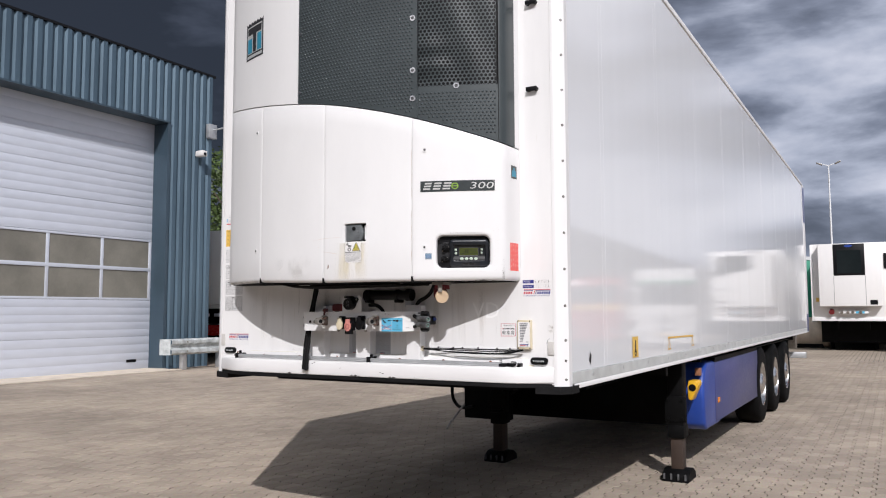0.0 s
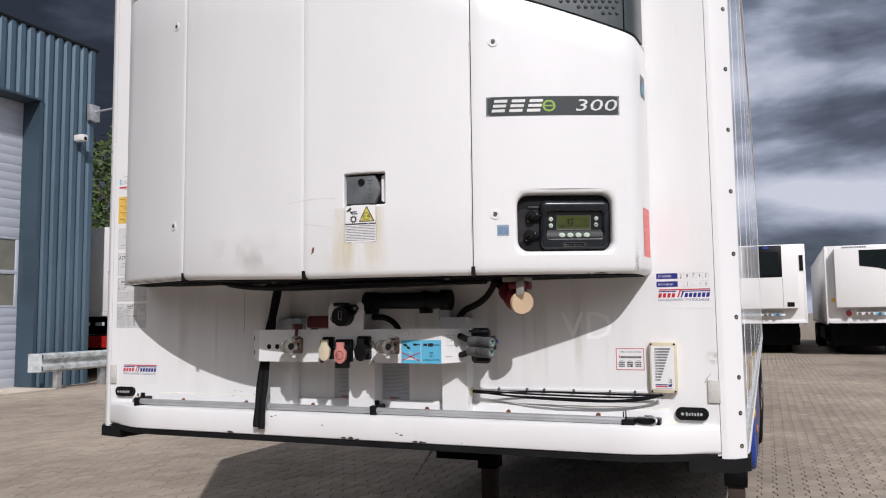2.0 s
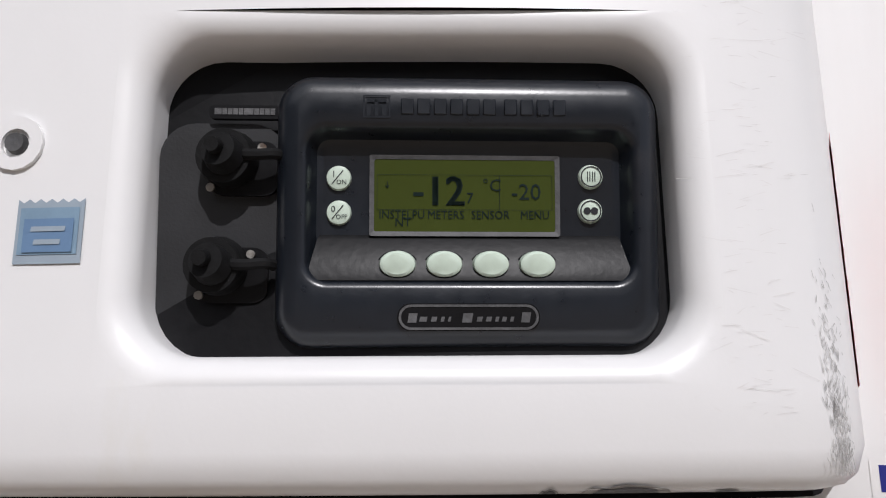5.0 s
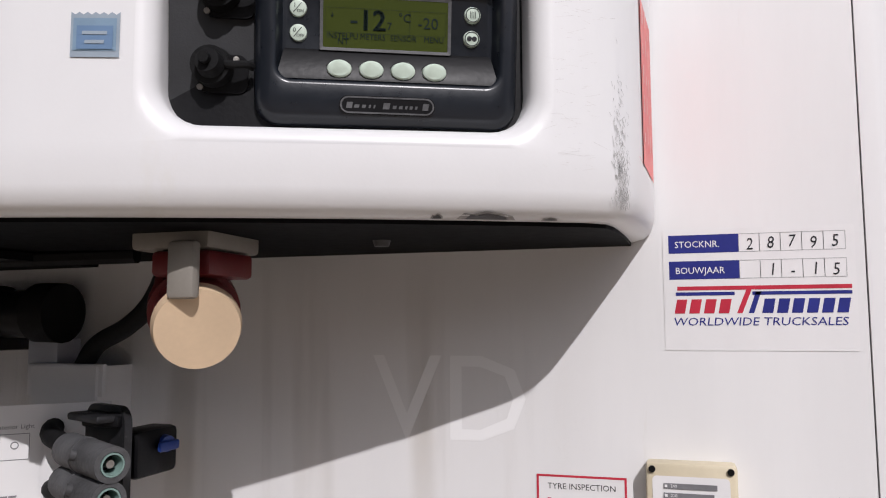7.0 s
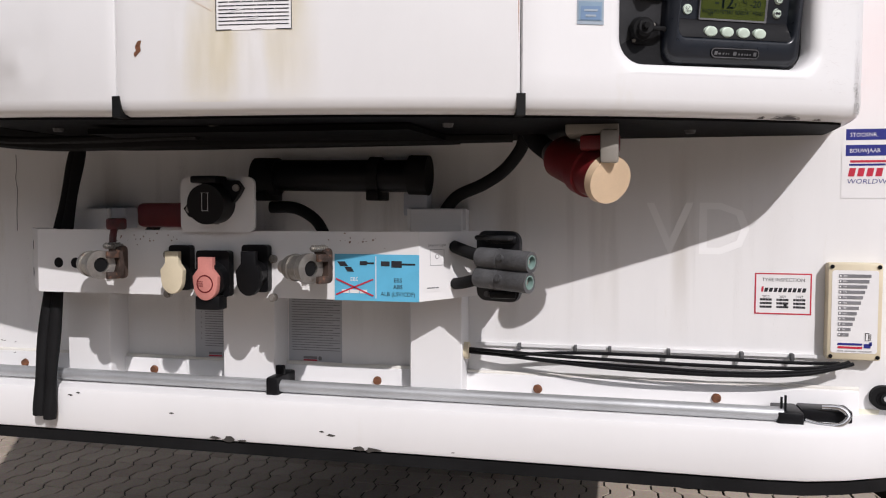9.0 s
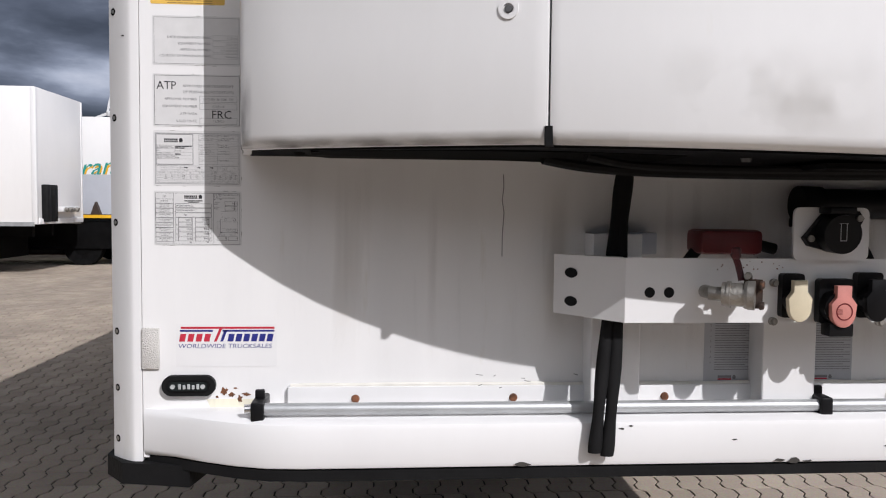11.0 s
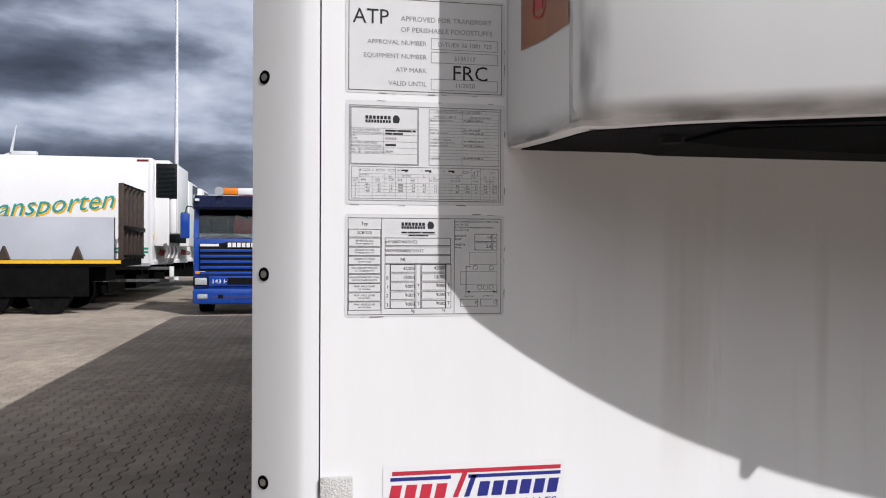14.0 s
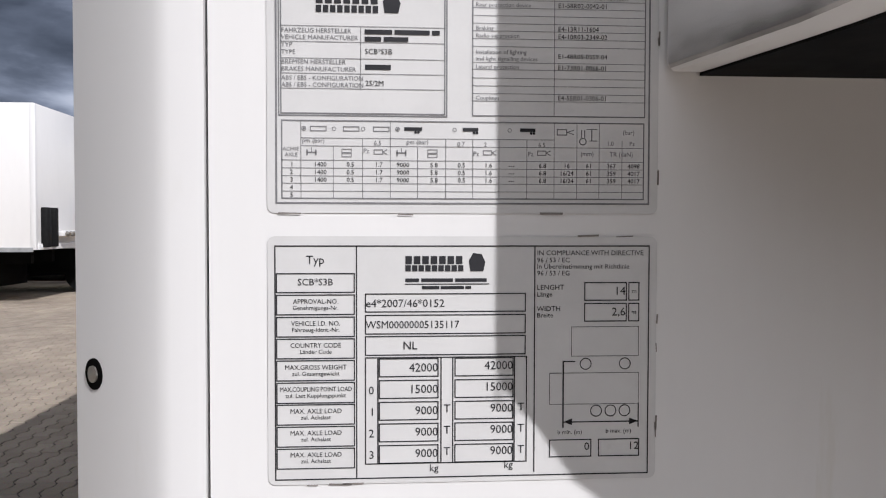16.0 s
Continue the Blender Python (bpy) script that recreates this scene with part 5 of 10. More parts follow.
def upper(name, s0, s1, material, label, inset=0.0, z_of=None, ztop=UT):
    bm = bmesh.new()
    cols = sorted({s0, s1, *[l for l in LENGTHS if s0 < l < s1]})
    lo, hi, lob, hib = [], [], [], []
    for s in cols:
        x, y = plan_at(s, inset)
        xb, yb = plan_at(s, inset + 0.03)
        z = (z_of or (lambda q: arch(q) + 0.006))(x)
        lo.append(bm.verts.new((x, y, z)))
        hi.append(bm.verts.new((x, y, ztop)))
        lob.append(bm.verts.new((xb, min(yb, -0.002), z)))
        hib.append(bm.verts.new((xb, min(yb, -0.002), ztop)))
    for i in range(len(cols) - 1):
        bm.faces.new((lo[i], lo[i + 1], hi[i + 1], hi[i]))
        bm.faces.new((lob[i], lob[i + 1], lo[i + 1], lo[i]))
        bm.faces.new((hi[i], hi[i + 1], hib[i + 1], hib[i]))
    for a, b, c, d in ((lo[0], hi[0], hib[0], lob[0]), (lo[-1], hi[-1], hib[-1], lob[-1])):
        bm.faces.new((a, b, c, d))
    bmesh.ops.recalc_face_normals(bm, faces=bm.faces)
    return part(name, bm, material, unit, label)


upper("upper_panel", 0, sD - 0.004, SHELL, "white upper panel with an emblem")
upper("grille_panel", sD, s_at(0.586), GRILLE, "dark grey dimpled grille panel", 0.002)
upper("grille_trim", s_at(1.0) + 0.012, END - 0.06, GRILLE, "dark grey edge trim", -0.004)
upper("grille_lower", s_at(0.594), s_at(1.0) + 0.010, GRILLE, "dark grey dimpled plate", 0.002, None, 2.703)
upper("side_panel", END - 0.055, END, SHELL, "white upper side panel", 0.0)
upper("grille_void", s_at(0.594), s_at(1.0), BLACK, "dark space behind the mesh", 0.045, lambda q: 2.70)

# pressed dimples on the dark panels
v, f = [], []
row = 0
z = 2.36
while z < UT - 0.02:
    s = sD + 0.02 + (0.011 if row % 2 else 0)
    while s < s_at(1.0):
        x, y = plan_at(s)
        if z > arch(x) + 0.03 and not (0.570 < x < 0.604) and not (x > 0.6 and z > 2.68):
            n = len(v)
            for k in range(6):
                a = math.pi / 3 * k
                px, py = plan_at(s + 0.0072 * math.cos(a), 0.0022)
                v.append((px, py, z + 0.0072 * math.sin(a)))
            for r_, h_ in ((0.0052, -0.0012), (0.0022, -0.0030)):
                for k in range(6):
                    a = math.pi / 3 * k
                    px, py = plan_at(s + r_ * math.cos(a), h_)
                    v.append((px, py, z + r_ * math.sin(a)))
            f.append(tuple(n + 12 + k for k in range(6)))
            for m in (0, 6):
                for k in range(6):
                    f.append((n + m + k, n + m + (k + 1) % 6, n + m + 6 + (k + 1) % 6, n + m + 6 + k))
        s += 0.022
    z += 0.019
    row += 1
tagged(raw("dimple_field", v, f, DIMPLE, unit, smooth=True), kind="stuff")
def dented(s, z):
    """Depth of the perforated sheet, which is buckled, most of all beside the post."""
    e = max(0.0, 1 - (s - s_at(0.6)) / 0.22)
    return 0.005 + 0.0035 * math.sin(9 * z + 7 * s) * math.sin(21 * s + 3 * z) + 0.004 * e * math.sin(31 * z + 2.0 * math.sin(11 * z))


# perforated mesh with real holes
v, f = [], []
PIT, HR = 0.0235, 0.0088
row = 0
z = 2.715
while z < UT - 0.01:
    s = s_at(0.600) + (PIT / 2 if row % 2 else 0)
    while s < s_at(1.0):
        n = len(v)
        for rad in (PIT / math.sqrt(3) * 1.001, HR):
            for k in range(12):
                a = math.pi / 6 * k + math.pi / 6
                q = rad if rad == HR or k % 2 == 0 else rad * math.cos(math.pi / 6)
                px, py = plan_at(s + q * math.cos(a), dented(s + q * math.cos(a), z + q * math.sin(a)))
                v.append((px, py, z + q * math.sin(a)))
        for k in range(12):
            f.append((n + k, n + (k + 1) % 12, n + 12 + (k + 1) % 12, n + 12 + k))
        s += PIT
    z += PIT * math.sqrt(3) / 2
    row += 1
tagged(raw("perforated_mesh", v, f, GRILLE, unit, "dark grey mesh with round holes"), kind="stuff")
for s, h in ((s_at(0.59), 0.012),):
    bm = bmesh.new()
    a, b = plan_at(s - 0.006, -0.003), plan_at(s + 0.004, -0.003)
    c, d = plan_at(s + 0.004, 0.01), plan_at(s - 0.006, 0.01)
    add_prism(bm, [a, b, c, d], 2.53, UT, "z")
    part("grille_post", bm, GRILLE, unit, "dark grey post between the grilles")


def on_surface(s, z, depth=0.0):
    x, y = plan_at(s, depth)
    x2, y2 = plan_at(s, depth + 1)
    return Vector((x, y, z)), Vector((x - x2, y - y2, 0)).normalized()


# screws in the covers and the grille
for x, z, r in ((-0.597, 2.584, 0.009), (-0.595, 1.838, 0.009), (0.633, 2.347, 0.009), (0.631, 1.808, 0.009), (-0.18, 2.76, 0.007), (-0.18, 3.12, 0.007), (0.568, 2.64, 0.010), (0.568, 2.80, 0.010), (0.568, 3.1, 0.010), (0.8, 2.70, 0.010)):
    p, nrm = on_surface(s_at(x), z)
    bm = bmesh.new()
    add_ring(bm, p - nrm * 0.002, p + nrm * 0.0025, r * 1.7, r * 0.9, 16)
    w = part("washer", bm, SHELL if z < 2.66 and x < 0.66 and z < arch(x) else CHROME, unit)
    bm = bmesh.new()
    add_cyl(bm, p - nrm * 0.003, p + nrm * 0.004, r * 0.75, r * 0.6, 12)
    part("screw", bm, DULL, w, "worn steel screw")

# black seals at the feet of the seams
for x in (-0.536, 0.017, 0.565):
    s = s_at(x)
    bm = bmesh.new()
    a, b, c, d = plan_at(s - 0.006, -0.0015), plan_at(s + 0.006, -0.0015), plan_at(s + 0.006, 0.03), plan_at(s - 0.006, 0.03)
    add_prism(bm, [a, b, c, d], foot(x) - 0.003, foot(x) + 0.026, "z")
    part("seam_seal", bm, RUBBER, unit, "black rubber seal")
# body behind the covers, and the black underside
inner = [plan_at(LENGTHS[-1] * i / 60, 0.034) for i in range(61)]
inner = [(x, min(y, -0.003)) for x, y in inner]
bm = bmesh.new()
add_prism(bm, inner, 1.655, UT - 0.02, "z")
part("inner_body", bm, BLACK, unit, "", smooth=False)
under = [plan_at(LENGTHS[-1] * i / 90, 0.015 + 0.009 * min(max((LENGTHS[-1] * i / 90 - 0.10) / 0.07, 0), 1)) for i in range(91)]
under = [(x, min(y, -0.002)) for x, y in under]
bm = bmesh.new()
rows_ = []
for x, y in under:
    up = foot(x) - (0.0035 if x > -0.9 else 0.0012)
    rows_.append([bm.verts.new(p) for p in ((x, y, up + 0.012), (x, y, up), (x, y * 0.5, up), (x, -0.001, up))])
for a, b in zip(rows_, rows_[1:]):
    for i in range(3):
        bm.faces.new((a[i], a[i + 1], b[i + 1], b[i]))
bmesh.ops.recalc_face_normals(bm, faces=bm.faces)
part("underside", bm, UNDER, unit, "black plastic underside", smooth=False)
for x, y in ((0.80, -0.13), (0.68, -0.2), (0.1, -0.34), (-0.2, -0.3), (0.45, -0.3)):
    part("underside_bolt", add_cyl(bmesh.new(), (x, y, foot(x) - 0.003), (x, y, foot(x) - 0.009), 0.009, 0.007, 12), DULL, unit)
bm = bmesh.new()
add_prism(bm, [(-0.1, -0.36), (0.4, -0.33), (0.42, -0.06), (-0.1, -0.06)], 1.610, 1.6185, "z")
part("underside_cover", bm, UNDER, unit, "black plastic cover plate")
# flat slab for the recessed slot; its inner shade is the near-black colour
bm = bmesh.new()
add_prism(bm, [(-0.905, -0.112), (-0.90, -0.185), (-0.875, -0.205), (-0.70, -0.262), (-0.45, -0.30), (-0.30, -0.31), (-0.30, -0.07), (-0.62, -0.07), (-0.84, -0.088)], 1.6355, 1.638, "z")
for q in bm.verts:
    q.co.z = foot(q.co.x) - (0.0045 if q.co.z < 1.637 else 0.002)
part("underside_slot", bm, VOID, unit, "slot in the underside, its shade put into the colour")
for pts, r_ in (([(-0.50, -0.16, 1.630), (-0.42, -0.15, 1.618), (-0.30, -0.15, 1.611), (-0.1, -0.22, 1.606), (0.2, -0.18, 1.610), (0.52, -0.12, 1.616)], 0.0095), ([(-0.45, -0.26, 1.630), (-0.36, -0.24, 1.617), (-0.2, -0.27, 1.611), (0.05, -0.30, 1.611)], 0.007), ([(-0.40, -0.06, 1.635), (-0.28, -0.055, 1.619), (0.1, -0.06, 1.617), (0.4, -0.05, 1.619)], 0.009)):
    part("underside_hose", add_tube(bmesh.new(), pts, r_, 8), RUBBER, unit, "black hose slung under the unit")
part("drain_cap", add_cyl(bmesh.new(), (-0.925, -0.125, 1.638), (-0.925, -0.125, 1.632), 0.011, 0.009, 16), RUBBER, unit, "black drain cap")

# latch in its recess
bm = bmesh.new()
p, nrm = on_surface(s_at(0.229), 1.9025, 0.03)
q = nrm.to_track_quat("-Y", "Z").to_matrix().to_4x4()
add_box(bm, -0.075, 0.075, 0.0, 0.006, -0.055, 0.055)
back = part("latch_recess", bm, BLACK, unit)
back.matrix_basis = Matrix.Translation(p) @ q
bm = bmesh.new()
tongue = [(-0.064, -0.044), (0.030, -0.044)] + [(0.030 + 0.016 * math.sin(math.pi * i / 10), -0.044 + 0.088 * i / 10) for i in range(1, 10)] + [(0.030, 0.044), (-0.064, 0.044)]
add_prism(bm, tongue, -0.018, 0.0, "y")
bmesh.ops.bevel(bm, geom=[e for e in bm.edges if all(v.co.y < -0.017 for v in e.verts)], offset=0.003, segments=2, profile=0.5, affect="EDGES")
latch = part("latch", bm, PADDLE, unit, "scuffed grey latch paddle in a recess")
latch.matrix_basis = Matrix.Translation(p) @ q
bm = bmesh.new()
add_cyl(bm, (-0.012, -0.018, 0.024), (-0.012, -0.024, 0.024), 0.0105, n=18)
part("latch_button", bm, BLACK, latch)
# raised marks on the worn half of the paddle
for x_, z_, w_, h_ in ((0.016, 0.028, 0.016, 0.003), (0.016, 0.018, 0.012, 0.003), (0.018, 0.004, 0.003, 0.016), (0.012, 0.000, 0.014, 0.003), (0.016, -0.018, 0.015, 0.003), (0.016, -0.028, 0.010, 0.003), (0.000, 0.006, 0.004, 0.008), (0.002, -0.014, 0.004, 0.006)):
    box_part("raised_mark", (x_ - w_ / 2, x_ + w_ / 2, -0.0188, -0.017, z_ - h_ / 2, z_ + h_ / 2), DULL, latch)
bm = bmesh.new()
add_prism(bm, rounded(0.050, 0.066, -0.040, 0.044, 0.006), -0.006, 0.0, "y")
part("latch_cheek", bm, SHELL, latch)

# stickers on the covers
warn = Print()
warn.quad(0.165, 0.269, 1.729, 1.847, 0, 6)
warn = warn.lay("warning_sticker", on_unit(), PAPER, unit, "white start warning sticker, scratched and worn")
pr = Print()
pr.outline(0.165, 0.269, 1.729, 1.847, 0.0012).quad(0.166, 0.268, 1.7855, 1.7895, 0, 6)
for i in range(10):
    pr.bars(0.169, 0.265, 1.7805 - i * 0.0050, 0.0014, [3, 5, 2, 6, 4] if i % 2 else [5, 2, 4, 3, 6], 0.2)
pr.line(0.172, 1.826, 0.186, 1.838, 0.007).line(0.180, 1.830, 0.192, 1.818, 0.0045).quad(0.186, 0.206, 1.824, 1.8275).quad(0.188, 0.208, 1.818, 1.8215)
pr.disc(0.194, 1.8025, 0.0095, 18, 0.006)
for i in range(10):
    a = 2 * math.pi * i / 10
    pr.line(0.194 + 0.009 * math.cos(a), 1.8025 + 0.009 * math.sin(a), 0.194 + 0.0125 * math.cos(a), 1.8025 + 0.0125 * math.sin(a), 0.0028)
pr.lay("printing", on_unit(0.0024), INK, warn)
warn.matrix_basis = pose(0, 0, 0.005)
Print().poly([(0.214, 1.795), (0.262, 1.795), (0.238, 1.8405)]).lay("warning_triangle", on_unit(0.0024), OLIVE, warn)
Print().line(0.213, 1.795, 0.263, 1.795, 0.0028).line(0.214, 1.795, 0.238, 1.8415, 0.0028).line(0.262, 1.795, 0.238, 1.8415, 0.0028).disc(0.238, 1.811, 0.0115, 18, 0.0098).lay("triangle_edge", on_unit(0.003), INK, warn)
Print().disc(0.233, 1.811, 0.0034, 12).lay("triangle_mark", on_unit(0.003), LIMEINK, warn)
Print().disc(0.243, 1.811, 0.0034, 12).lay("triangle_mark", on_unit(0.003), RUST, warn)
# torn spots and scratches through the print
rng = random.Random(31)
for x_, z_, l_, a_, w_ in ((0.222, 1.800, 0.030, 2.5, 0.0022), (0.236, 1.792, 0.024, -0.5, 0.0016), (0.168, 1.822, 0.016, 0.3, 0.004), (0.20, 1.765, 0.026, 0.9, 0.0012), (0.178, 1.752, 0.03, 0.2, 0.0010), (0.245, 1.806, 0.02, -0.9, 0.0014), (0.19, 1.742, 0.034, 0.1, 0.0012), (0.214, 1.731, 0.016, 0.1, 0.003)):
    Print().line(x_, z_, x_ + l_ * math.cos(a_), z_ + l_ * math.sin(a_), w_).lay("torn_spot", on_unit(0.0036), PAPER, warn)
# long fine scratches across the middle covers
for pts in (((0.020, 1.800), (0.070, 1.794), (0.115, 1.785), (0.160, 1.760)), ((-0.06, 1.866), (0.0, 1.876), (0.06, 1.880), (0.13, 1.878)), ((-0.02, 1.83), (-0.018, 1.822)), ((0.09, 1.79), (0.092, 1.785))):
    sc_ = Print()
    for (xa, za), (xb, zb) in zip(pts, pts[1:]):
        sc_.line(xa, za, xb, zb, 0.0009)
    sc_.lay("scratch", on_unit(0.0012), TANLINE, unit, "fine brownish scratch")
st = Print()
st.quad(0.08, 0.32, 1.640, 1.845, 0.0, 8)
st.lay("run_stain", on_unit(0.0009), RUNS, unit, "faint yellow run marks")
st = Print()
st.quad(-0.40, -0.06, 1.648, 1.80, 0.0, 12)
st.lay("grime_patch", on_unit(0.0009), GRIME, unit, "grey grime low on the cover")
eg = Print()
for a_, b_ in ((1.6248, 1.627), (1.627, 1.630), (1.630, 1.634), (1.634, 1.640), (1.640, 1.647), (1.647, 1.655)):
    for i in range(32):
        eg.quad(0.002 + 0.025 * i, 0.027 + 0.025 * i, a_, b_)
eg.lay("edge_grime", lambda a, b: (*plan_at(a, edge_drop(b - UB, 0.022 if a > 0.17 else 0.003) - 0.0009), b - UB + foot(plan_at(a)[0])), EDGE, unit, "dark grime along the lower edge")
eg = Print()
for i in range(8):
    cg = i * 0.03
    eg.quad(0.132, 0.150, 1.645 + cg, 1.675 + cg).quad(0.150, 0.156, 1.645 + cg, 1.675 + cg).quad(0.156, 0.163, 1.645 + cg, 1.675 + cg).quad(0.163, 0.185, 1.645 + cg, 1.675 + cg)
eg.lay("corner_smear", lambda a, b: (*plan_at(a, -0.0009), b), CORNER, unit, "dark smear along the corner")
ch = Print()
ch.poly([(0.047, 1.702), (0.056, 1.711), (0.055, 1.717), (0.057, 1.725), (0.051, 1.724), (0.047, 1.717), (0.049, 1.711), (0.045, 1.708)])
ch.lay("paint_chip", on_unit(0.0012), RUST, unit)
sc = Print()
rng = random.Random(7)
for i in range(420):
    s, z = s_at(1.0) + 0.031 + rng.gauss(0.0, 0.004), 1.632 + abs(rng.gauss(0, 0.04))
    l = rng.uniform(0.001, 0.005)
    sc.line(s, z, s + rng.uniform(-0.0025, 0.002), z + l, 0.00028)
tagged(sc.lay("scuff_field", lambda a, b: (*plan_at(a, -0.0008), b), SCUFF, unit, "dark scuff marks at the corner"), kind="stuff")
# paint broken away along the lower edge
for x_, w_, h_ in ((0.893, 0.010, 0.0035), (0.929, 0.048, 0.0055), (0.976, 0.014, 0.0022)):
    s_ = s_at(x_)
    for m_, k_, o_ in ((SCUFF, 1.0, 0.0008), (DULL, 0.72, 0.0011)):
        cp = Print()
        cp.poly([(s_ - w_ * 0.5 * k_, UB + 0.0003), (s_ + w_ * 0.5 * k_, UB + 0.0003), (s_ + w_ * 0.42 * k_, UB + h_ * 0.5 * k_), (s_ + w_ * 0.2 * k_, UB + h_ * 0.8 * k_), (s_ - w_ * 0.05 * k_, UB + h_ * k_), (s_ - w_ * 0.25 * k_, UB + h_ * 0.6 * k_), (s_ - w_ * 0.4 * k_, UB + h_ * 0.7 * k_)])
        cp.lay("edge_chip", lambda a, b, o=o_: (*plan_at(a, edge_drop(b - UB, 0.022) - o), b - UB + foot(plan_at(a)[0])), m_, unit, "chipped lower edge")
hair = Print()
for i in range(150):
    s, z = s_at(0.982) + rng.gauss(0.008, 0.014), 1.66 + 0.26 * rng.random() ** 1.3
    l, a = rng.uniform(0.002, 0.022) * rng.uniform(0.3, 1.0), rng.gauss(0.0, 0.22)
    hair.line(s, z, s + l * math.cos(a), z + l * math.sin(a), rng.uniform(0.00007, 0.00015))
tagged(hair.lay("hairline_field", lambda a, b: (*plan_at(a, -0.0007), b), HAIR, unit, "faint hairline scratches"), kind="stuff")

Print().quad(0.5608, 0.5622, 1.66, 2.45).lay("seam_rust", on_unit(0.0006), SEAMRUST, unit, "rusty line along a seam")
# model badge: dark plate with plain shapes and its number
badge = Print()
for i in range(12):
    a, b = 0.6105 + 0.379 * i / 12, 0.6105 + 0.379 * (i + 1) / 12
    badge.quad(a, b, 2.112, 2.171)
badge = badge.lay("model_badge", on_unit(0.004), BADGEBLK, unit, "charcoal model badge with silver figures")
pr = Print()
for i in range(3):
    x = 0.626 + i * 0.051
    pr.quad(x, x + 0.038, 2.123, 2.132, 0.002).quad(x + 0.004, x + 0.042, 2.138, 2.147, 0.002).quad(x + 0.008, x + 0.046, 2.153, 2.162, 0.002)
t, _ = text_mesh("300")
pr.text("300", 0.862, 2.1245, 0.052, "l", 0.118 / (t[:, 0].max() * 0.052), 0.25)
pr.outline(0.6125, 0.9875, 2.1135, 2.1695, 0.001)
pr.lay("badge_print", on_unit(0.0055), SILVER, badge)
Print().disc(0.792, 2.141, 0.0185, 20, 0.0125).quad(0.778, 0.806, 2.139, 2.1435).lay("badge_letter", on_unit(0.0055), LIMEINK, badge)


def emblem(x0, x1, z0, z1, off, base=None, field=None):
    """A crown-edged plate in narrow strips that follow the bow, with plain shapes on it."""
    w, h = x1 - x0, z1 - z0
    p = Print()
    for i in range(12):
        a, b = x0 + w * i / 12, x0 + w * (i + 1) / 12
        ta, tb = (z1, z1 - 0.06 * h) if i % 2 == 0 else (z1 - 0.06 * h, z1)
        p.poly([(a, z0), (b, z0), (b, tb), (a, ta)])
    b = p.lay("emblem", on_unit(off), base or INK, unit, "small crown-edged maker emblem")
    if base:
        Print().quad(x0 + 0.06 * w, x1 - 0.06 * w, z0 + 0.14 * h, z0 + 0.86 * h, 0, 6).lay("emblem_field", on_unit(off + 0.001), field or TEALINK, b)
        return
    Print().quad(x0 + 0.06 * w, x1 - 0.06 * w, z0 + 0.16 * h, z0 + 0.88 * h, 0, 10).quad(x0 + 0.06 * w, x1 - 0.06 * w, z0 + 0.045 * h, z0 + 0.12 * h, 0, 10).lay("emblem_field", on_unit(off + 0.001), SILVER, b)
    Print().quad(x0 + 0.10 * w, x0 + 0.36 * w, z0 + 0.18 * h, z0 + 0.56 * h, 0, 4).quad(x0 + 0.66 * w, x0 + 0.90 * w, z0 + 0.18 * h, z0 + 0.62 * h, 0, 4).lay("emblem_side", on_unit(off + 0.002), TEALINK, b)
    Print().quad(x0 + 0.10 * w, x1 - 0.10 * w, z0 + 0.66 * h, z0 + 0.84 * h, 0, 8).quad(x0 + 0.41 * w, x0 + 0.60 * w, z0 + 0.18 * h, z0 + 0.66 * h, 0, 3).lay("emblem_bar", on_unit(off + 0.003), INK, b)


emblem(-0.76, -0.545, 3.085, 3.335, 0.002)
emblem(0.636, 0.6705, 1.7415, 1.7765, 0.002, GREYBLUE, PALEBLUE)
lbl = Print()
lbl.quad(0.641, 0.6665, 1.7475, 1.7655).lay("emblem_text_field", on_unit(0.0045), MIDBLUE, unit)
Print().quad(0.645, 0.6625, 1.7585, 1.7612, 0.0004).quad(0.647, 0.6605, 1.7515, 1.7542, 0.0004).lay("emblem_text_bars", on_unit(0.0055), GREYBLUE, unit)
# emblem and red tape on the right flank, copper sticker on the left one
Print().quad(-0.150, -0.028, 1.6805, 1.6805 + 0.0005).quad(-0.125, -0.03, 1.679, 1.832).lay("reflective_tape", lambda a, b: (*plan_at(END - (-0.004 - a) - 0.0, -0.0012), b), CORAL, unit, "coral red reflective tape")
tp = Print()
for i in range(5):
    for j in range(4):
        x_, z_ = -0.118 + 0.023 * j, 1.70 + 0.027 * i + 0.004 * (j % 2)
        tp.quad(x_, x_ + 0.005, z_, z_ + (0.016 if (i + j) % 3 else 0.009))
tp.lay("tape_print", lambda a, b: (*plan_at(END - (-0.004 - a), -0.0018), b), PALETAPE, unit)
fe = Print().quad(-0.105, -0.04, 2.19, 2.262).lay("flank_emblem", lambda a, b: (*plan_at(END - (-0.004 - a), -0.0012), b), BADGEBLK, unit, "small maker emblem")
Print().quad(-0.098, -0.047, 2.2, 2.235).quad(-0.08, -0.065, 2.2, 2.25).lay("emblem_field", lambda a, b: (*plan_at(END - (-0.004 - a), -0.002), b), TEALINK, fe)
cop = Print()
cop.quad(-0.135, -0.035, 1.7325, 1.787, 0.0, 14)
cop = cop.lay("copper_sticker", lambda a, b: (*plan_at(-a - 0.004, -0.0012), b), COPPER, unit, "copper brown sticker")
Print().disc(-0.072, 1.768, 0.014, 16, 0.0115).quad(-0.078, -0.066, 1.763, 1.775).lay("sticker_print", lambda a, b: (*plan_at(-a - 0.004, -0.002), b), REDINK, cop)
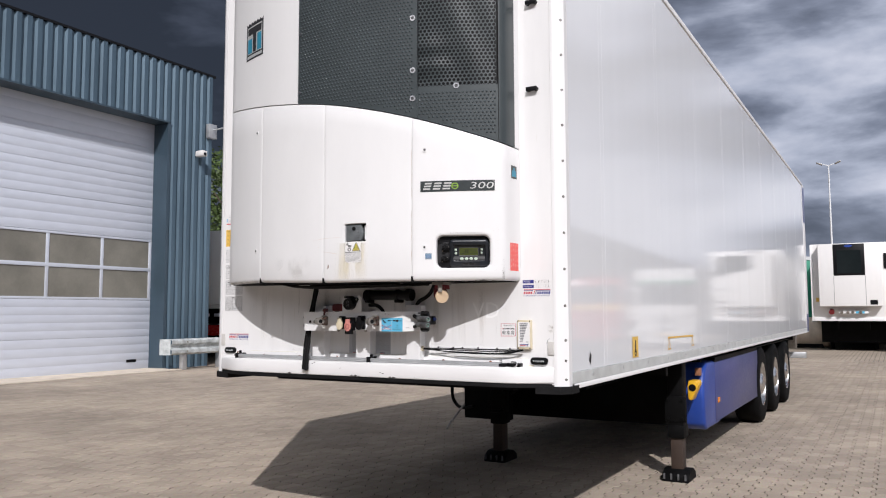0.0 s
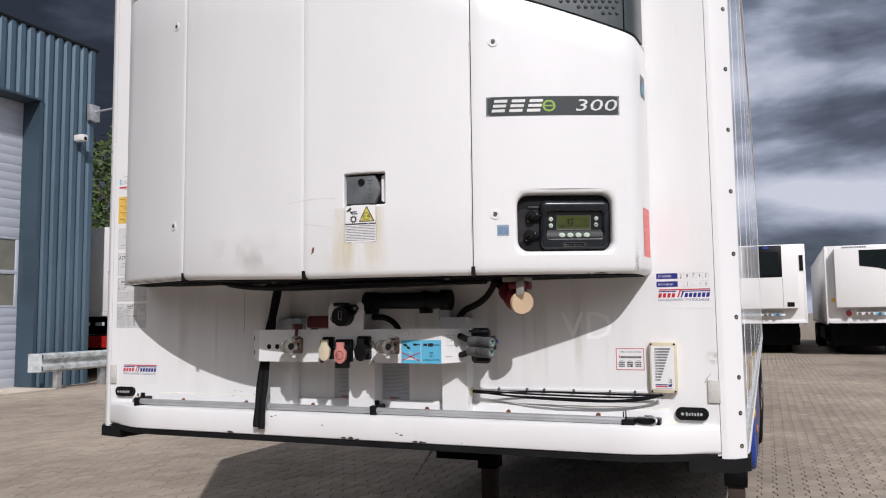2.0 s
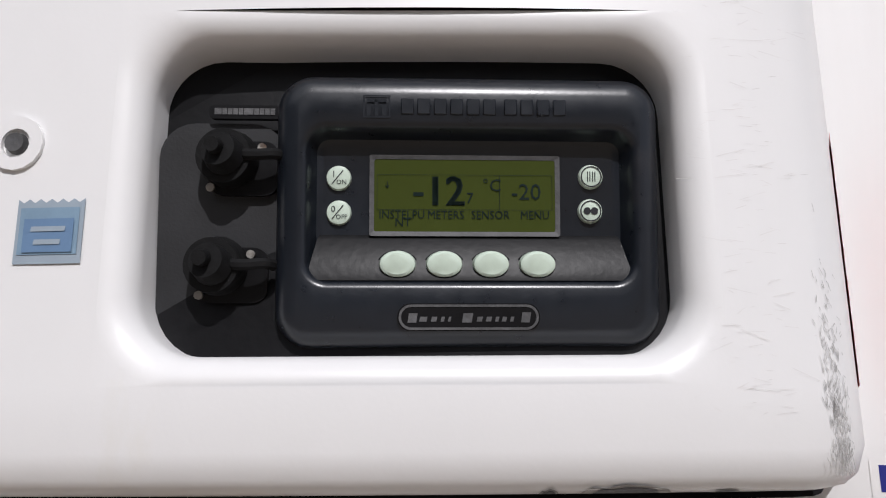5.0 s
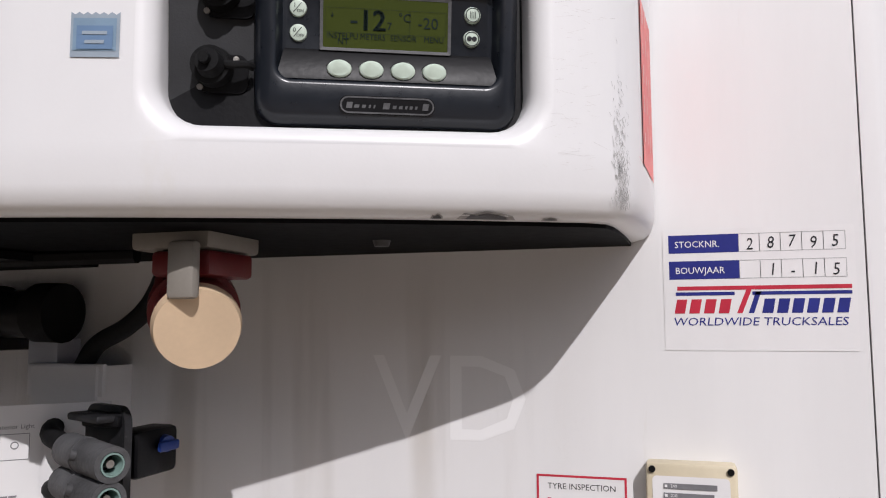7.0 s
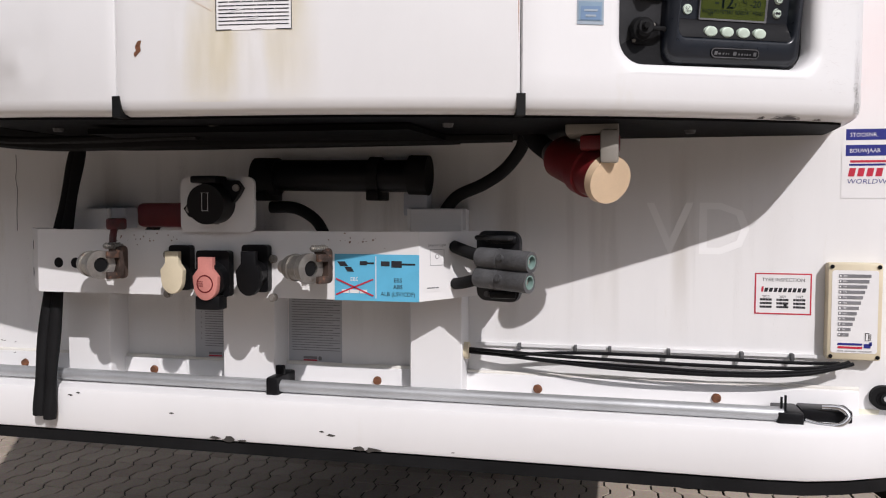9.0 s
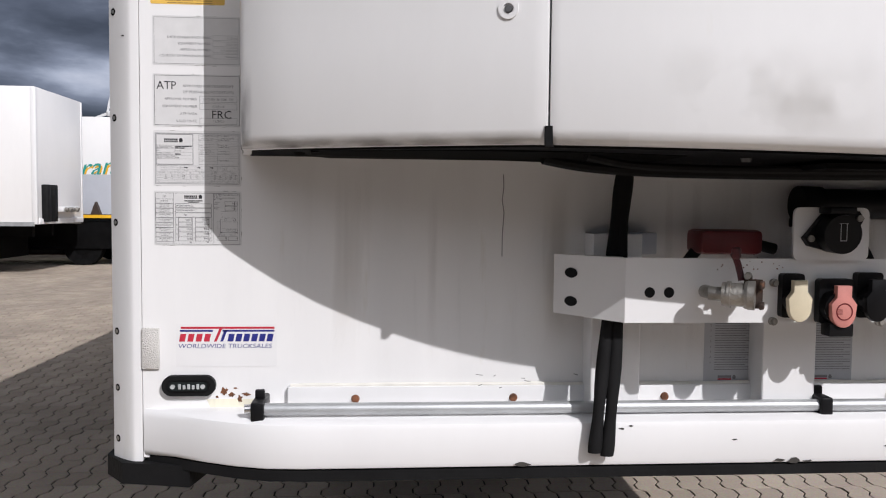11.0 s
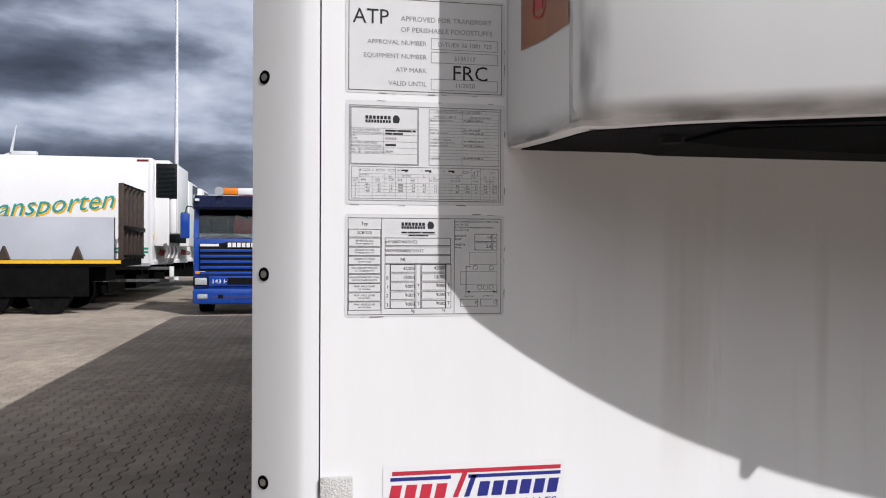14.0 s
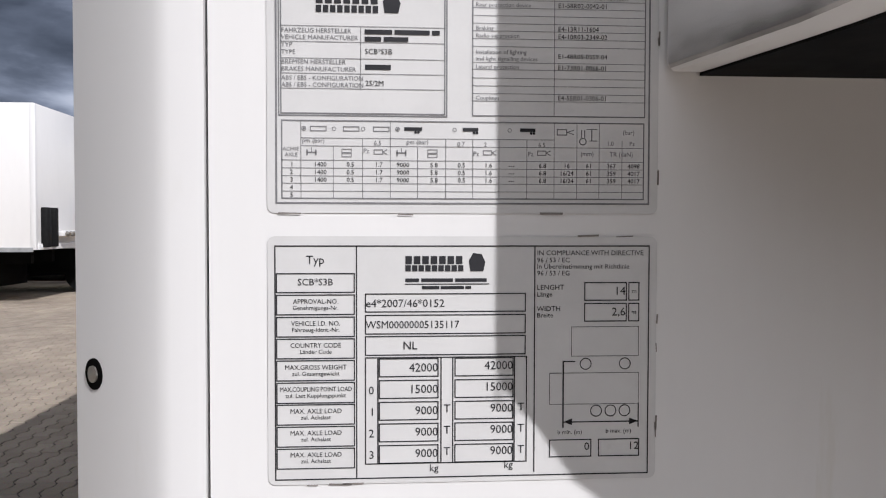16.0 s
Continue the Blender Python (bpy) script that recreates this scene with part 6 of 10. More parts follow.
for z in (2.70, 3.20):
    bm = bmesh.new()
    add_box(bm, 1.10, 1.165, -0.028, -0.012, z - 0.012, z + 0.012, 0.004)
    add_cyl(bm, (1.11, 0.0, z), (1.11, -0.02, z), 0.012, n=14)
    add_cyl(bm, (1.155, 0.0, z), (1.155, -0.02, z), 0.012, n=14)
    part("hose_hook", bm, BLACK, trailer, "black plastic hose hook")

# ---- controller in the opening ----
ctl = thing("control_panel", "black controller with a green display sunk in the cover", "control panel", at=pose(0.8440, -0.2365, 1.7838, 8, 0, 25.2))


def cu(p):
    return (p - 810) * 0.0002585


def cw(p):
    return (396 - p) * 0.0002585


def on_ctl(off):
    return lambda a, b: (a, -off, b)


bm = bmesh.new()
add_box(bm, -0.21, 0.15, 0.020, 0.026, -0.118, 0.095)
part("back_plate", bm, BLACK, ctl)
bm = bmesh.new()
add_prism(bm, rounded(cu(150), cu(425), cw(760), cw(235), 0.02), 0.004, 0.021, "y")
part("connector_plate", bm, SLATE, ctl, "dark grey connector plate")
# housing: convex rim, a sunk window with round corners and a sloping key ledge
def inset_loop(bm, box, r, d, y):
    x0, x1, z0, z1 = box
    return [bm.verts.new((a, y, b)) for a, b in rounded(x0 + d, x1 - d, z0 + d, z1 - d, max(r - d, 0.002), 9)]


OUTER, WINDOW = (cu(409), cu(1230), cw(722), cw(140)), (cu(476), cu(1166), cw(584), cw(258))
bm = bmesh.new()
loops = [inset_loop(bm, OUTER, 0.0205, 0.0, 0.02), inset_loop(bm, OUTER, 0.0205, 0.0, -0.003)]
for q in (0.15, 0.35, 0.55, 0.75, 1.0):
    loops.append(inset_loop(bm, OUTER, 0.0205, 0.0125 * (1 - math.cos(q * math.pi / 2)), -0.003 - 0.0150 * math.sin(q * math.pi / 2)))
for d, y in ((-0.0035, -0.0183), (-0.0012, -0.0174), (0.0006, -0.0150), (0.0022, -0.0095), (0.0045, -0.0045), (0.0075, -0.0035)):
    loops.append(inset_loop(bm, WINDOW, 0.012, d, y))
for a, b in zip(loops, loops[1:]):
    for i in range(len(a)):
        bm.faces.new((a[i], a[(i + 1) % len(a)], b[(i + 1) % len(a)], b[i]))
bm.faces.new(loops[-1])
bmesh.ops.recalc_face_normals(bm, faces=bm.faces)
part("housing", bm, SATIN, ctl, "black plastic housing, worn at the rim")
bm = bmesh.new()
ledge = [(cu(500), cw(481), -0.0036), (cu(1142), cw(481), -0.0036), (cu(1146), cw(492), -0.0062), (cu(1162), cw(566), -0.0150), (cu(1164), cw(580), -0.0158), (cu(478), cw(580), -0.0158), (cu(480), cw(566), -0.0150), (cu(496), cw(492), -0.0062)]
a = [bm.verts.new((p[0], p[2], p[1])) for p in ledge]
b = [bm.verts.new((p[0], -0.001, p[1])) for p in ledge]
for q in ((0, 1, 2, 7), (7, 2, 3, 6), (6, 3, 4, 5)):
    bm.faces.new([a[k] for k in q])
for i in range(8):
    bm.faces.new((a[i], a[(i + 1) % 8], b[(i + 1) % 8], b[i]))
bmesh.ops.recalc_face_normals(bm, faces=bm.faces)
part("key_ledge", bm, BLACK, ctl, "sloping key ledge")
bm = bmesh.new()
o, i_ = rounded(cu(606), cu(1016), cw(484), cw(309), 0.001, 2), rounded(cu(616), cu(1006), cw(474), cw(318), 0.001, 2)
lo_, li_, lk_ = [bm.verts.new((p[0], -0.0065, p[1])) for p in o], [bm.verts.new((p[0], -0.0055, p[1])) for p in i_], [bm.verts.new((p[0], -0.003, p[1])) for p in o]
for x, y in ((lk_, lo_), (lo_, li_)):
    for i in range(len(o)):
        bm.faces.new((x[i], x[(i + 1) % len(o)], y[(i + 1) % len(o)], y[i]))
bmesh.ops.recalc_face_normals(bm, faces=bm.faces)
part("display_frame", bm, DULL, ctl, "thin grey display frame")
lcd = sheet("display", on_ctl(0.0052), cu(614), cu(1008), cw(476), cw(316), LCD, ctl, "dark green liquid crystal display", 0.0008)
pr = Print()
pr.quad(cu(700), cu(722), cw(397), cw(389)).text("12", cu(724), cw(417), 0.0235, "l", 0.94)
pr.lay("large_figure", on_ctl(0.0056), LCDINK, lcd)
pr = Print()
for d in (1.5, 3, 4.5, 6):
    pr.text("12", cu(722 + d), cw(417), 0.0235, "l", 0.94)
pr.lay("large_figure", on_ctl(0.00575), LCDINK, lcd)
pr = Print()
pr.text(".7", cu(806), cw(412), 0.0085).text("\u00b0C", cu(848), cw(386), 0.0098).text("-20", cu(910), cw(404), 0.0130)
pr.text("INSTELPU", cu(626), cw(446), 0.0066, "l", 0.9).text("NT", cu(660), cw(463), 0.0066).text("METERS", cu(730), cw(446), 0.0066, "l", 0.9).text("SENSOR", cu(824), cw(446), 0.0066, "l", 0.9).text("MENU", cu(930), cw(446), 0.0066, "l", 0.9)
pr.outline(cu(622), cu(1000), cw(427), cw(351), 0.0002).quad(cu(885), cu(886), cw(427), cw(351)).line(cu(644), cw(380), cu(644), cw(366), 0.0005).line(cu(640), cw(374), cu(644), cw(380), 0.0004).line(cu(648), cw(374), cu(644), cw(380), 0.0004)
pr.lay("display_text", on_ctl(0.0057), LCDINK, lcd)


def disc_key(px, py, r, y0, y1, squash=1.0):
    bm = bmesh.new()
    n = 24
    prev = None
    for rr, yy in ((r, y0), (r, (y0 + y1) / 2), (r * 0.92, y1 * 0.9 + y0 * 0.1), (r * 0.75, y1)):
        ring = [bm.verts.new((cu(px) + rr * math.cos(a), yy, cw(py) + rr * squash * math.sin(a))) for a in (2 * math.pi * i / n for i in range(n))]
        if prev:
            for i in range(n):
                bm.faces.new((prev[i], prev[(i + 1) % n], ring[(i + 1) % n], ring[i]))
        prev = ring
    bm.faces.new(prev)
    bmesh.ops.recalc_face_normals(bm, faces=bm.faces)
    return part("button", bm, BUTTON, ctl, "pale mint push button")


for px, py, marks in ((540, 359, "1/ON"), (541, 434, "0/OFF"), (1085, 353, ""), (1083, 428, "")):
    k = disc_key(px, py, 0.0070, -0.002, -0.0062)
    pr = Print()
    if marks:
        pr.text(marks[0], cu(px - 12), cw(py - 1), 0.0050, "c").line(cu(px - 14), cw(py + 14), cu(px + 10), cw(py - 16), 0.0005).text(marks[2:], cu(px + 6), cw(py + 14), 0.0036, "c")
    else:
        pr.disc(cu(px), cw(py), 0.0060, 20, 0.0053)
        if py < 400:
            for d in (-8, -3, 3, 8):
                pr.line(cu(px + d), cw(py + 11), cu(px + d), cw(py - 11), 0.0005)
        else:
            pr.disc(cu(px - 8), cw(py), 0.0021, 12).disc(cu(px + 8), cw(py), 0.0021, 12)
    pr.lay("key_print", on_ctl(0.0066), INK, k)
for px in (667, 765, 863, 961):
    bm = bmesh.new()
    add_ring(bm, (cu(px), -0.004, cw(550)), (cu(px), -0.0115, cw(550)), 0.0116, 0.0106, 24)
    for q in bm.verts:
        q.co.z = cw(550) + (q.co.z - cw(550)) * 0.76
    part("button_collar", bm, BLACK, ctl)
    disc_key(px, 546, 0.0102, -0.006, -0.0175, 0.74)
# raised name on the brow and the badge below: plain shapes
pr = Print()
pr.outline(cu(594), cu(651), cw(240), cw(192), 0.0008).quad(cu(602), cu(643), cw(207), cw(200)).quad(cu(618), cu(626), cw(236), cw(200)).quad(cu(602), cu(610), cw(236), cw(212)).quad(cu(634), cu(643), cw(236), cw(212))
x = 673
for i in range(10):
    w = 32
    if i == 6:
        x += 10
    bm = bmesh.new()
    add_prism(bm, [(cu(x), cw(232)), (cu(x + 27), cw(232)), (cu(x + 27), cw(198)), (cu(x), cw(198))], -0.0192, -0.0180, "y")
    bmesh.ops.bevel(bm, geom=list(bm.edges), offset=0.0005, segments=1, profile=0.5, affect="EDGES")
    part("raised_letter", bm, SATIN, ctl)
    x += 34.6
pr.lay("raised_emblem", on_ctl(0.0189), SATIN, ctl)
bm = bmesh.new()
add_prism(bm, rounded(cu(667), cu(962), cw(684), cw(628), 0.0070, 6), -0.0195, -0.0165, "y")
bd = part("badge", bm, BLACK, ctl, "small rounded badge with silver rim")
pr = Print()
a, b = rounded(cu(670), cu(959), cw(682), cw(630), 0.0066, 6), rounded(cu(675), cu(954), cw(677), cw(635), 0.0054, 6)
n = len(a)
pr.v = a + b
pr.f = [(i, (i + 1) % n, n + (i + 1) % n, n + i) for i in range(n)]
for x, w in ((712, 20), (736, 16), (756, 12), (771, 10), (830, 16), (849, 16), (868, 12), (882, 14), (899, 12)):
    pr.quad(cu(x), cu(x + w - 5), cw(665), cw(655), 0.0006)
pr.quad(cu(688), cu(706), cw(667), cw(648), 0.0008).quad(cu(800), cu(820), cw(667), cw(648), 0.0008).quad(cu(922), cu(940), cw(667), cw(646), 0.0008)
pr.lay("badge_rim", on_ctl(0.0199), DULL, bd)
bm = bmesh.new()
add_prism(bm, rounded(cu(258), cu(414), cw(228), cw(198), 0.003, 4), -0.0005, 0.004, "y")
nb = part("name_strip", bm, BLACK, ctl)
Print().bars(cu(270), cu(400), cw(219), 0.0036, [3, 2, 2, 2, 2, 4, 2, 2, 2, 2], 0.3).lay("name_print", on_ctl(0.0009), DULL, nb)
for px, py in ((305, 318), (285, 548)):
    bm = bmesh.new()
    add_prism(bm, rounded(cu(px - 45), cu(px + 105), cw(py + 78), cw(py - 40), 0.008, 5), -0.001, 0.004, "y")
    con = part("connector", bm, BLACK, ctl, "capped black service connector")
    bm = bmesh.new()
    add_cyl(bm, (cu(px), -0.001, cw(py)), (cu(px) - 0.001, -0.014, cw(py)), 0.0165, 0.0150, 24)
    add_cyl(bm, (cu(px), -0.013, cw(py)), (cu(px) - 0.002, -0.022, cw(py - 8)), 0.0115, 0.0095, 20)
    add_cyl(bm, (cu(px - 12), -0.021, cw(py - 12)), (cu(px - 14), -0.029, cw(py - 12)), 0.0048, 0.004, 14)
    part("cap", bm, RUBBER, con)
    bm = bmesh.new()
    add_tube(bm, [(cu(px + 15), -0.012, cw(py - 5)), (cu(px + 60), -0.016, cw(py)), (cu(px + 105), -0.014, cw(py - 3)), (cu(px + 122), -0.008, cw(py))], 0.0032, 8, 4)
    part("cap_strap", bm, RUBBER, con)
    for a, b in ((70, -25), (-38, 62)):
        part("connector_screw", add_cyl(bmesh.new(), (cu(px + a), -0.001, cw(py + b)), (cu(px + a), -0.004, cw(py + b)), 0.0024, n=10), STEEL, con)


# ---- coupling bracket below the unit ----
brk = thing("coupling_bracket", "white steel bracket with air couplings and sockets on the trailer front", "bracket", at=pose(0, 0, 0))
for x0, x1, ztop in ((-0.381, -0.285, 1.497), (-0.041, 0.066, 1.44), (0.328, 0.424, 1.495)):
    bm = bmesh.new()
    add_prism(bm, [(x0, 0.0), (x0, -0.058), (x0 + 0.002, -0.06), (x1 - 0.002, -0.06), (x1, -0.058), (x1, 0.0), (x1 - 0.005, 0.0), (x1 - 0.005, -0.055), (x0 + 0.005, -0.055), (x0 + 0.005, 0.0)], 1.155, ztop, "z")
    part("upright", bm, WHITE, brk, "white folded steel upright")
    box_part("arm", (max(x0 + 0.02, -0.333), min(x1 - 0.02, 0.367), -0.1662, -0.0605, 1.385, 1.42), WHITE, brk)
bm = bmesh.new()
path = [(-0.455, -0.092), (-0.352, -0.2), (0.374, -0.2), (0.462, -0.108)]
lo, hi, lob, hib = [], [], [], []
for i, (x, y) in enumerate(path):
    lo.append(bm.verts.new((x, y, 1.346 + (0.004 if i in (0, 3) else 0)))), hi.append(bm.verts.new((x, y, 1.461)))
    lob.append(bm.verts.new((x, y + 0.005, 1.346 + (0.004 if i in (0, 3) else 0)))), hib.append(bm.verts.new((x, y + 0.005, 1.461)))
for i in range(3):
    for q in ((lo[i], lo[i + 1], hi[i + 1], hi[i]), (lob[i + 1], lob[i], hib[i], hib[i + 1]), (hi[i], hi[i + 1], hib[i + 1], hib[i]), (lob[i], lob[i + 1], lo[i + 1], lo[i])):
        bm.faces.new(q)
bm.faces.new((lo[0], hi[0], hib[0], lob[0])), bm.faces.new((lo[3], lob[3], hib[3], hi[3]))
part("face_plate", bm, WHITE, brk, "white folded face plate, chipped along the top", smooth=False)
fp = on_front(0.2012)
for x in (-0.308, -0.273):
    Print().disc(x, 1.4, 0.0095, 18).lay("bolt_hole", on_front(0.2006), BLACK, brk)
wingl = lambda a, b: (-0.352 - 0.690 * a - 0.0007, -0.2 + 0.724 * a - 0.0007, b)
for z in (1.375, 1.428):
    Print().poly([(0.112 + 0.014 * math.cos(t), z + 0.0095 * math.sin(t)) for t in (2 * math.pi * i / 16 for i in range(16))]).lay("slot", wingl, BLACK, brk)
bm = bmesh.new()
add_prism(bm, [(-0.450, -0.088), (-0.352, -0.194), (-0.345, -0.160), (-0.425, -0.078)], 1.4555, 1.4605, "z")
part("wing_flange", bm, WHITE, brk, "folded top flange of the bracket")
rng = random.Random(3)
sp = Print()
for i in range(34):
    cx = -0.13 if i < 20 else 0.26
    sp.disc(cx + rng.gauss(0, 0.03), 1.448 + rng.gauss(0, 0.006), rng.uniform(0.0005, 0.0016), 6)
sp.lay("rust_speckle", fp, RUST, brk)
# blue coupling sticker
eb = sheet("coupling_sticker", on_front(0.2008), 0.2275, 0.3745, 1.3455, 1.4235, CYANINK, brk, "blue sticker with coupling pictures", 0.001)
pr = Print()
pr.text("EBS", 0.338, 1.3775, 0.0098, "c").text("ABS", 0.338, 1.3665, 0.0098, "c").text("ALB (LSV/CDF)", 0.338, 1.3545, 0.0098, "c", 0.95)
pr.quad(0.238, 0.252, 1.403, 1.411, -0.006).quad(0.25, 0.262, 1.394, 1.402, -0.005).quad(0.272, 0.285, 1.405, 1.412).quad(0.285, 0.297, 1.407, 1.410).quad(0.309, 0.324, 1.404, 1.412).quad(0.327, 0.345, 1.402, 1.413).quad(0.345, 0.368, 1.406, 1.409)
pr.lay("printing", on_front(0.2014), INK, eb)
Print().quad(0.2995, 0.301, 1.35, 1.42).text("EBS", 0.262, 1.3785, 0.009, "c").bars(0.24, 0.285, 1.358, 0.006, [3, 4, 3]).lay("white_print", on_front(0.2014), PAPER, eb)
Print().line(0.23, 1.355, 0.296, 1.382, 0.0026).line(0.23, 1.382, 0.296, 1.354, 0.0026).lay("red_cross", on_front(0.202), REDINK, eb)
wingr = lambda a, b: (0.374 + 0.691 * a, -0.2 + 0.723 * a - 0.0012, b)
il = Print()
il.quad(0.012, 0.06, 1.362, 1.446)
il = il.lay("light_sticker", wingr, WHITE, brk, "small white interior light sticker")
Print().text("Interior Light", 0.036, 1.437, 0.0066, "c").outline(0.022, 0.05, 1.405, 1.432, 0.0006).disc(0.036, 1.42, 0.004, 12, 0.003).bars(0.016, 0.04, 1.367, 0.002, [2, 2, 2]).lay("printing", lambda a, b: (0.374 + 0.691 * a, -0.2 + 0.723 * a - 0.002, b), GREYINK, il)


def air_coupling(x, z, lever, label):
    """A palm coupling on a stub pipe, its mouth turned well to the side."""
    m = pose(x - 0.013, -0.255, z, 0, 0, 60)

    def add(name, bm, material, parent, text=""):
        bm.transform(m)
        return part(name, bm, material, parent, text)

    bm = bmesh.new()
    add_cyl(bm, (0, -0.010, 0), (0, 0.014, 0), 0.0125, 0.0115, 18)
    add_cyl(bm, (0, 0.004, 0), (0.034, 0.025, 0), 0.0115, n=16)
    base = add("air_coupling", bm, STEEL, brk, label)
    bm = bmesh.new()
    add_cyl(bm, (0, -0.008, 0), (0, -0.046, 0), 0.0205, 0.0195, 24)
    add_cyl(bm, (0, -0.016, 0), (0, -0.022, 0), 0.0225, n=24)
    add_cyl(bm, (0, -0.044, 0), (0, -0.05, 0), 0.0225, 0.0245, 24)
    add("coupling_body", bm, STEEL, base, "worn metal coupling body")
    bm = bmesh.new()
    add_ring(bm, (0, -0.049, 0), (0, -0.060, 0), 0.0245, 0.0125, 26)
    add("palm_ring", bm, STEEL, base, "rust-edged metal ring")
    add("coupling_seal", add_cyl(bmesh.new(), (0, -0.049, 0), (0, -0.056, 0), 0.0122, n=22), RUBBER, base, "black rubber seal")
    bm = bmesh.new()
    add_prism(bm, [(0.021, -0.024), (0.033, -0.018), (0.036, 0.0), (0.033, 0.022), (0.021, 0.026), (0.026, 0.012), (0.026, -0.012)], -0.07, -0.04, "y")
    add_box(bm, 0.004, 0.026, -0.074, -0.066, 0.011, 0.023, 0.002)
    add_box(bm, 0.004, 0.026, -0.074, -0.066, -0.024, -0.012, 0.002)
    add("coupling_claw", bm, RUSTSTEEL, base, "rusty steel claw")
    bm = bmesh.new()
    add_prism(bm, rounded(0.03, 0.050, -0.026, 0.031, 0.008, 4), -0.052, -0.042, "y")
    add("coupling_cover", bm, RUSTSTEEL, base)
    if lever:
        bm = bmesh.new()
        add_tube(bm, [(0.030, -0.036, 0.022), (0.036, -0.028, 0.052), (0.046, -0.02, 0.066)], 0.006, 8, 4)
        add_box(bm, 0.026, 0.060, -0.032, -0.018, 0.058, 0.078, 0.004)
        add("lever", bm, LEVERRED, base, "dark red lever")
    bm = bmesh.new()
    for k in range(6):
        add_cyl(bm, (0.014 + k * 0.0045, -0.046, 0.031), (0.0162 + k * 0.0045, -0.046, 0.031), 0.0058, n=12)
    add_cyl(bm, (0.01, -0.046, 0.031), (0.044, -0.046, 0.031), 0.003, n=8)
    add("spring", bm, STEEL, base, "steel coil spring")


air_coupling(-0.196, 1.404, True, "air coupling with a dark red lever")
air_coupling(0.181, 1.404, False, "air coupling with a rusty claw")


def socket(x, z, w, h, lid_mat, label, base_w, mark=False):
    bm = bmesh.new()
    add_prism(bm, rounded(x - base_w, x + base_w, z - h * 0.5, z + h * 0.62, 0.006, 4), -0.216, -0.2, "y")
    add_cyl(bm, (x, -0.214, z - 0.004), (x, -0.232, z - 0.006), base_w, base_w * 0.94, 22)
    base = part("socket", bm, BLACK, brk, label)
    pts = []
    for i in range(21):
        a = radians(200 + 140 * i / 20)
        pts.append((x + w * 0.5 * math.cos(a), z - h * 0.16 + h * 0.40 * math.sin(a)))
    pts += [(x + w * 0.52, z + h * 0.02), (x + w * 0.30, z + h * 0.2), (x + w * 0.30, z + h * 0.48), (x - w * 0.30, z + h * 0.48), (x - w * 0.30, z + h * 0.2), (x - w * 0.52, z + h * 0.02)]
    bm = bmesh.new()
    add_prism(bm, pts, -0.242, -0.231, "y")
    bmesh.ops.bevel(bm, geom=[e for e in bm.edges if all(abs(v.co.y + 0.242) < 1e-4 for v in e.verts)], offset=0.002, segments=2, profile=0.5, affect="EDGES")
    lid = part("lid", bm, lid_mat, base, "hinged " + label)
    if mark:
        Print().disc(x, z - h * 0.16, w * 0.34, 20, w * 0.29).quad(x - w * 0.28, x - w * 0.08, z - h * 0.22, z - h * 0.20).quad(x - w * 0.28, x - w * 0.08, z - h * 0.17, z - h * 0.15).quad(x - w * 0.28, x - w * 0.08, z - h * 0.12, z - h * 0.10).lay("lid_mark", on_front(0.2425), REDPLAS, lid)
    return base


socket(-0.053, 1.392, 0.042, 0.070, CREAM, "socket lid in cream plastic", 0.0205)
socket(0.089, 1.393, 0.044, 0.072, BLACK, "socket lid in black plastic", 0.024)
s3 = socket(0.018, 1.384, 0.045, 0.070, PINK, "socket lid in faded red plastic", 0.031, mark=True)
bm = bmesh.new()
add_box(bm, -0.004, 0.04, -0.236, -0.206, 1.328, 1.352, 0.003)
part("hinge_foot", bm, BLACK, s3)
for x, z in ((-0.083, 1.418), (-0.083, 1.349), (0.117, 1.413), (0.117, 1.347)):
    bm = bmesh.new()
    add_cyl(bm, (x, -0.2, z), (x, -0.208, z), 0.0072, n=14)
    add_cyl(bm, (x, -0.207, z), (x, -0.212, z), 0.0048, n=6)
    part("plate_bolt", bm, STEEL, brk, "worn steel bolt")
# upper socket on its own raised plate
bm = bmesh.new()
add_prism(bm, rounded(-0.0525, 0.0865, 1.4565, 1.551, 0.012, 5), -0.194, -0.188, "y")
upp = part("socket_plate", bm, WHITE, brk, "white rounded socket plate")
bm = bmesh.new()
add_cyl(bm, (0.016, -0.193, 1.507), (0.016, -0.232, 1.504), 0.036, 0.034, 28)
add_prism(bm, [(0.06, 1.545), (0.07, 1.532), (0.062, 1.518), (0.02, 1.47), (-0.03, 1.483), (-0.04, 1.497), (-0.03, 1.508), (0.0, 1.546)], -0.206, -0.193, "y")
add_box(bm, -0.01, 0.038, -0.236, -0.196, 1.54, 1.552, 0.003)
rsock = part("round_socket", bm, BLACK, upp, "round black trailer socket with a flap")
Print().quad(0.010, 0.0112, 1.494, 1.523).quad(0.0208, 0.022, 1.494, 1.523).quad(0.010, 0.022, 1.4928, 1.494).quad(0.008, 0.024, 1.523, 1.5245).lay("flap_handle", on_front(0.2335), PALEINK, rsock)
for x, z in ((0.06, 1.532), (-0.028, 1.496)):
    part("socket_bolt", add_cyl(bmesh.new(), (x, -0.205, z), (x, -0.21, z), 0.006, n=12), STEEL, upp)

# the face plate and all that is bolted to it sit on the three arms
for ob in list(brk.children):
    kind_of = ob.name.split(".")[0]
    if kind_of == "socket_plate":
        ob.matrix_basis = pose(0, 0.012, 0)
    elif ob == s3:
        ob.matrix_basis = pose(0, 0.014, -0.002)
    elif kind_of not in ("upright", "arm"):
        ob.matrix_basis = pose(0, 0.028, -0.002)

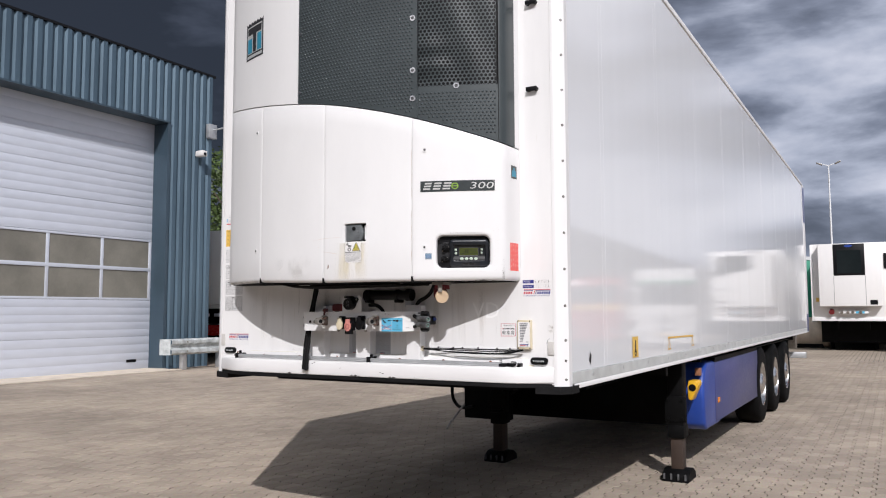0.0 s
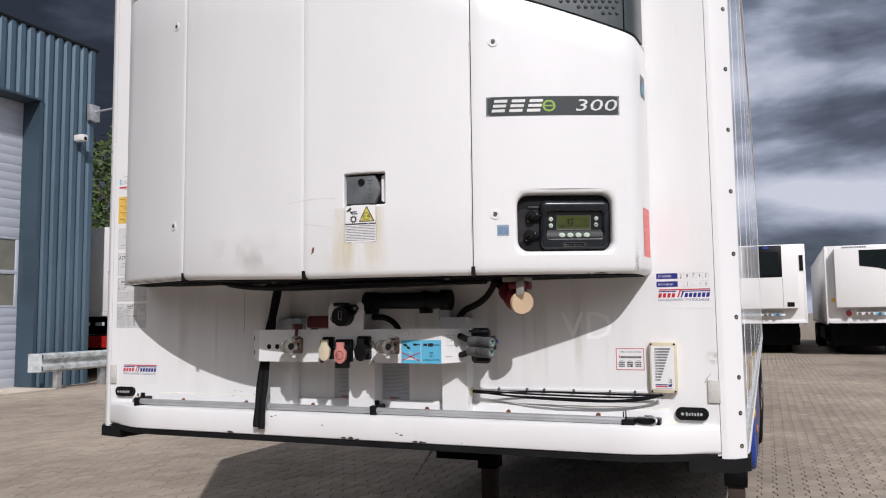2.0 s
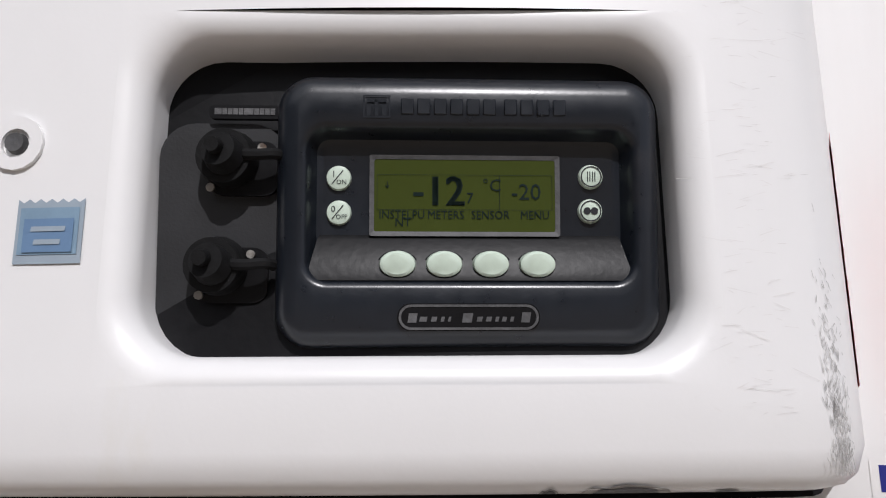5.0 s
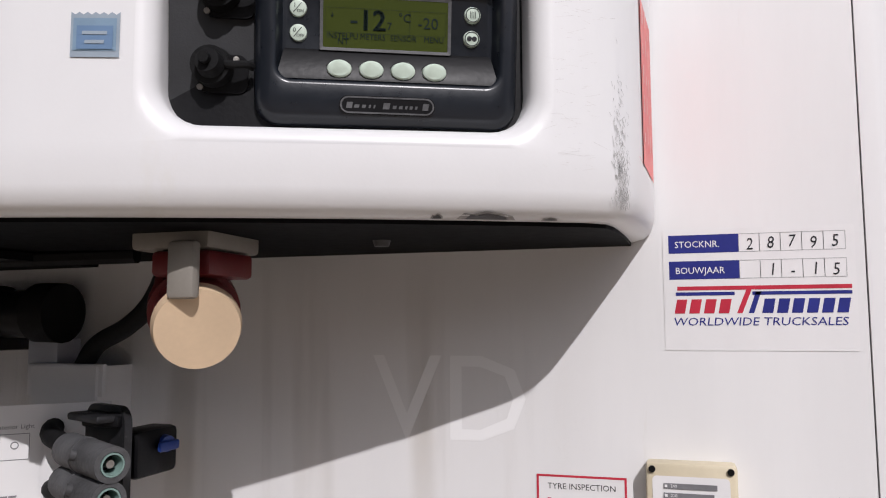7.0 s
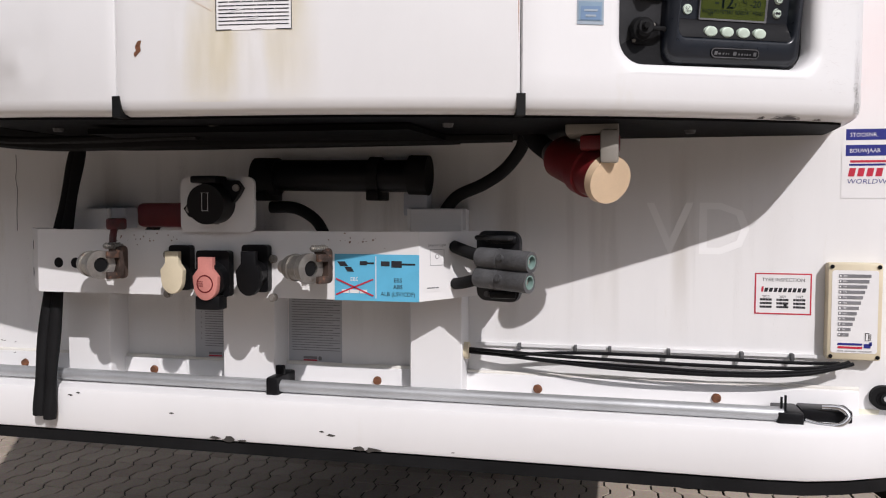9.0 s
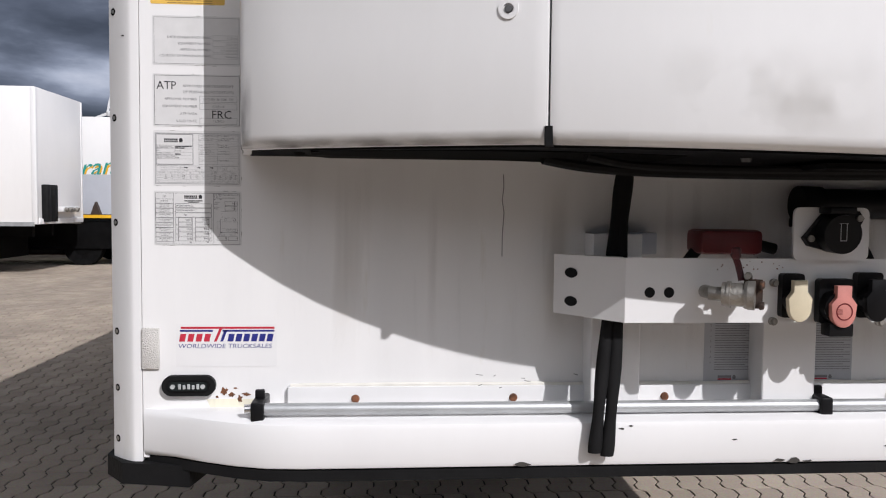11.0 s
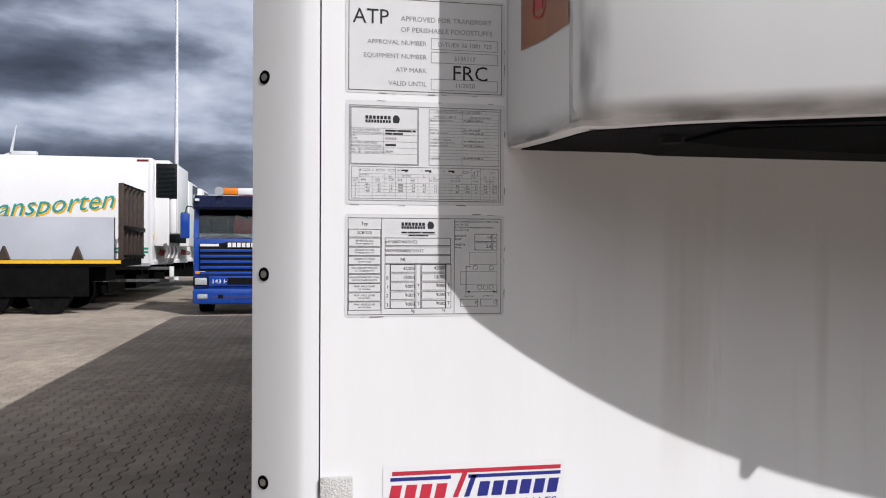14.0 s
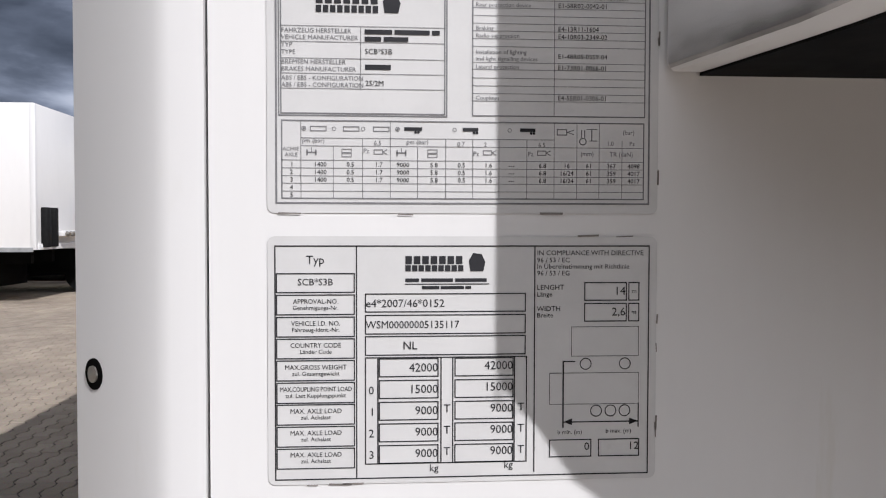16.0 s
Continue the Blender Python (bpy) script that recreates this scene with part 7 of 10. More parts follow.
# twin plugs parked on the dark plate beside the right wing
bm = bmesh.new()
m = pose(0.500, -0.130, 1.402, 0, 0, -24)
add_prism(bm, rounded(-0.042, 0.042, -0.058, 0.059, 0.018, 5), -0.004, 0.004, "y")
add_box(bm, -0.03, 0.036, -0.03, 0.0, 0.044, 0.052, 0.003)
bm.transform(m)
plugs = part("plug_holder", bm, HOLDER, brk, "scuffed dark plate holding two parked plugs")
ax = Vector((0.896, -0.443, -0.04)).normalized()
for z, k in ((1.4175, 0.0), (1.3855, -0.003)):
    c = Vector((0.478 + k, -0.155, z))
    bm = bmesh.new()
    add_ring(bm, c - ax * 0.004, c + ax * 0.093, 0.0170, 0.0118, 26)
    add_cyl(bm, c - ax * 0.008, c - ax * 0.002, 0.0165, n=22)
    add_cyl(bm, c + ax * 0.03, c + ax * 0.035, 0.0178, n=22)
    add_cyl(bm, c + ax * 0.045 + Vector((-0.004, -0.012, 0.003)), c + ax * 0.045 + Vector((-0.009, -0.0185, 0.005)), 0.0055, n=14)
    pl = part("parked_plug", bm, DULL, plugs, "weathered grey plug")
    bm = bmesh.new()
    add_ring(bm, c + ax * 0.07, c + ax * 0.0935, 0.0112, 0.0095, 22)
    part("plug_insert", bm, MINT, pl)
    part("plug_core", add_cyl(bmesh.new(), c + ax * 0.0, c + ax * 0.072, 0.0085, n=18), BLACK, pl)
    part("plug_pin", add_cyl(bmesh.new(), c + ax * 0.07, c + ax * 0.088, 0.004, n=10), STEEL, pl)
for z in (1.4015, 1.447, 1.357):
    p = m @ Vector((0.012, -0.003, z - 1.402))
    part("plug_clamp", add_box(bmesh.new(), p.x - 0.022, p.x + 0.022, p.y - 0.018, p.y, z - 0.006, z + 0.006, 0.003), BLACK, plugs)
part("rubber_boot", add_tube(bmesh.new(), [(0.484, -0.156, 1.418), (0.462, -0.150, 1.423), (0.442, -0.144, 1.429), (0.425, -0.125, 1.433), (0.412, -0.10, 1.436)], 0.0105, 12, 4), RUBBER, plugs)
part("rubber_boot", add_tube(bmesh.new(), [(0.48, -0.155, 1.385), (0.458, -0.148, 1.379), (0.44, -0.138, 1.374), (0.424, -0.12, 1.371), (0.412, -0.10, 1.370)], 0.0100, 12, 4), RUBBER, plugs)
for u, z in ((-0.02, 0.046), (0.02, 0.046), (-0.02, -0.047), (0.025, -0.047)):
    p = m @ Vector((u, -0.004, z))
    part("holder_bolt", add_cyl(bmesh.new(), p, p + (m.to_3x3() @ Vector((0, -0.004, 0))), 0.005, n=12), DULL, plugs)
box_part("tap_block", (0.492, 0.528, -0.118, -0.05, 1.383, 1.433), BLACK, plugs, "black tap housing", 0.006)
bm = bmesh.new()
add_cyl(bm, (0.527, -0.075, 1.416), (0.534, -0.077, 1.415), 0.009, n=14)
add_box(bm, 0.533, 0.539, -0.095, -0.062, 1.408, 1.419, 0.003)
part("tap", bm, BLUEBOX, plugs, "small blue tap")

# tubes, hoses and sockets in the shade above the bracket
hs = thing("black_tube_holder", "black plastic tube with screw caps under a refrigeration unit", "tube", at=pose(0, 0, 0))
bm = bmesh.new()
add_cyl(bm, (0.03, -0.045, 1.56), (0.355, -0.045, 1.556), 0.029, n=24)
part("tube", bm, BLACK, hs)
for x0, x1, r in ((0.025, 0.07, 0.035), (0.325, 0.36, 0.036), (0.25, 0.27, 0.034)):
    bm = bmesh.new()
    add_cyl(bm, (x0, -0.045, 1.558), (x1, -0.045, 1.557), r, n=20)
    part("screw_cap", bm, RUBBER, hs)
for x in (0.045, 0.26):
    box_part("tube_clip", (x - 0.012, x + 0.012, -0.07, 0.0, 1.512, 1.53), BLACK, hs, "", 0.003)

fl = thing("split_hoses", "pair of black split hoses hanging in front of the trailer beam", "hose", at=pose(0, 0, 0))
for dx, zb in ((-0.0115, 1.092), (0.0115, 1.086)):
    pts = [(-0.33 + dx * 0.4, -0.085, 1.612), (-0.345 + dx * 0.6, -0.100, 1.5), (-0.358 + dx * 0.8, -0.122, 1.36), (-0.371 + dx, -0.133, 1.2), (-0.379 + dx, -0.133, zb + 0.008)]
    bm = bmesh.new()
    for i, c in enumerate(smooth_path(pts, 6)):
        w = 0.0105 + 0.0013 * math.sin(i * 0.9)
        ring = [bm.verts.new((c.x + w * 1.15 * math.cos(a), c.y + w * 0.85 * math.sin(a), c.z)) for a in (2 * math.pi * j / 12 for j in range(12))]
        if i:
            for j in range(12):
                bm.faces.new((prev[j], prev[(j + 1) % 12], ring[(j + 1) % 12], ring[j]))
        prev = ring
    part("hose", bm, RUBBER, fl, "black split rubber hose")

rd = thing("power_socket", "dark red power socket with a cream cover under the unit", "socket", at=pose(0, 0, 0.008))
box_part("mounting_flange", (0.615, 0.692, -0.250, -0.165, 1.598, 1.6185), STRAP, rd, "grey mounting flange", 0.004)
c0, c1 = Vector((0.603, -0.145, 1.572)), Vector((0.674, -0.236, 1.534))
bm = bmesh.new()
add_cyl(bm, c0, c1, 0.034, 0.036, 28)
sb_ = part("socket_body", bm, REDPLAS, rd, "dark red plastic socket body")
part("socket_collar", add_cyl(bmesh.new(), c0 + (c1 - c0) * 0.55, c0 + (c1 - c0) * 0.72, 0.040, n=28), REDPLAS, sb_)
box_part("socket_neck", (0.636, 0.694, -0.25, -0.18, 1.575, 1.597), REDPLAS, sb_, "", 0.004)
d = (c1 - c0).normalized()
bm = bmesh.new()
add_cyl(bm, c1, c1 + d * 0.012, 0.0375, 0.035, 32)
lid = part("cover", bm, PEACH, rd, "round cream cover")
bm = bmesh.new()
add_box(bm, 0.666, 0.692, -0.270, -0.258, 1.555, 1.603, 0.004)
part("cover_hinge", bm, STRAP, lid)
bm = bmesh.new()
add_cyl(bm, c0 - d * 0.03, c0 + d * 0.002, 0.020, n=18)
part("cable_gland", bm, DULL, rd)
part("power_cable", add_tube(bmesh.new(), [c0 - d * 0.02, (0.575, -0.115, 1.588), (0.555, -0.10, 1.605), (0.545, -0.095, 1.625)], 0.017, 12), RUBBER, rd, "thick black power cable")
part("hose", add_tube(bmesh.new(), [(0.535, -0.09, 1.625), (0.53, -0.085, 1.60), (0.50, -0.07, 1.565), (0.46, -0.058, 1.54), (0.41, -0.048, 1.518), (0.38, -0.04, 1.48)], 0.011, 12), RUBBER, brk, "black cable")
for x, z in ((-0.275, 1.478), (0.335, 1.505)):
    box_part("cable_clip", (x - 0.022, x + 0.022, -0.05, -0.01, z - 0.02, z + 0.022), BOARD, brk, "pale plastic cable clip", 0.003)
part("cable_tray", add_box(bmesh.new(), 0.322, 0.43, -0.058, -0.05, 1.46, 1.498, 0.002), WHITE, brk)
part("hose", add_tube(bmesh.new(), [(-0.2, -0.06, 1.44), (-0.17, -0.06, 1.475), (-0.12, -0.06, 1.49), (-0.02, -0.05, 1.47)], 0.011, 10), RUBBER, brk, "black air hose")
part("hose", add_tube(bmesh.new(), [(0.06, -0.06, 1.50), (0.11, -0.06, 1.498), (0.15, -0.06, 1.475), (0.17, -0.06, 1.44)], 0.011, 10), RUBBER, brk, "black air hose")
box_part("filter_body", (-0.19, -0.07, -0.11, -0.03, 1.462, 1.508), REDPLAS, brk, "dark red line filter", 0.01)
# data sheets pasted behind the bracket
for x0, x1, z0, nm in ((-0.134, -0.03, 1.198, 9), (0.068, 0.177, 1.198, 0)):
    sh_ = sheet("data_sheet", on_front(0.0016), x0, x1, z0, z0 + 0.15, DATASHEET, trailer, "grey printed data sheet", 0.002)
    pr = Print()
    for i in range(22):
        z = z0 + 0.128 - i * 0.0049
        pr.bars(x0 + (0.022 if nm else 0.006), x1 - 0.004 - (0.014 if i % 3 == 1 else 0.0), z, 0.0013, [7, 4, 8, 3, 5, 6][i % 3:], 0.12)
    for i in range(nm):
        pr.text(str(i + 1), x0 + 0.012, z0 + 0.124 - i * 0.0108, 0.0062)
    pr.quad(x0 + 0.03, x0 + 0.058, z0 + 0.0085, z0 + 0.0135)
    trunk_mark(pr, x0 + 0.064, z0 + 0.006, 0.0012)
    pr.lay("printing", on_front(0.0024), GREYINK, sh_)
    Print().quad(x0 + 0.03, x0 + 0.058, z0 + 0.0045, z0 + 0.0075).lay("red_mark", on_front(0.0024), REDINK, sh_)
cr = Print()
for (xa, za), (xb, zb) in zip(((-0.545, 1.61), (-0.544, 1.585), (-0.547, 1.56), (-0.543, 1.535), (-0.546, 1.49)), ((-0.544, 1.585), (-0.547, 1.56), (-0.543, 1.535), (-0.546, 1.49), (-0.546, 1.45))):
    cr.line(xa, za, xb, zb, 0.0018)
cr.lay("hairline_crack", on_front(0.001), GREYINK, trailer, "hairline crack in the paint")

# dirt runs on the front wall
dp = Print()
dp.quad(-1.0, 1.0, 1.20, 1.62)
dp.lay("drip_stain", on_front(0.0006), DRIP, trailer, "faint brown drip stains")


# ---- running gear of the trailer ----
def wheel_parts(parent, outward, material_rim=CHROME, r=0.5, w=0.32):
    """A wheel round the local origin, axis along x, its face towards outward (-1 or 1)."""
    bm = bmesh.new()
    prof = [(0.28, -w / 2), (0.40, -w / 2 - 0.004), (r - 0.035, -w / 2 + 0.006), (r - 0.008, -w / 2 + 0.03), (r, -w / 2 + 0.07), (r, w / 2 - 0.07), (r - 0.008, w / 2 - 0.03), (r - 0.035, w / 2 - 0.006), (0.40, w / 2 + 0.004), (0.28, w / 2)]
    n = 36
    loops = [[bm.verts.new((x, rr * math.cos(a), rr * math.sin(a))) for a in (2 * math.pi * i / n for i in range(n))] for rr, x in prof]
    for a, b in zip(loops, loops[1:]):
        for i in range(n):
            bm.faces.new((a[i], a[(i + 1) % n], b[(i + 1) % n], b[i]))
    bmesh.ops.recalc_face_normals(bm, faces=bm.faces)
    part("tyre", bm, TYRE, parent, "black truck tyre")
    bm = bmesh.new()
    s = outward
    prof = [(0.285, s * w / 2), (0.265, s * (w / 2 - 0.005)), (0.25, s * (w / 2 - 0.06)), (0.20, s * (w / 2 - 0.09)), (0.15, s * (w / 2 - 0.085)), (0.14, s * (w / 2 - 0.02)), (0.10, s * (w / 2 + 0.01)), (0.0, s * (w / 2 + 0.012))]
    loops = [[bm.verts.new((x, rr * math.cos(a), rr * math.sin(a))) for a in (2 * math.pi * i / n for i in range(n))] for rr, x in prof[:-1]]
    for a, b in zip(loops, loops[1:]):
        for i in range(n):
            bm.faces.new((a[i], a[(i + 1) % n], b[(i + 1) % n], b[i]))
    bm.faces.new(loops[-1])
    bmesh.ops.recalc_face_normals(bm, faces=bm.faces)
    rim = part("rim", bm, material_rim, parent, "bright wheel rim")
    for i in range(10):
        a = 2 * math.pi * i / 10
        p = Vector((s * (w / 2 - 0.09), 0.17 * math.cos(a), 0.17 * math.sin(a)))
        part("wheel_nut", add_cyl(bmesh.new(), p, p + Vector((s * 0.05, 0, 0)), 0.017, n=8), STEEL, rim)
        a = 2 * math.pi * (i + 0.5) / 10
        p = Vector((s * (w / 2 - 0.065), 0.222 * math.cos(a), 0.222 * math.sin(a)))
        part("rim_opening", add_cyl(bmesh.new(), p, p + Vector((s * 0.004, 0, 0)), 0.026, n=10), BLACK, rim)


for sx in (-1, 1):
    for y in (7.2, 8.5, 9.8):
        wn_ = new("wheel")
        wn_.parent = trailer
        wn_.matrix_basis = pose(sx * 1.125, y, 0.5)
        wheel_parts(wn_, sx)
    bm = bmesh.new()
    add_box(bm, min(sx * 0.9, sx * 1.27), max(sx * 0.9, sx * 1.27), 6.7, 10.35, 0.985, 1.0, 0.004)
    part("wing", bm, CHASSIS, trailer)
    box_part("mud_flap", (min(sx * 0.93, sx * 1.26), max(sx * 0.93, sx * 1.26), 10.36, 10.38, 0.38, 0.99), RUBBER, trailer, "black rubber mud flap")
    box_part("rear_bumper_bracket", (min(sx * 0.9, sx * 1.1), max(sx * 0.9, sx * 1.1), 13.0, 13.3, 0.72, 1.02), STEEL, trailer, "", 0.01)
bm = bmesh.new()
add_box(bm, -1.2, 1.26, 13.3, 13.4, 0.52, 0.64, 0.01)
part("underrun_bar", bm, ALU, trailer, "rear underrun bar")
for x0, x1 in ((-0.55, -0.42), (0.42, 0.55)):
    box_part("chassis_beam", (x0, x1, 2.4, 13.2, 0.8, 1.018), CHASSIS, trailer, "black chassis beam")
for i in range(8):
    box_part("cross_member", (-1.2, 1.2, 2.5 + i * 1.3, 2.56 + i * 1.3, 0.93, 1.018), CHASSIS, trailer)
for y in (7.2, 8.5, 9.8):
    bm = bmesh.new()
    add_cyl(bm, (-1.0, y, 0.5), (1.0, y, 0.5), 0.07, n=16)
    part("axle", bm, CHASSIS, trailer)

# landing legs
for x, y in ((1.15, 3.06), (-0.60, 3.12)):
    bm = bmesh.new()
    add_box(bm, x - 0.065, x + 0.065, y - 0.075, y + 0.075, 0.42, 1.02, 0.008)
    leg = part("landing_leg", bm, CHASSIS, trailer, "black landing leg")
    bm = bmesh.new()
    add_box(bm, x - 0.052, x + 0.052, y - 0.06, y + 0.06, 0.09, 0.43, 0.006)
    part("inner_leg", bm, BROWN, leg, "greasy brown inner leg")
    box_part("leg_collar", (x - 0.071, x + 0.071, y - 0.081, y + 0.081, 0.36, 0.47), CHASSIS, leg, "", 0.006)
    bm = bmesh.new()
    add_prism(bm, [(y - 0.15, 0.0), (y + 0.15, 0.0), (y + 0.13, 0.06), (y + 0.06, 0.10), (y - 0.06, 0.10), (y - 0.13, 0.06)], x - 0.115, x + 0.115, "x")
    bmesh.ops.bevel(bm, geom=list(bm.edges), offset=0.008, segments=1, profile=0.5, affect="EDGES")
    foot = part("foot", bm, CHASSIS, leg, "ribbed black foot plate")
    bm = bmesh.new()
    for k in range(4):
        add_box(bm, x - 0.1 + k * 0.06, x - 0.085 + k * 0.06, y - 0.158, y - 0.14, 0.02, 0.07, 0.003)
    part("foot_lugs", bm, DULL, leg)
    bm = bmesh.new()
    add_box(bm, x - 0.09, x + 0.09, y - 0.085, y - 0.07, 0.5, 0.72, 0.006)
    for a in (-0.06, 0.06):
        for b in (0.53, 0.69):
            add_cyl(bm, (x + a, y - 0.085, b), (x + a, y - 0.098, b), 0.013, n=10)
    part("gear_plate", bm, CHASSIS, leg)
    if x < 0:
        part("leg_brace", add_cyl(bmesh.new(), (x, y + 0.05, 0.6), (x * 0.3, y + 0.6, 0.95), 0.025, n=10), CHASSIS, leg)
part("leg_crank", add_tube(bmesh.new(), [(-1.1, 3.3, 0.5), (-1.2, 3.2, 0.33), (-1.24, 3.17, 0.25)], 0.011, 8), STEEL, trailer, "bare steel crank")
bm = bmesh.new()
add_prism(bm, [(1.195, 0.665), (1.225, 0.655), (1.288, 0.80), (1.28, 0.835), (1.20, 0.835), (1.188, 0.78)], 3.28, 3.44, "y")
bmesh.ops.bevel(bm, geom=list(bm.edges), offset=0.012, segments=2, profile=0.5, affect="EDGES")
part("wheel_chock", bm, YELLOW, trailer, "yellow plastic wheel chock in its holder")
bm = bmesh.new()
add_cyl(bm, (1.234, 3.29, 0.772), (1.234, 3.277, 0.772), 0.032, n=16)
part("chock_hole", bm, BLACK, trailer)
# fuel tank and side skirt behind the legs, on both sides
for sx in (-1, 1):
    a, b = sorted((sx * 1.06, sx * 1.27))
    bm = bmesh.new()
    add_prism(bm, [(3.58, 0.66), (3.62, 0.40), (3.70, 0.345), (4.32, 0.345), (4.36, 0.40), (4.36, 0.93), (4.3, 0.97), (3.78, 0.97), (3.66, 0.90), (3.60, 0.80)], a, b, "x")
    bmesh.ops.bevel(bm, geom=list(bm.edges), offset=0.03, segments=3, profile=0.5, affect="EDGES", clamp_overlap=True)
    part("fuel_tank", bm, BLUEBOX, trailer, "bright blue plastic tank")
    a, b = sorted((sx * 1.20, sx * 1.275))
    box_part("side_skirt", (a, b, 4.1, 6.85, 0.37, 0.955), NAVYPANEL, trailer, "navy blue side skirt panel", 0.012)
    box_part("skirt_hinge", (min(sx * 1.2, sx * 1.278), max(sx * 1.2, sx * 1.278), 4.1, 6.8, 0.957, 1.0), CHASSIS, trailer)
    bm = bmesh.new()
    add_box(bm, min(sx * 1.272, sx * 1.282), max(sx * 1.272, sx * 1.282), 4.2, 4.3, 0.55, 0.6, 0.003)
    part("side_marker", bm, AMBER, trailer)
    bm = bmesh.new()
    add_box(bm, min(sx * 1.2, sx * 1.25), max(sx * 1.2, sx * 1.25), 3.55, 3.62, 0.86, 0.93, 0.005)
    part("side_marker", bm, COPPER, trailer)
# black box added to fill the space where the underside lies in shade
box_part("pallet_box", (-1.045, 0.95, 3.75, 6.55, 0.36, 1.018), CHASSIS, trailer, "black box added for the shade under the trailer", 0.01)
# black plate added in front of the left tank, in place of shade
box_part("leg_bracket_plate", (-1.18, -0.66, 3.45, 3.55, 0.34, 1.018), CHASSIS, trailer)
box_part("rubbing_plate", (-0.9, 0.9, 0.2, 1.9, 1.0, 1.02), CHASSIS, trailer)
part("loop_cable", add_tube(bmesh.new(), [(-1.22, 3.4, 0.95), (-1.26, 3.35, 0.8), (-1.33, 3.45, 0.58), (-1.31, 3.5, 0.47), (-1.2, 3.45, 0.44), (-1.05, 3.4, 0.47)], 0.018, 10), RUBBER, trailer, "looped black cable")
part("loop_cable", add_tube(bmesh.new(), [(0.45, 1.5, 1.0), (0.35, 1.7, 0.93), (0.30, 1.9, 0.91), (0.35, 2.1, 0.98)], 0.009, 8), RUBBER, trailer, "hanging black cable")

# ---- ground ----
gm = bpy.data.materials.new("far_paving")
gm.use_nodes = True
gt = gm.node_tree
gb = gt.nodes["Principled BSDF"]
gb.inputs["Roughness"].default_value = 0.85
gb.inputs["Specular IOR Level"].default_value = 0.15
gc = gt.nodes.new("ShaderNodeTexCoord")
br = gt.nodes.new("ShaderNodeTexBrick")
br.inputs["Scale"].default_value = 1.0
br.inputs["Brick Width"].default_value = 0.22
br.inputs["Row Height"].default_value = 0.124
br.inputs["Mortar Size"].default_value = 0.008
br.inputs["Mortar Smooth"].default_value = 0.3
br.inputs["Color1"].default_value = (0.415, 0.351, 0.287, 1)
br.inputs["Color2"].default_value = (0.375, 0.317, 0.259, 1)
br.inputs["Mortar"].default_value = (0.14, 0.118, 0.097, 1)
rot = gt.nodes.new("ShaderNodeMapping")
rot.inputs["Rotation"].default_value = (0, 0, radians(90))
gt.links.new(gc.outputs["Object"], rot.inputs[0])
gt.links.new(rot.outputs[0], br.inputs["Vector"])
gn = gt.nodes.new("ShaderNodeTexNoise")
gn.inputs["Scale"].default_value = 0.35
gn.inputs["Detail"].default_value = 9
gn.inputs["Roughness"].default_value = 0.62
gt.links.new(gc.outputs["Object"], gn.inputs["Vector"])
gr = gt.nodes.new("ShaderNodeValToRGB")
gr.color_ramp.elements[0].position, gr.color_ramp.elements[0].color = 0.36, (0.72, 0.72, 0.72, 1)
gr.color_ramp.elements[1].position, gr.color_ramp.elements[1].color = 0.64, (1.12, 1.11, 1.09, 1)
gt.links.new(gn.outputs["Fac"], gr.inputs[0])
gx = gt.nodes.new("ShaderNodeMix")
gx.data_type, gx.blend_type = "RGBA", "MULTIPLY"
gx.inputs["Factor"].default_value = 1.0
gt.links.new(br.outputs["Color"], gx.inputs["A"])
gt.links.new(gr.outputs[0], gx.inputs["B"])
gt.links.new(gx.outputs["Result"], gb.inputs["Base Color"])

PAVE = bpy.data.materials.new("concrete_paver")
PAVE.use_nodes = True
pt = PAVE.node_tree
pb_ = pt.nodes["Principled BSDF"]
pb_.inputs["Roughness"].default_value = 0.85
pb_.inputs["Specular IOR Level"].default_value = 0.15
pg = pt.nodes.new("ShaderNodeNewGeometry")
po = pt.nodes.new("ShaderNodeObjectInfo")
padd = pt.nodes.new("ShaderNodeMath")
padd.operation = "ADD"
pt.links.new(pg.outputs["Random Per Island"], padd.inputs[0])
pt.links.new(po.outputs["Random"], padd.inputs[1])
pfr = pt.nodes.new("ShaderNodeMath")
pfr.operation = "FRACT"
pt.links.new(padd.outputs[0], pfr.inputs[0])
pr_ = pt.nodes.new("ShaderNodeValToRGB")
pr_.color_ramp.elements[0].color = (0.355, 0.300, 0.246, 1)
pr_.color_ramp.elements[1].color = (0.445, 0.378, 0.310, 1)
pt.links.new(pfr.outputs[0], pr_.inputs[0])
pn = pt.nodes.new("ShaderNodeTexNoise")
pn.inputs["Scale"].default_value = 0.35
pn.inputs["Detail"].default_value = 9
pn.inputs["Roughness"].default_value = 0.62
pt.links.new(pg.outputs["Position"], pn.inputs["Vector"])
pq = pt.nodes.new("ShaderNodeValToRGB")
pq.color_ramp.elements[0].position, pq.color_ramp.elements[0].color = 0.36, (0.72, 0.72, 0.72, 1)
pq.color_ramp.elements[1].position, pq.color_ramp.elements[1].color = 0.64, (1.12, 1.11, 1.09, 1)
pt.links.new(pn.outputs["Fac"], pq.inputs[0])
pf = pt.nodes.new("ShaderNodeTexNoise")
pf.inputs["Scale"].default_value = 90
pf.inputs["Detail"].default_value = 5
pt.links.new(pg.outputs["Position"], pf.inputs["Vector"])
pm = pt.nodes.new("ShaderNodeMix")
pm.data_type, pm.blend_type = "RGBA", "MULTIPLY"
pm.inputs["Factor"].default_value = 1.0
pt.links.new(pr_.outputs[0], pm.inputs["A"])
pt.links.new(pq.outputs[0], pm.inputs["B"])
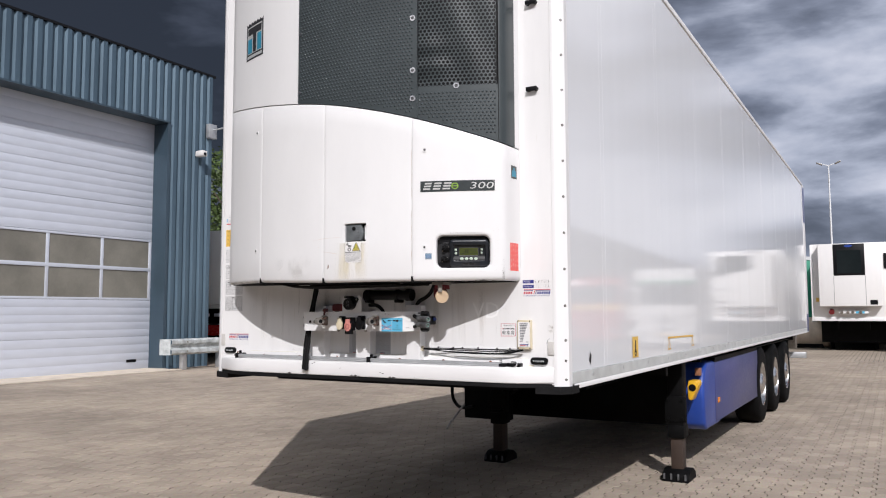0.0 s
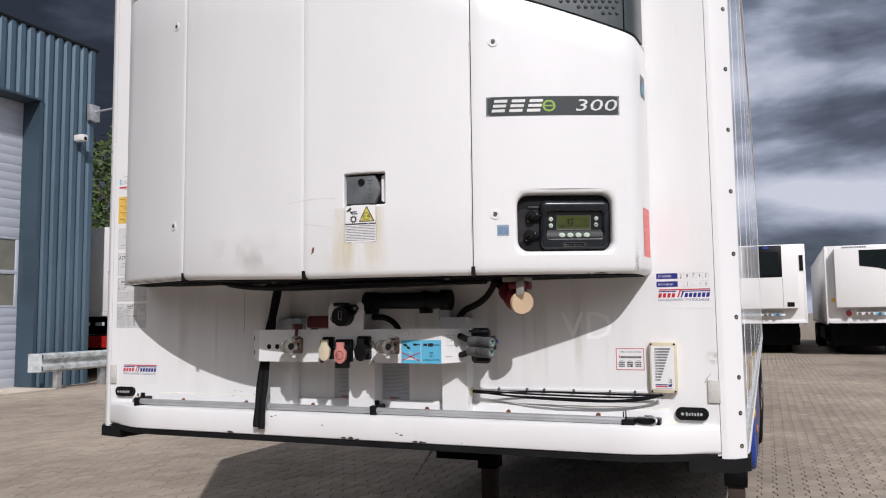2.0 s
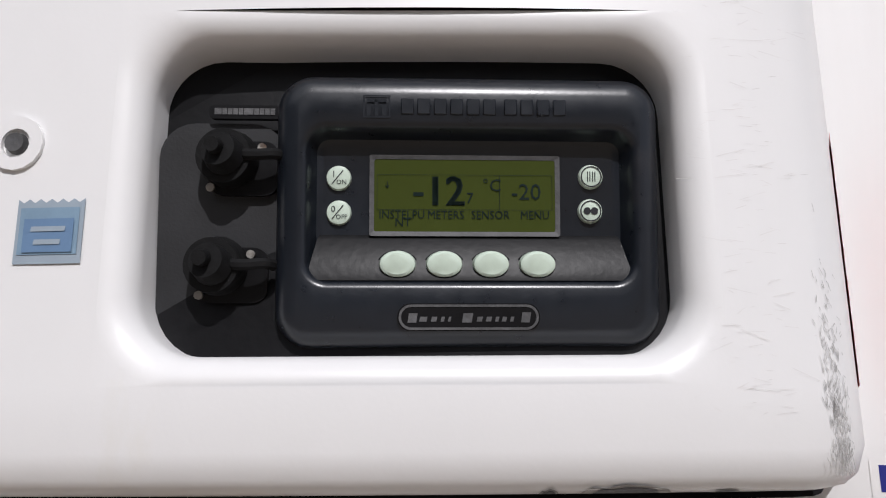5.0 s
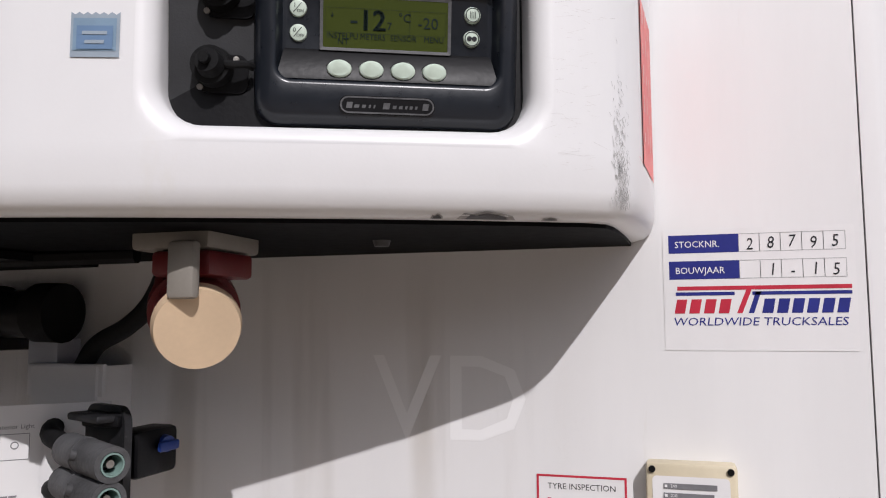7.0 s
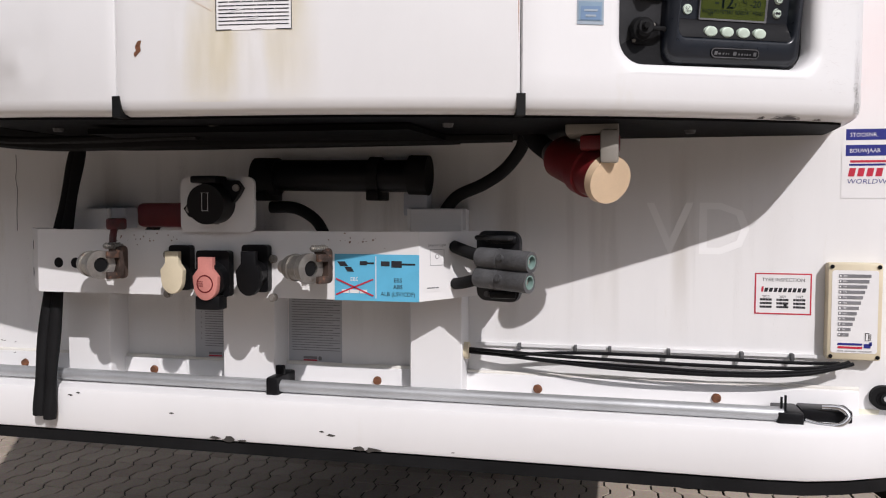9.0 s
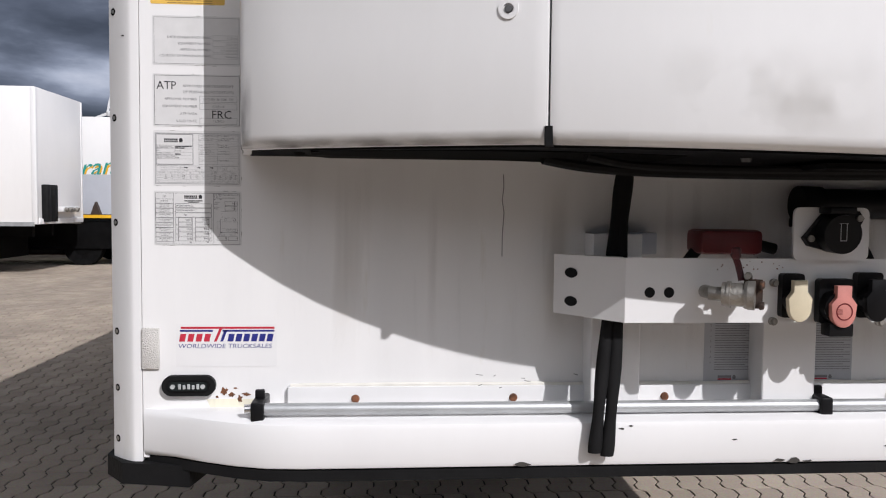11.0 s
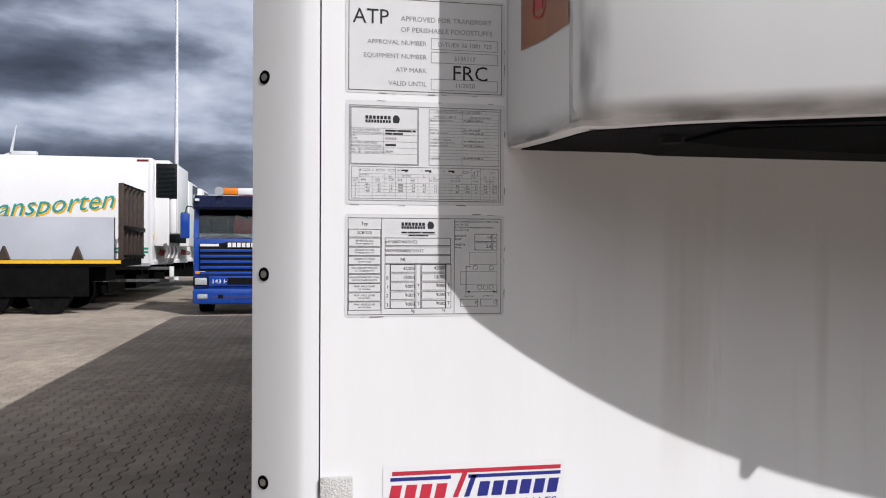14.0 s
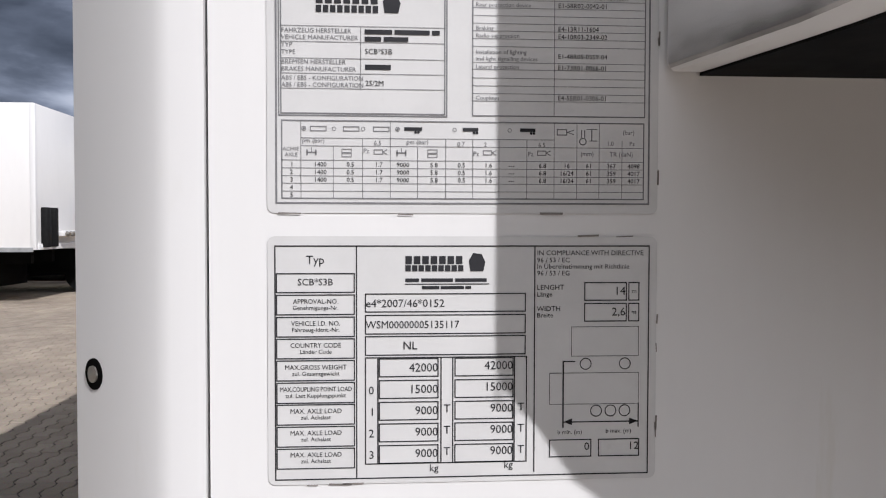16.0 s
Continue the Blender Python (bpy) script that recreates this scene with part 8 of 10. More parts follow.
pm2 = pt.nodes.new("ShaderNodeMix")
pm2.data_type, pm2.blend_type = "RGBA", "OVERLAY"
pm2.inputs["Factor"].default_value = 0.35
pt.links.new(pm.outputs["Result"], pm2.inputs["A"])
pt.links.new(pf.outputs["Color"], pm2.inputs["B"])
pt.links.new(pm2.outputs["Result"], pb_.inputs["Base Color"])
pbp = pt.nodes.new("ShaderNodeBump")
pbp.inputs["Strength"].default_value = 0.6
pbp.inputs["Distance"].default_value = 0.003
pt.links.new(pf.outputs["Fac"], pbp.inputs["Height"])
pt.links.new(pbp.outputs[0], pb_.inputs["Normal"])
SAND = mat("joint_sand", (0.06, 0.052, 0.043), 0.95, var=0.2, scale=8)

FX0, FX1, FY0, FY1 = -13.12, 8.96, -2.0, 22.0
ground = thing("ground", "paved yard of grey concrete blocks", "ground", at=pose(0, 0, 0))
tagged(ground, kind="structure")
quads = [(-400, 400, FY1, 900), (-400, 400, -400, FY0 - 0.11), (-400, FX0, FY0 - 0.11, FY1), (FX1, 400, FY0 - 0.11, FY1)]
v, f = [], []
for x0, x1, y0, y1 in quads:
    n = len(v)
    v += [(x0, y0, 0), (x1, y0, 0), (x1, y1, 0), (x0, y1, 0)]
    f.append((n, n + 1, n + 2, n + 3))
raw("paving_sheet", v, f, gm, ground)
for y0, y1 in ((FY0 - 0.115, FY0 + 0.02), (FY1 - 0.13, FY1 + 0.01)):
    raw("edge_strip", [(FX0, y0, -0.004), (FX1, y0, -0.004), (FX1, y1, -0.004), (FX0, y1, -0.004)], [(0, 1, 2, 3)], gm, ground)
raw("sand_bed", [(FX0, FY0, -0.013), (FX1, FY0, -0.013), (FX1, FY1, -0.013), (FX0, FY1, -0.013)], [(0, 1, 2, 3)], SAND, ground)


# ---- workshop building ----
hall = thing("workshop_building", "slate blue clad workshop with a pale sectional door", "building", at=pose(0, 0, 0))
WX, DX = -13.9, -14.38


def ribbed(y0, y1, z0, z1, x, name="cladding_sheet"):
    """Trapezoidal cladding, ribs upright, facing +x."""
    pts = []
    y = y0
    while y < y1 - 0.02:
        for dy, d in ((0.0, 0.0), (0.066, 0.0), (0.112, 0.06), (0.2245, 0.06), (0.2445, 0.0)):
            if y + dy <= y1:
                pts.append((y + dy, d))
        y += 0.2465
    pts.append((y1, 0.0))
    v, f = [], []
    for yy, d in pts:
        v += [(x + d, yy, z0), (x + d, yy, z1)]
    for i in range(len(pts) - 1):
        f.append((2 * i, 2 * i + 2, 2 * i + 3, 2 * i + 1))
    return raw(name, v, f, CLAD, hall, "ribbed slate blue cladding")


for y0, y1 in ((4.9, 7.6), (7.6, 10.33)):
    ribbed(y0, y1, 6.6, 8.2, WX)
ribbed(10.33, 11.86, 0.0, 8.2, WX)
ribbed(-8.0, 4.9, 0.0, 8.2, WX)
box_part("building_core", (-40, WX - 0.72, -8.0, 11.84, 0.0, 8.15), CLADSMOOTH, hall)
box_part("end_wall", (WX - 0.74, WX - 0.003, 10.34, 11.84, 0.0, 8.15), CLADSMOOTH, hall)
box_part("wall_backing", (WX - 0.74, WX - 0.003, -8.0, 4.9, 0.0, 8.15), CLADSMOOTH, hall)
box_part("lintel", (WX - 0.74, WX - 0.003, 4.9, 10.34, 6.6, 8.15), CLADSMOOTH, hall)
box_part("door_jamb", (WX - 0.7, WX + 0.05, 10.25, 10.338, 0.0, 6.6), CLADSMOOTH, hall, "smooth slate blue door jamb")
box_part("lintel_flashing", (WX - 0.7, WX + 0.07, 4.9, 10.338, 6.555, 6.598), CLADSMOOTH, hall)
box_part("roof_flashing", (WX - 0.75, WX + 0.07, -8.0, 11.9, 8.2, 8.26), BLACK, hall, "dark roof edge flashing")
box_part("door_sill", (WX - 0.7, WX + 0.75, 4.9, 10.28, 0.002, 0.022), CONCRETE, hall, "pale concrete door sill")
dr = new("sectional_door")
dr.parent = hall
tagged(dr, "pale grey sectional door with a row of smoked panes")
for a, b in ((0.02, 0.86), (0.865, 1.80), (3.42, 4.28), (4.285, 5.08), (5.085, 5.9), (5.905, 6.62)):
    k = max(int(round((b - a) / 0.205)), 1)
    section = box_part("door_section", (DX - 0.045, DX - 0.008, 4.9, 10.25, a, b), DOORMAT, dr)
    for i in range(k):
        z0, z1 = a + (b - a) * i / k, a + (b - a) * (i + 1) / k
        box_part("door_rib", (DX - 0.0075, DX - 0.0045, 4.9, 10.25, z0 + 0.0016, z1 - 0.0016), DOORMAT, section, "", 0.0008)
for y0 in (5.82, 7.29, 8.76):
    for a, b in ((1.86, 2.57), (2.66, 3.36)):
        box_part("pane", (DX - 0.03, DX - 0.022, y0 + 0.03, y0 + 1.44, a, b), DOORWIN, dr, "smoked window pane")
bm = bmesh.new()
add_box(bm, DX - 0.035, DX, 4.9, 10.25, 1.805, 1.86, 0.004)
add_box(bm, DX - 0.035, DX, 4.9, 10.25, 2.57, 2.66, 0.004)
add_box(bm, DX - 0.035, DX, 4.9, 10.25, 3.36, 3.415, 0.004)
for y in (5.8, 7.27, 8.74, 10.2):
    add_box(bm, DX - 0.034, DX - 0.001, y - 0.03, y + 0.05, 1.86, 3.36, 0.004)
part("pane_frame", bm, DOORMAT, dr)
box_part("door_plate", (DX - 0.002, DX + 0.006, 9.55, 9.85, 0.2, 0.27), BLACK, dr)
# unseen dark wall added behind the camera; closes the yard, blocks low southern light
structure(box_part("wall_south", (-70, 70, -34.0, -26.0, 0.0, 9.0), CLADSMOOTH), "unseen slate blue wall added to block low light", "wall")
# wall-mounted things
cc = thing("security_camera", "white security camera on slate blue cladding", "camera", at=pose(WX + 0.045, 11.25, 5.85))
part("camera_body", add_box(bmesh.new(), 0.05, 0.34, -0.09, 0.09, -0.06, 0.1, 0.03), FARWHITE, cc)
part("mount", add_cyl(bmesh.new(), (0.0, 0, 0.0), (0.14, 0, -0.02), 0.05, n=14), FARWHITE, cc)
part("lens", add_cyl(bmesh.new(), (0.33, 0, 0.0), (0.345, 0, 0.0), 0.045, n=14), BLACK, cc)
fl_ = thing("wall_floodlight", "grey floodlight on an arm at the building corner", "lamp", at=pose(WX + 0.05, 11.72, 6.6))
part("wall_box", add_box(bmesh.new(), 0.0, 0.14, -0.14, 0.14, -0.2, 0.2, 0.01), ALU, fl_)
part("arm", add_cyl(bmesh.new(), (0.1, 0.0, 0.03), (0.9, 0.15, 0.12), 0.025, n=10), ALU, fl_)
part("lamp_head", add_prism(bmesh.new(), [(0.75, 0.07), (1.0, 0.02), (1.7, 0.16), (1.7, 0.22), (1.1, 0.24)], 0.0, 0.3, "y"), ALU, fl_)
RAILGALV = mat("weathered_galvanised", (0.54, 0.57, 0.57), 0.55, 0.25, var=0.25, scale=6, tint=(0.26, 0.30, 0.29), tpos=0.55)
gu = thing("guard_rail", "galvanised steel guard rail at the building corner", "guard rail", at=pose(-13.15, 9.9, 0))
for z in (0.60,):
    bm = bmesh.new()
    prof = [(0.0, -0.205), (0.06, -0.16), (0.06, -0.085), (-0.015, -0.035), (-0.015, 0.035), (0.06, 0.085), (0.06, 0.16), (0.0, 0.205), (-0.008, 0.205), (0.052, 0.155), (0.052, 0.09), (-0.023, 0.04), (-0.023, -0.04), (0.052, -0.09), (0.052, -0.155), (-0.008, -0.205)]
    a = [bm.verts.new((x, 0, z + q)) for x, q in prof]
    b = [bm.verts.new((x, 2.75, z + q)) for x, q in prof]
    for i in range(len(prof)):
        bm.faces.new((a[i], a[(i + 1) % len(prof)], b[(i + 1) % len(prof)], b[i]))
    bm.faces.new(a), bm.faces.new(b)
    bmesh.ops.recalc_face_normals(bm, faces=bm.faces)
    part("rail", bm, RAILGALV, gu, "weathered galvanised beam")
bm = bmesh.new()
add_prism(bm, [(0.0, 0.0), (-0.10, -0.13), (-0.22, -0.16), (-0.22, -0.15), (-0.10, -0.12), (-0.01, 0.0)], 0.40, 0.80, "z")
part("rail_end", bm, RAILGALV, gu, "curved galvanised end piece")
for y in (0.5, 1.75):
    part("post", add_box(bmesh.new(), -0.16, -0.03, y - 0.07, y + 0.07, 0, 0.78, 0.006), ALU, gu)
    for z in (0.48, 0.72):
        part("rail_bolt", add_cyl(bmesh.new(), (0.055, y, z), (0.075, y, z), 0.02, n=10), STEEL, gu)


# ---- other vehicles in the yard ----
def box_trailer(at, length, unit_kind, label, red=False, unit_mat=None, ztop=3.9, group="parked trailers"):
    """A parked box trailer: its front at local y = 0 facing -y, the body running to +y."""
    t = thing("box_trailer", label, "trailer", group, at)
    bm = bmesh.new()
    add_box(bm, -1.27, 1.27, 0.0, length, 1.12, ztop, 0.03)
    part("body", bm, BODYWHITE, t)
    for sx in (-1, 1):
        box_part("lower_rail", (min(sx * 1.255, sx * 1.285), max(sx * 1.255, sx * 1.285), 0.05, length, 1.06, 1.15), ALU, t)
        box_part("corner_post", (min(sx * 1.19, sx * 1.276), max(sx * 1.19, sx * 1.276), -0.012, 0.1, 1.1, ztop - 0.02), WHITE, t, "", 0.01)
        box_part("chassis_beam", (sx * 0.5 - 0.07, sx * 0.5 + 0.07, 0.4, length - 0.2, 0.8, 1.11), CHASSIS, t)
        for y in (length - 4.6, length - 3.3, length - 2.0):
            w = new("wheel")
            w.parent = t
            w.matrix_basis = pose(sx * 1.1, y, 0.5)
            bm = bmesh.new()
            add_cyl(bm, (-0.16, 0, 0), (0.16, 0, 0), 0.5, n=24)
            bmesh.ops.bevel(bm, geom=[e for e in bm.edges if abs(e.verts[0].co.x - e.verts[1].co.x) < 1e-5], offset=0.03, segments=2, profile=0.5, affect="EDGES")
            part("tyre", bm, TYRE, w)
            part("rim", add_cyl(bmesh.new(), (sx * 0.15, 0, 0), (sx * 0.165, 0, 0), 0.28, 0.2, 20), CHASSIS, w)
        bm = bmesh.new()
        add_box(bm, sx * 0.75 - 0.07, sx * 0.75 + 0.07, 2.6, 2.75, 0.0, 1.1, 0.01)
        part("landing_leg", bm, CHASSIS, t)
        box_part("side_guard", (min(sx * 1.16, sx * 1.2), max(sx * 1.16, sx * 1.2), 3.5, length - 5.4, 0.45, 0.9), CHASSIS, t)
    box_part("front_sill", (-1.2, 1.2, -0.04, 0.0, 1.1, 1.22), WHITE, t, "", 0.01)
    if unit_kind == "oval":
        u = box_part("cooling_unit", (-1.0, 1.0, -0.42, 0.0, 1.62, ztop - 0.03), BODYWHITE, t, "", 0.04)
        box_part("unit_grille", (-0.5, 0.5, -0.432, -0.41, 2.72, ztop - 0.06), BLACK, u, "black grille", 0.02)
        box_part("grille_recess", (-0.38, 0.38, -0.44, -0.43, 2.8, ztop - 0.28), GLASSDARK, u)
        bm = bmesh.new()
        add_prism(bm, [(0.13 * math.cos(a), ztop - 0.13 + 0.045 * math.sin(a)) for a in (2 * math.pi * i / 20 for i in range(20))], -0.44, -0.43, "y")
        part("oval_mark", bm, BLUEBOX, u)
        for x in (-0.5, 0.5):
            box_part("unit_joint", (x - 0.006, x + 0.006, -0.424, -0.415, 1.66, 2.7), GREYINK, u)
        box_part("control_box", (0.62, 0.85, -0.425, -0.41, 1.68, 1.84), BLACK, u)
        box_part("ladder_handle", (1.08, 1.2, -0.03, 0.0, 2.95, 3.5), BLACK, t)
    elif unit_kind == "plain":
        u = box_part("cooling_unit", (-1.0, 1.0, -0.4, 0.0, 1.62, ztop - 0.12), BODYWHITE, t, "", 0.05)
        bm = bmesh.new()
        add_prism(bm, [(-0.25, 3.0), (0.3, 2.92), (0.92, 2.72), (0.92, ztop - 0.2), (-0.25, ztop - 0.2)], -0.412, -0.39, "y")
        part("unit_grille", bm, GLASSDARK, u, "dark grille with a curved lower edge")
        pr = Print()
        for i in range(10):
            pr.quad(-0.72 + i * 0.075, -0.665 + i * 0.075, ztop - 0.095, ztop - 0.04)
        pr.lay("name_print", lambda a, b: (a, -0.016, b), GREYINK, t)
        box_part("control_box", (0.6, 0.85, -0.412, -0.39, 1.74, 1.86), BLACK, u)
        box_part("model_strip", (0.5, 0.88, -0.41, -0.39, 2.25, 2.29), BADGEBLK, u)
        box_part("grab_handle", (1.1, 1.17, -0.03, 0.0, 2.7, 3.15), BLACK, t)
    # black block added under the body, in place of its deep shade
    box_part("underframe", (-1.05, 1.05, 1.2, length - 0.6, 0.3, 1.1), CHASSIS, t, "black block added for the shade under the body")
    bm = bmesh.new()
    add_box(bm, -0.4, 0.55, -0.2, -0.05, 1.36, 1.48, 0.02)
    cb = part("coupling_bracket", bm, WHITE, t)
    for x in (-0.3, -0.1, 0.05, 0.3):
        part("coupling", add_cyl(bmesh.new(), (x, -0.2, 1.42), (x, -0.27, 1.4), 0.05, n=12), STEEL, cb)
    if unit_kind == "none":
        for x in (-0.95, -0.6):
            box_part("bump_post", (x - 0.09, x + 0.09, -0.14, 0.0, 1.15, 1.95), RUBBER, t, "black rubber bump post", 0.02)
        return t
    part("red_coupling", add_cyl(bmesh.new(), (-0.62, -0.1, 1.45), (-0.62, -0.25, 1.42), 0.09, n=14), REDPLAS, cb)
    box_part("blue_label", (0.15, 0.42, -0.204, -0.199, 1.37, 1.45), CYANINK, cb)
    box_part("yellow_label", (-1.12, -1.0, -0.006, 0.0, 1.8, 1.95), YELLOWSTK, t)
    return t


box_trailer(pose(1.47, 27.7, 0, 0, 0, 1), 13.4, "oval", "white box trailer with a black-grilled cooling unit")
box_trailer(pose(4.58, 27.0, 0, 0, 0, -1), 13.4, "plain", "white box trailer with a curved dark grille", ztop=3.72)
# trailers parked across at the other side of the yard
box_trailer(pose(-8.1, 16.9, 0, 0, 0, 90), 13.4, "none", "white box trailer standing across the yard", ztop=4.0)
script = box_trailer(pose(-5.35, 23.4, 0, 0, 0, 90), 13.4, "oval", "white box trailer lettered in green script", ztop=4.08)
pr = Print()
t_, _ = text_mesh("transporten")
pr.text("transporten", -9.90, 2.30, 0.74, "l", 3.5 / (t_[:, 0].max() * 0.74), 0.3)
pr.v = [(a, b + 0.105 * (a + 10.0)) for a, b in pr.v]
pr2 = Print()
pr2.v, pr2.f = [(a + 0.04, b - 0.05) for a, b in pr.v], list(pr.f)
pr2.lay("script_shadow", lambda a, b: (-1.274, -(a + 5.35), b), YELLOW, script)
pr.lay("script_lettering", lambda a, b: (-1.279, -(a + 5.35), b), TEALSCRIPT, script, "slanted green script lettering")
for z in (1.42, 1.52):
    Print().quad(-13.3, 0.0, z, z + 0.06).lay("green_stripe", lambda a, b: (-1.274, -a, b), GREENBAND, script)
pr = Print()
pr.disc(-9.75, 3.35, 0.16, 20)
pr.lay("green_dot", lambda a, b: (-1.274, -(a + 5.35), b), GREENBAND, script)
box_part("upper_housing", (-1.02, 1.02, -0.62, -0.05, 2.98, 3.96), BLACK, script, "black louvred upper housing", 0.03)
box_part("front_cover", (-1.0, 1.02, -0.645, -0.622, 1.98, 3.93), BODYWHITE, script, "white front cover", 0.01)
box_part("lower_band", (-1.0, 1.0, -0.60, -0.425, 1.72, 1.955), CHASSIS, script, "black lower band", 0.01)
for i in range(6):
    part("pipe_elbow", add_tube(bmesh.new(), [(-1.0 + 0.36 * i, -0.3, 1.70), (-0.95 + 0.36 * i, -0.36, 1.5), (-0.98 + 0.36 * i, -0.30, 1.28)], 0.05, 8), WHITE if i % 2 else STEEL, script)
box_part("roof_lamp", (-1.285, -1.262, 0.1, 0.4, 3.98, 4.03), REDPLAS, script)
box_part("storage_frame", (-1.15, -1.05, -0.45, 2.6, 0.62, 0.70), DULL, script)
box_part("storage_frame", (-1.15, -1.05, -0.45, 2.6, 0.96, 1.04), DULL, script)
box_part("storage_end", (-1.16, -1.04, -0.56, -0.45, 0.62, 1.05), BODYWHITE, script, "pale storage frame end", 0.01)
for i in range(7):
    part("housing_slat", add_box(bmesh.new(), -1.035, -1.015, -0.58, -0.1, 3.06 + i * 0.12, 3.11 + i * 0.12), GLASSDARK, script)
box_part("lower_fairing", (-1.02, 1.02, -0.62, -0.43, 1.96, 2.97), BODYWHITE, script, "", 0.06)
for y, nm in ((26.4, "plain"), (29.6, "plain")):
    box_trailer(pose(-5.2, y, 0, 0, 0, 90), 13.4, nm, "white box trailer parked in a row", ztop=3.85)

# flatbed with stakes and a grey board
flat = thing("flatbed_trailer", "flatbed trailer with a dark stake headboard and yellow edge", "trailer", at=pose(-5.45, 20.0, 0))
box_part("deck", (-13.0, 0.0, -1.2, 1.2, 1.12, 1.28), CHASSIS, flat, "black deck")
box_part("edge_strip", (-13.0, 0.0, -1.225, -1.2, 1.19, 1.27), YELLOW, flat, "yellow edge strip")
for i in range(6):
    y = -1.18 + i * 0.47
    box_part("headboard_stake", (-0.06, 0.06, y - 0.045, y + 0.045, 1.28, 3.1), BROWN, flat, "dark upright stake", 0.01)
for z, dz in ((1.34, 0.06), (1.98, 0.11), (3.04, 0.04)):
    part("headboard_rail", add_box(bmesh.new(), 0.06, 0.1, -1.2, 1.2, z, z + dz, 0.01), CHASSIS, flat)
box_part("board", (-5.4, -0.2, -0.98, -0.90, 1.28, 2.29), BOARD, flat, "light grey side board")
for x in (-1.0, -2.6, -4.4):
    bm = bmesh.new()
    add_prism(bm, [(x - 0.12, 1.28), (x + 0.12, 1.28), (x + 0.05, 1.48), (x, 1.6), (x - 0.05, 1.48)], -1.15, -1.0, "y")
    part("wooden_chock", bm, BROWN, flat, "brown wooden chock")
box_part("corner_stake", (-5.1, -4.95, -1.18, -1.05, 1.28, 2.5), BROWN, flat)
box_part("chassis_beam", (-12.8, -0.5, -0.5, 0.5, 0.75, 1.1), CHASSIS, flat)
for x in (-1.6, -2.9, -9.2, -10.5, -11.8):
    for y, o in ((-1.05, -1), (1.05, 1)):
        w = new("wheel")
        w.parent = flat
        w.matrix_basis = pose(x, y, 0.48, 0, 0, 90)
        bm = bmesh.new()
        add_cyl(bm, (-0.15, 0, 0), (0.15, 0, 0), 0.48, n=24)
        part("tyre", bm, TYRE, w)
        part("rim", add_cyl(bmesh.new(), (o * 0.145, 0, 0), (o * 0.16, 0, 0), 0.26, 0.18, 18), CHASSIS, w)
# black panel added over the wheels, standing for the shade below the deck
box_part("side_guard", (-12.6, -0.7, -1.26, -1.215, 0.42, 1.1), CHASSIS, flat, "black panel added where the wheels lie in shade")


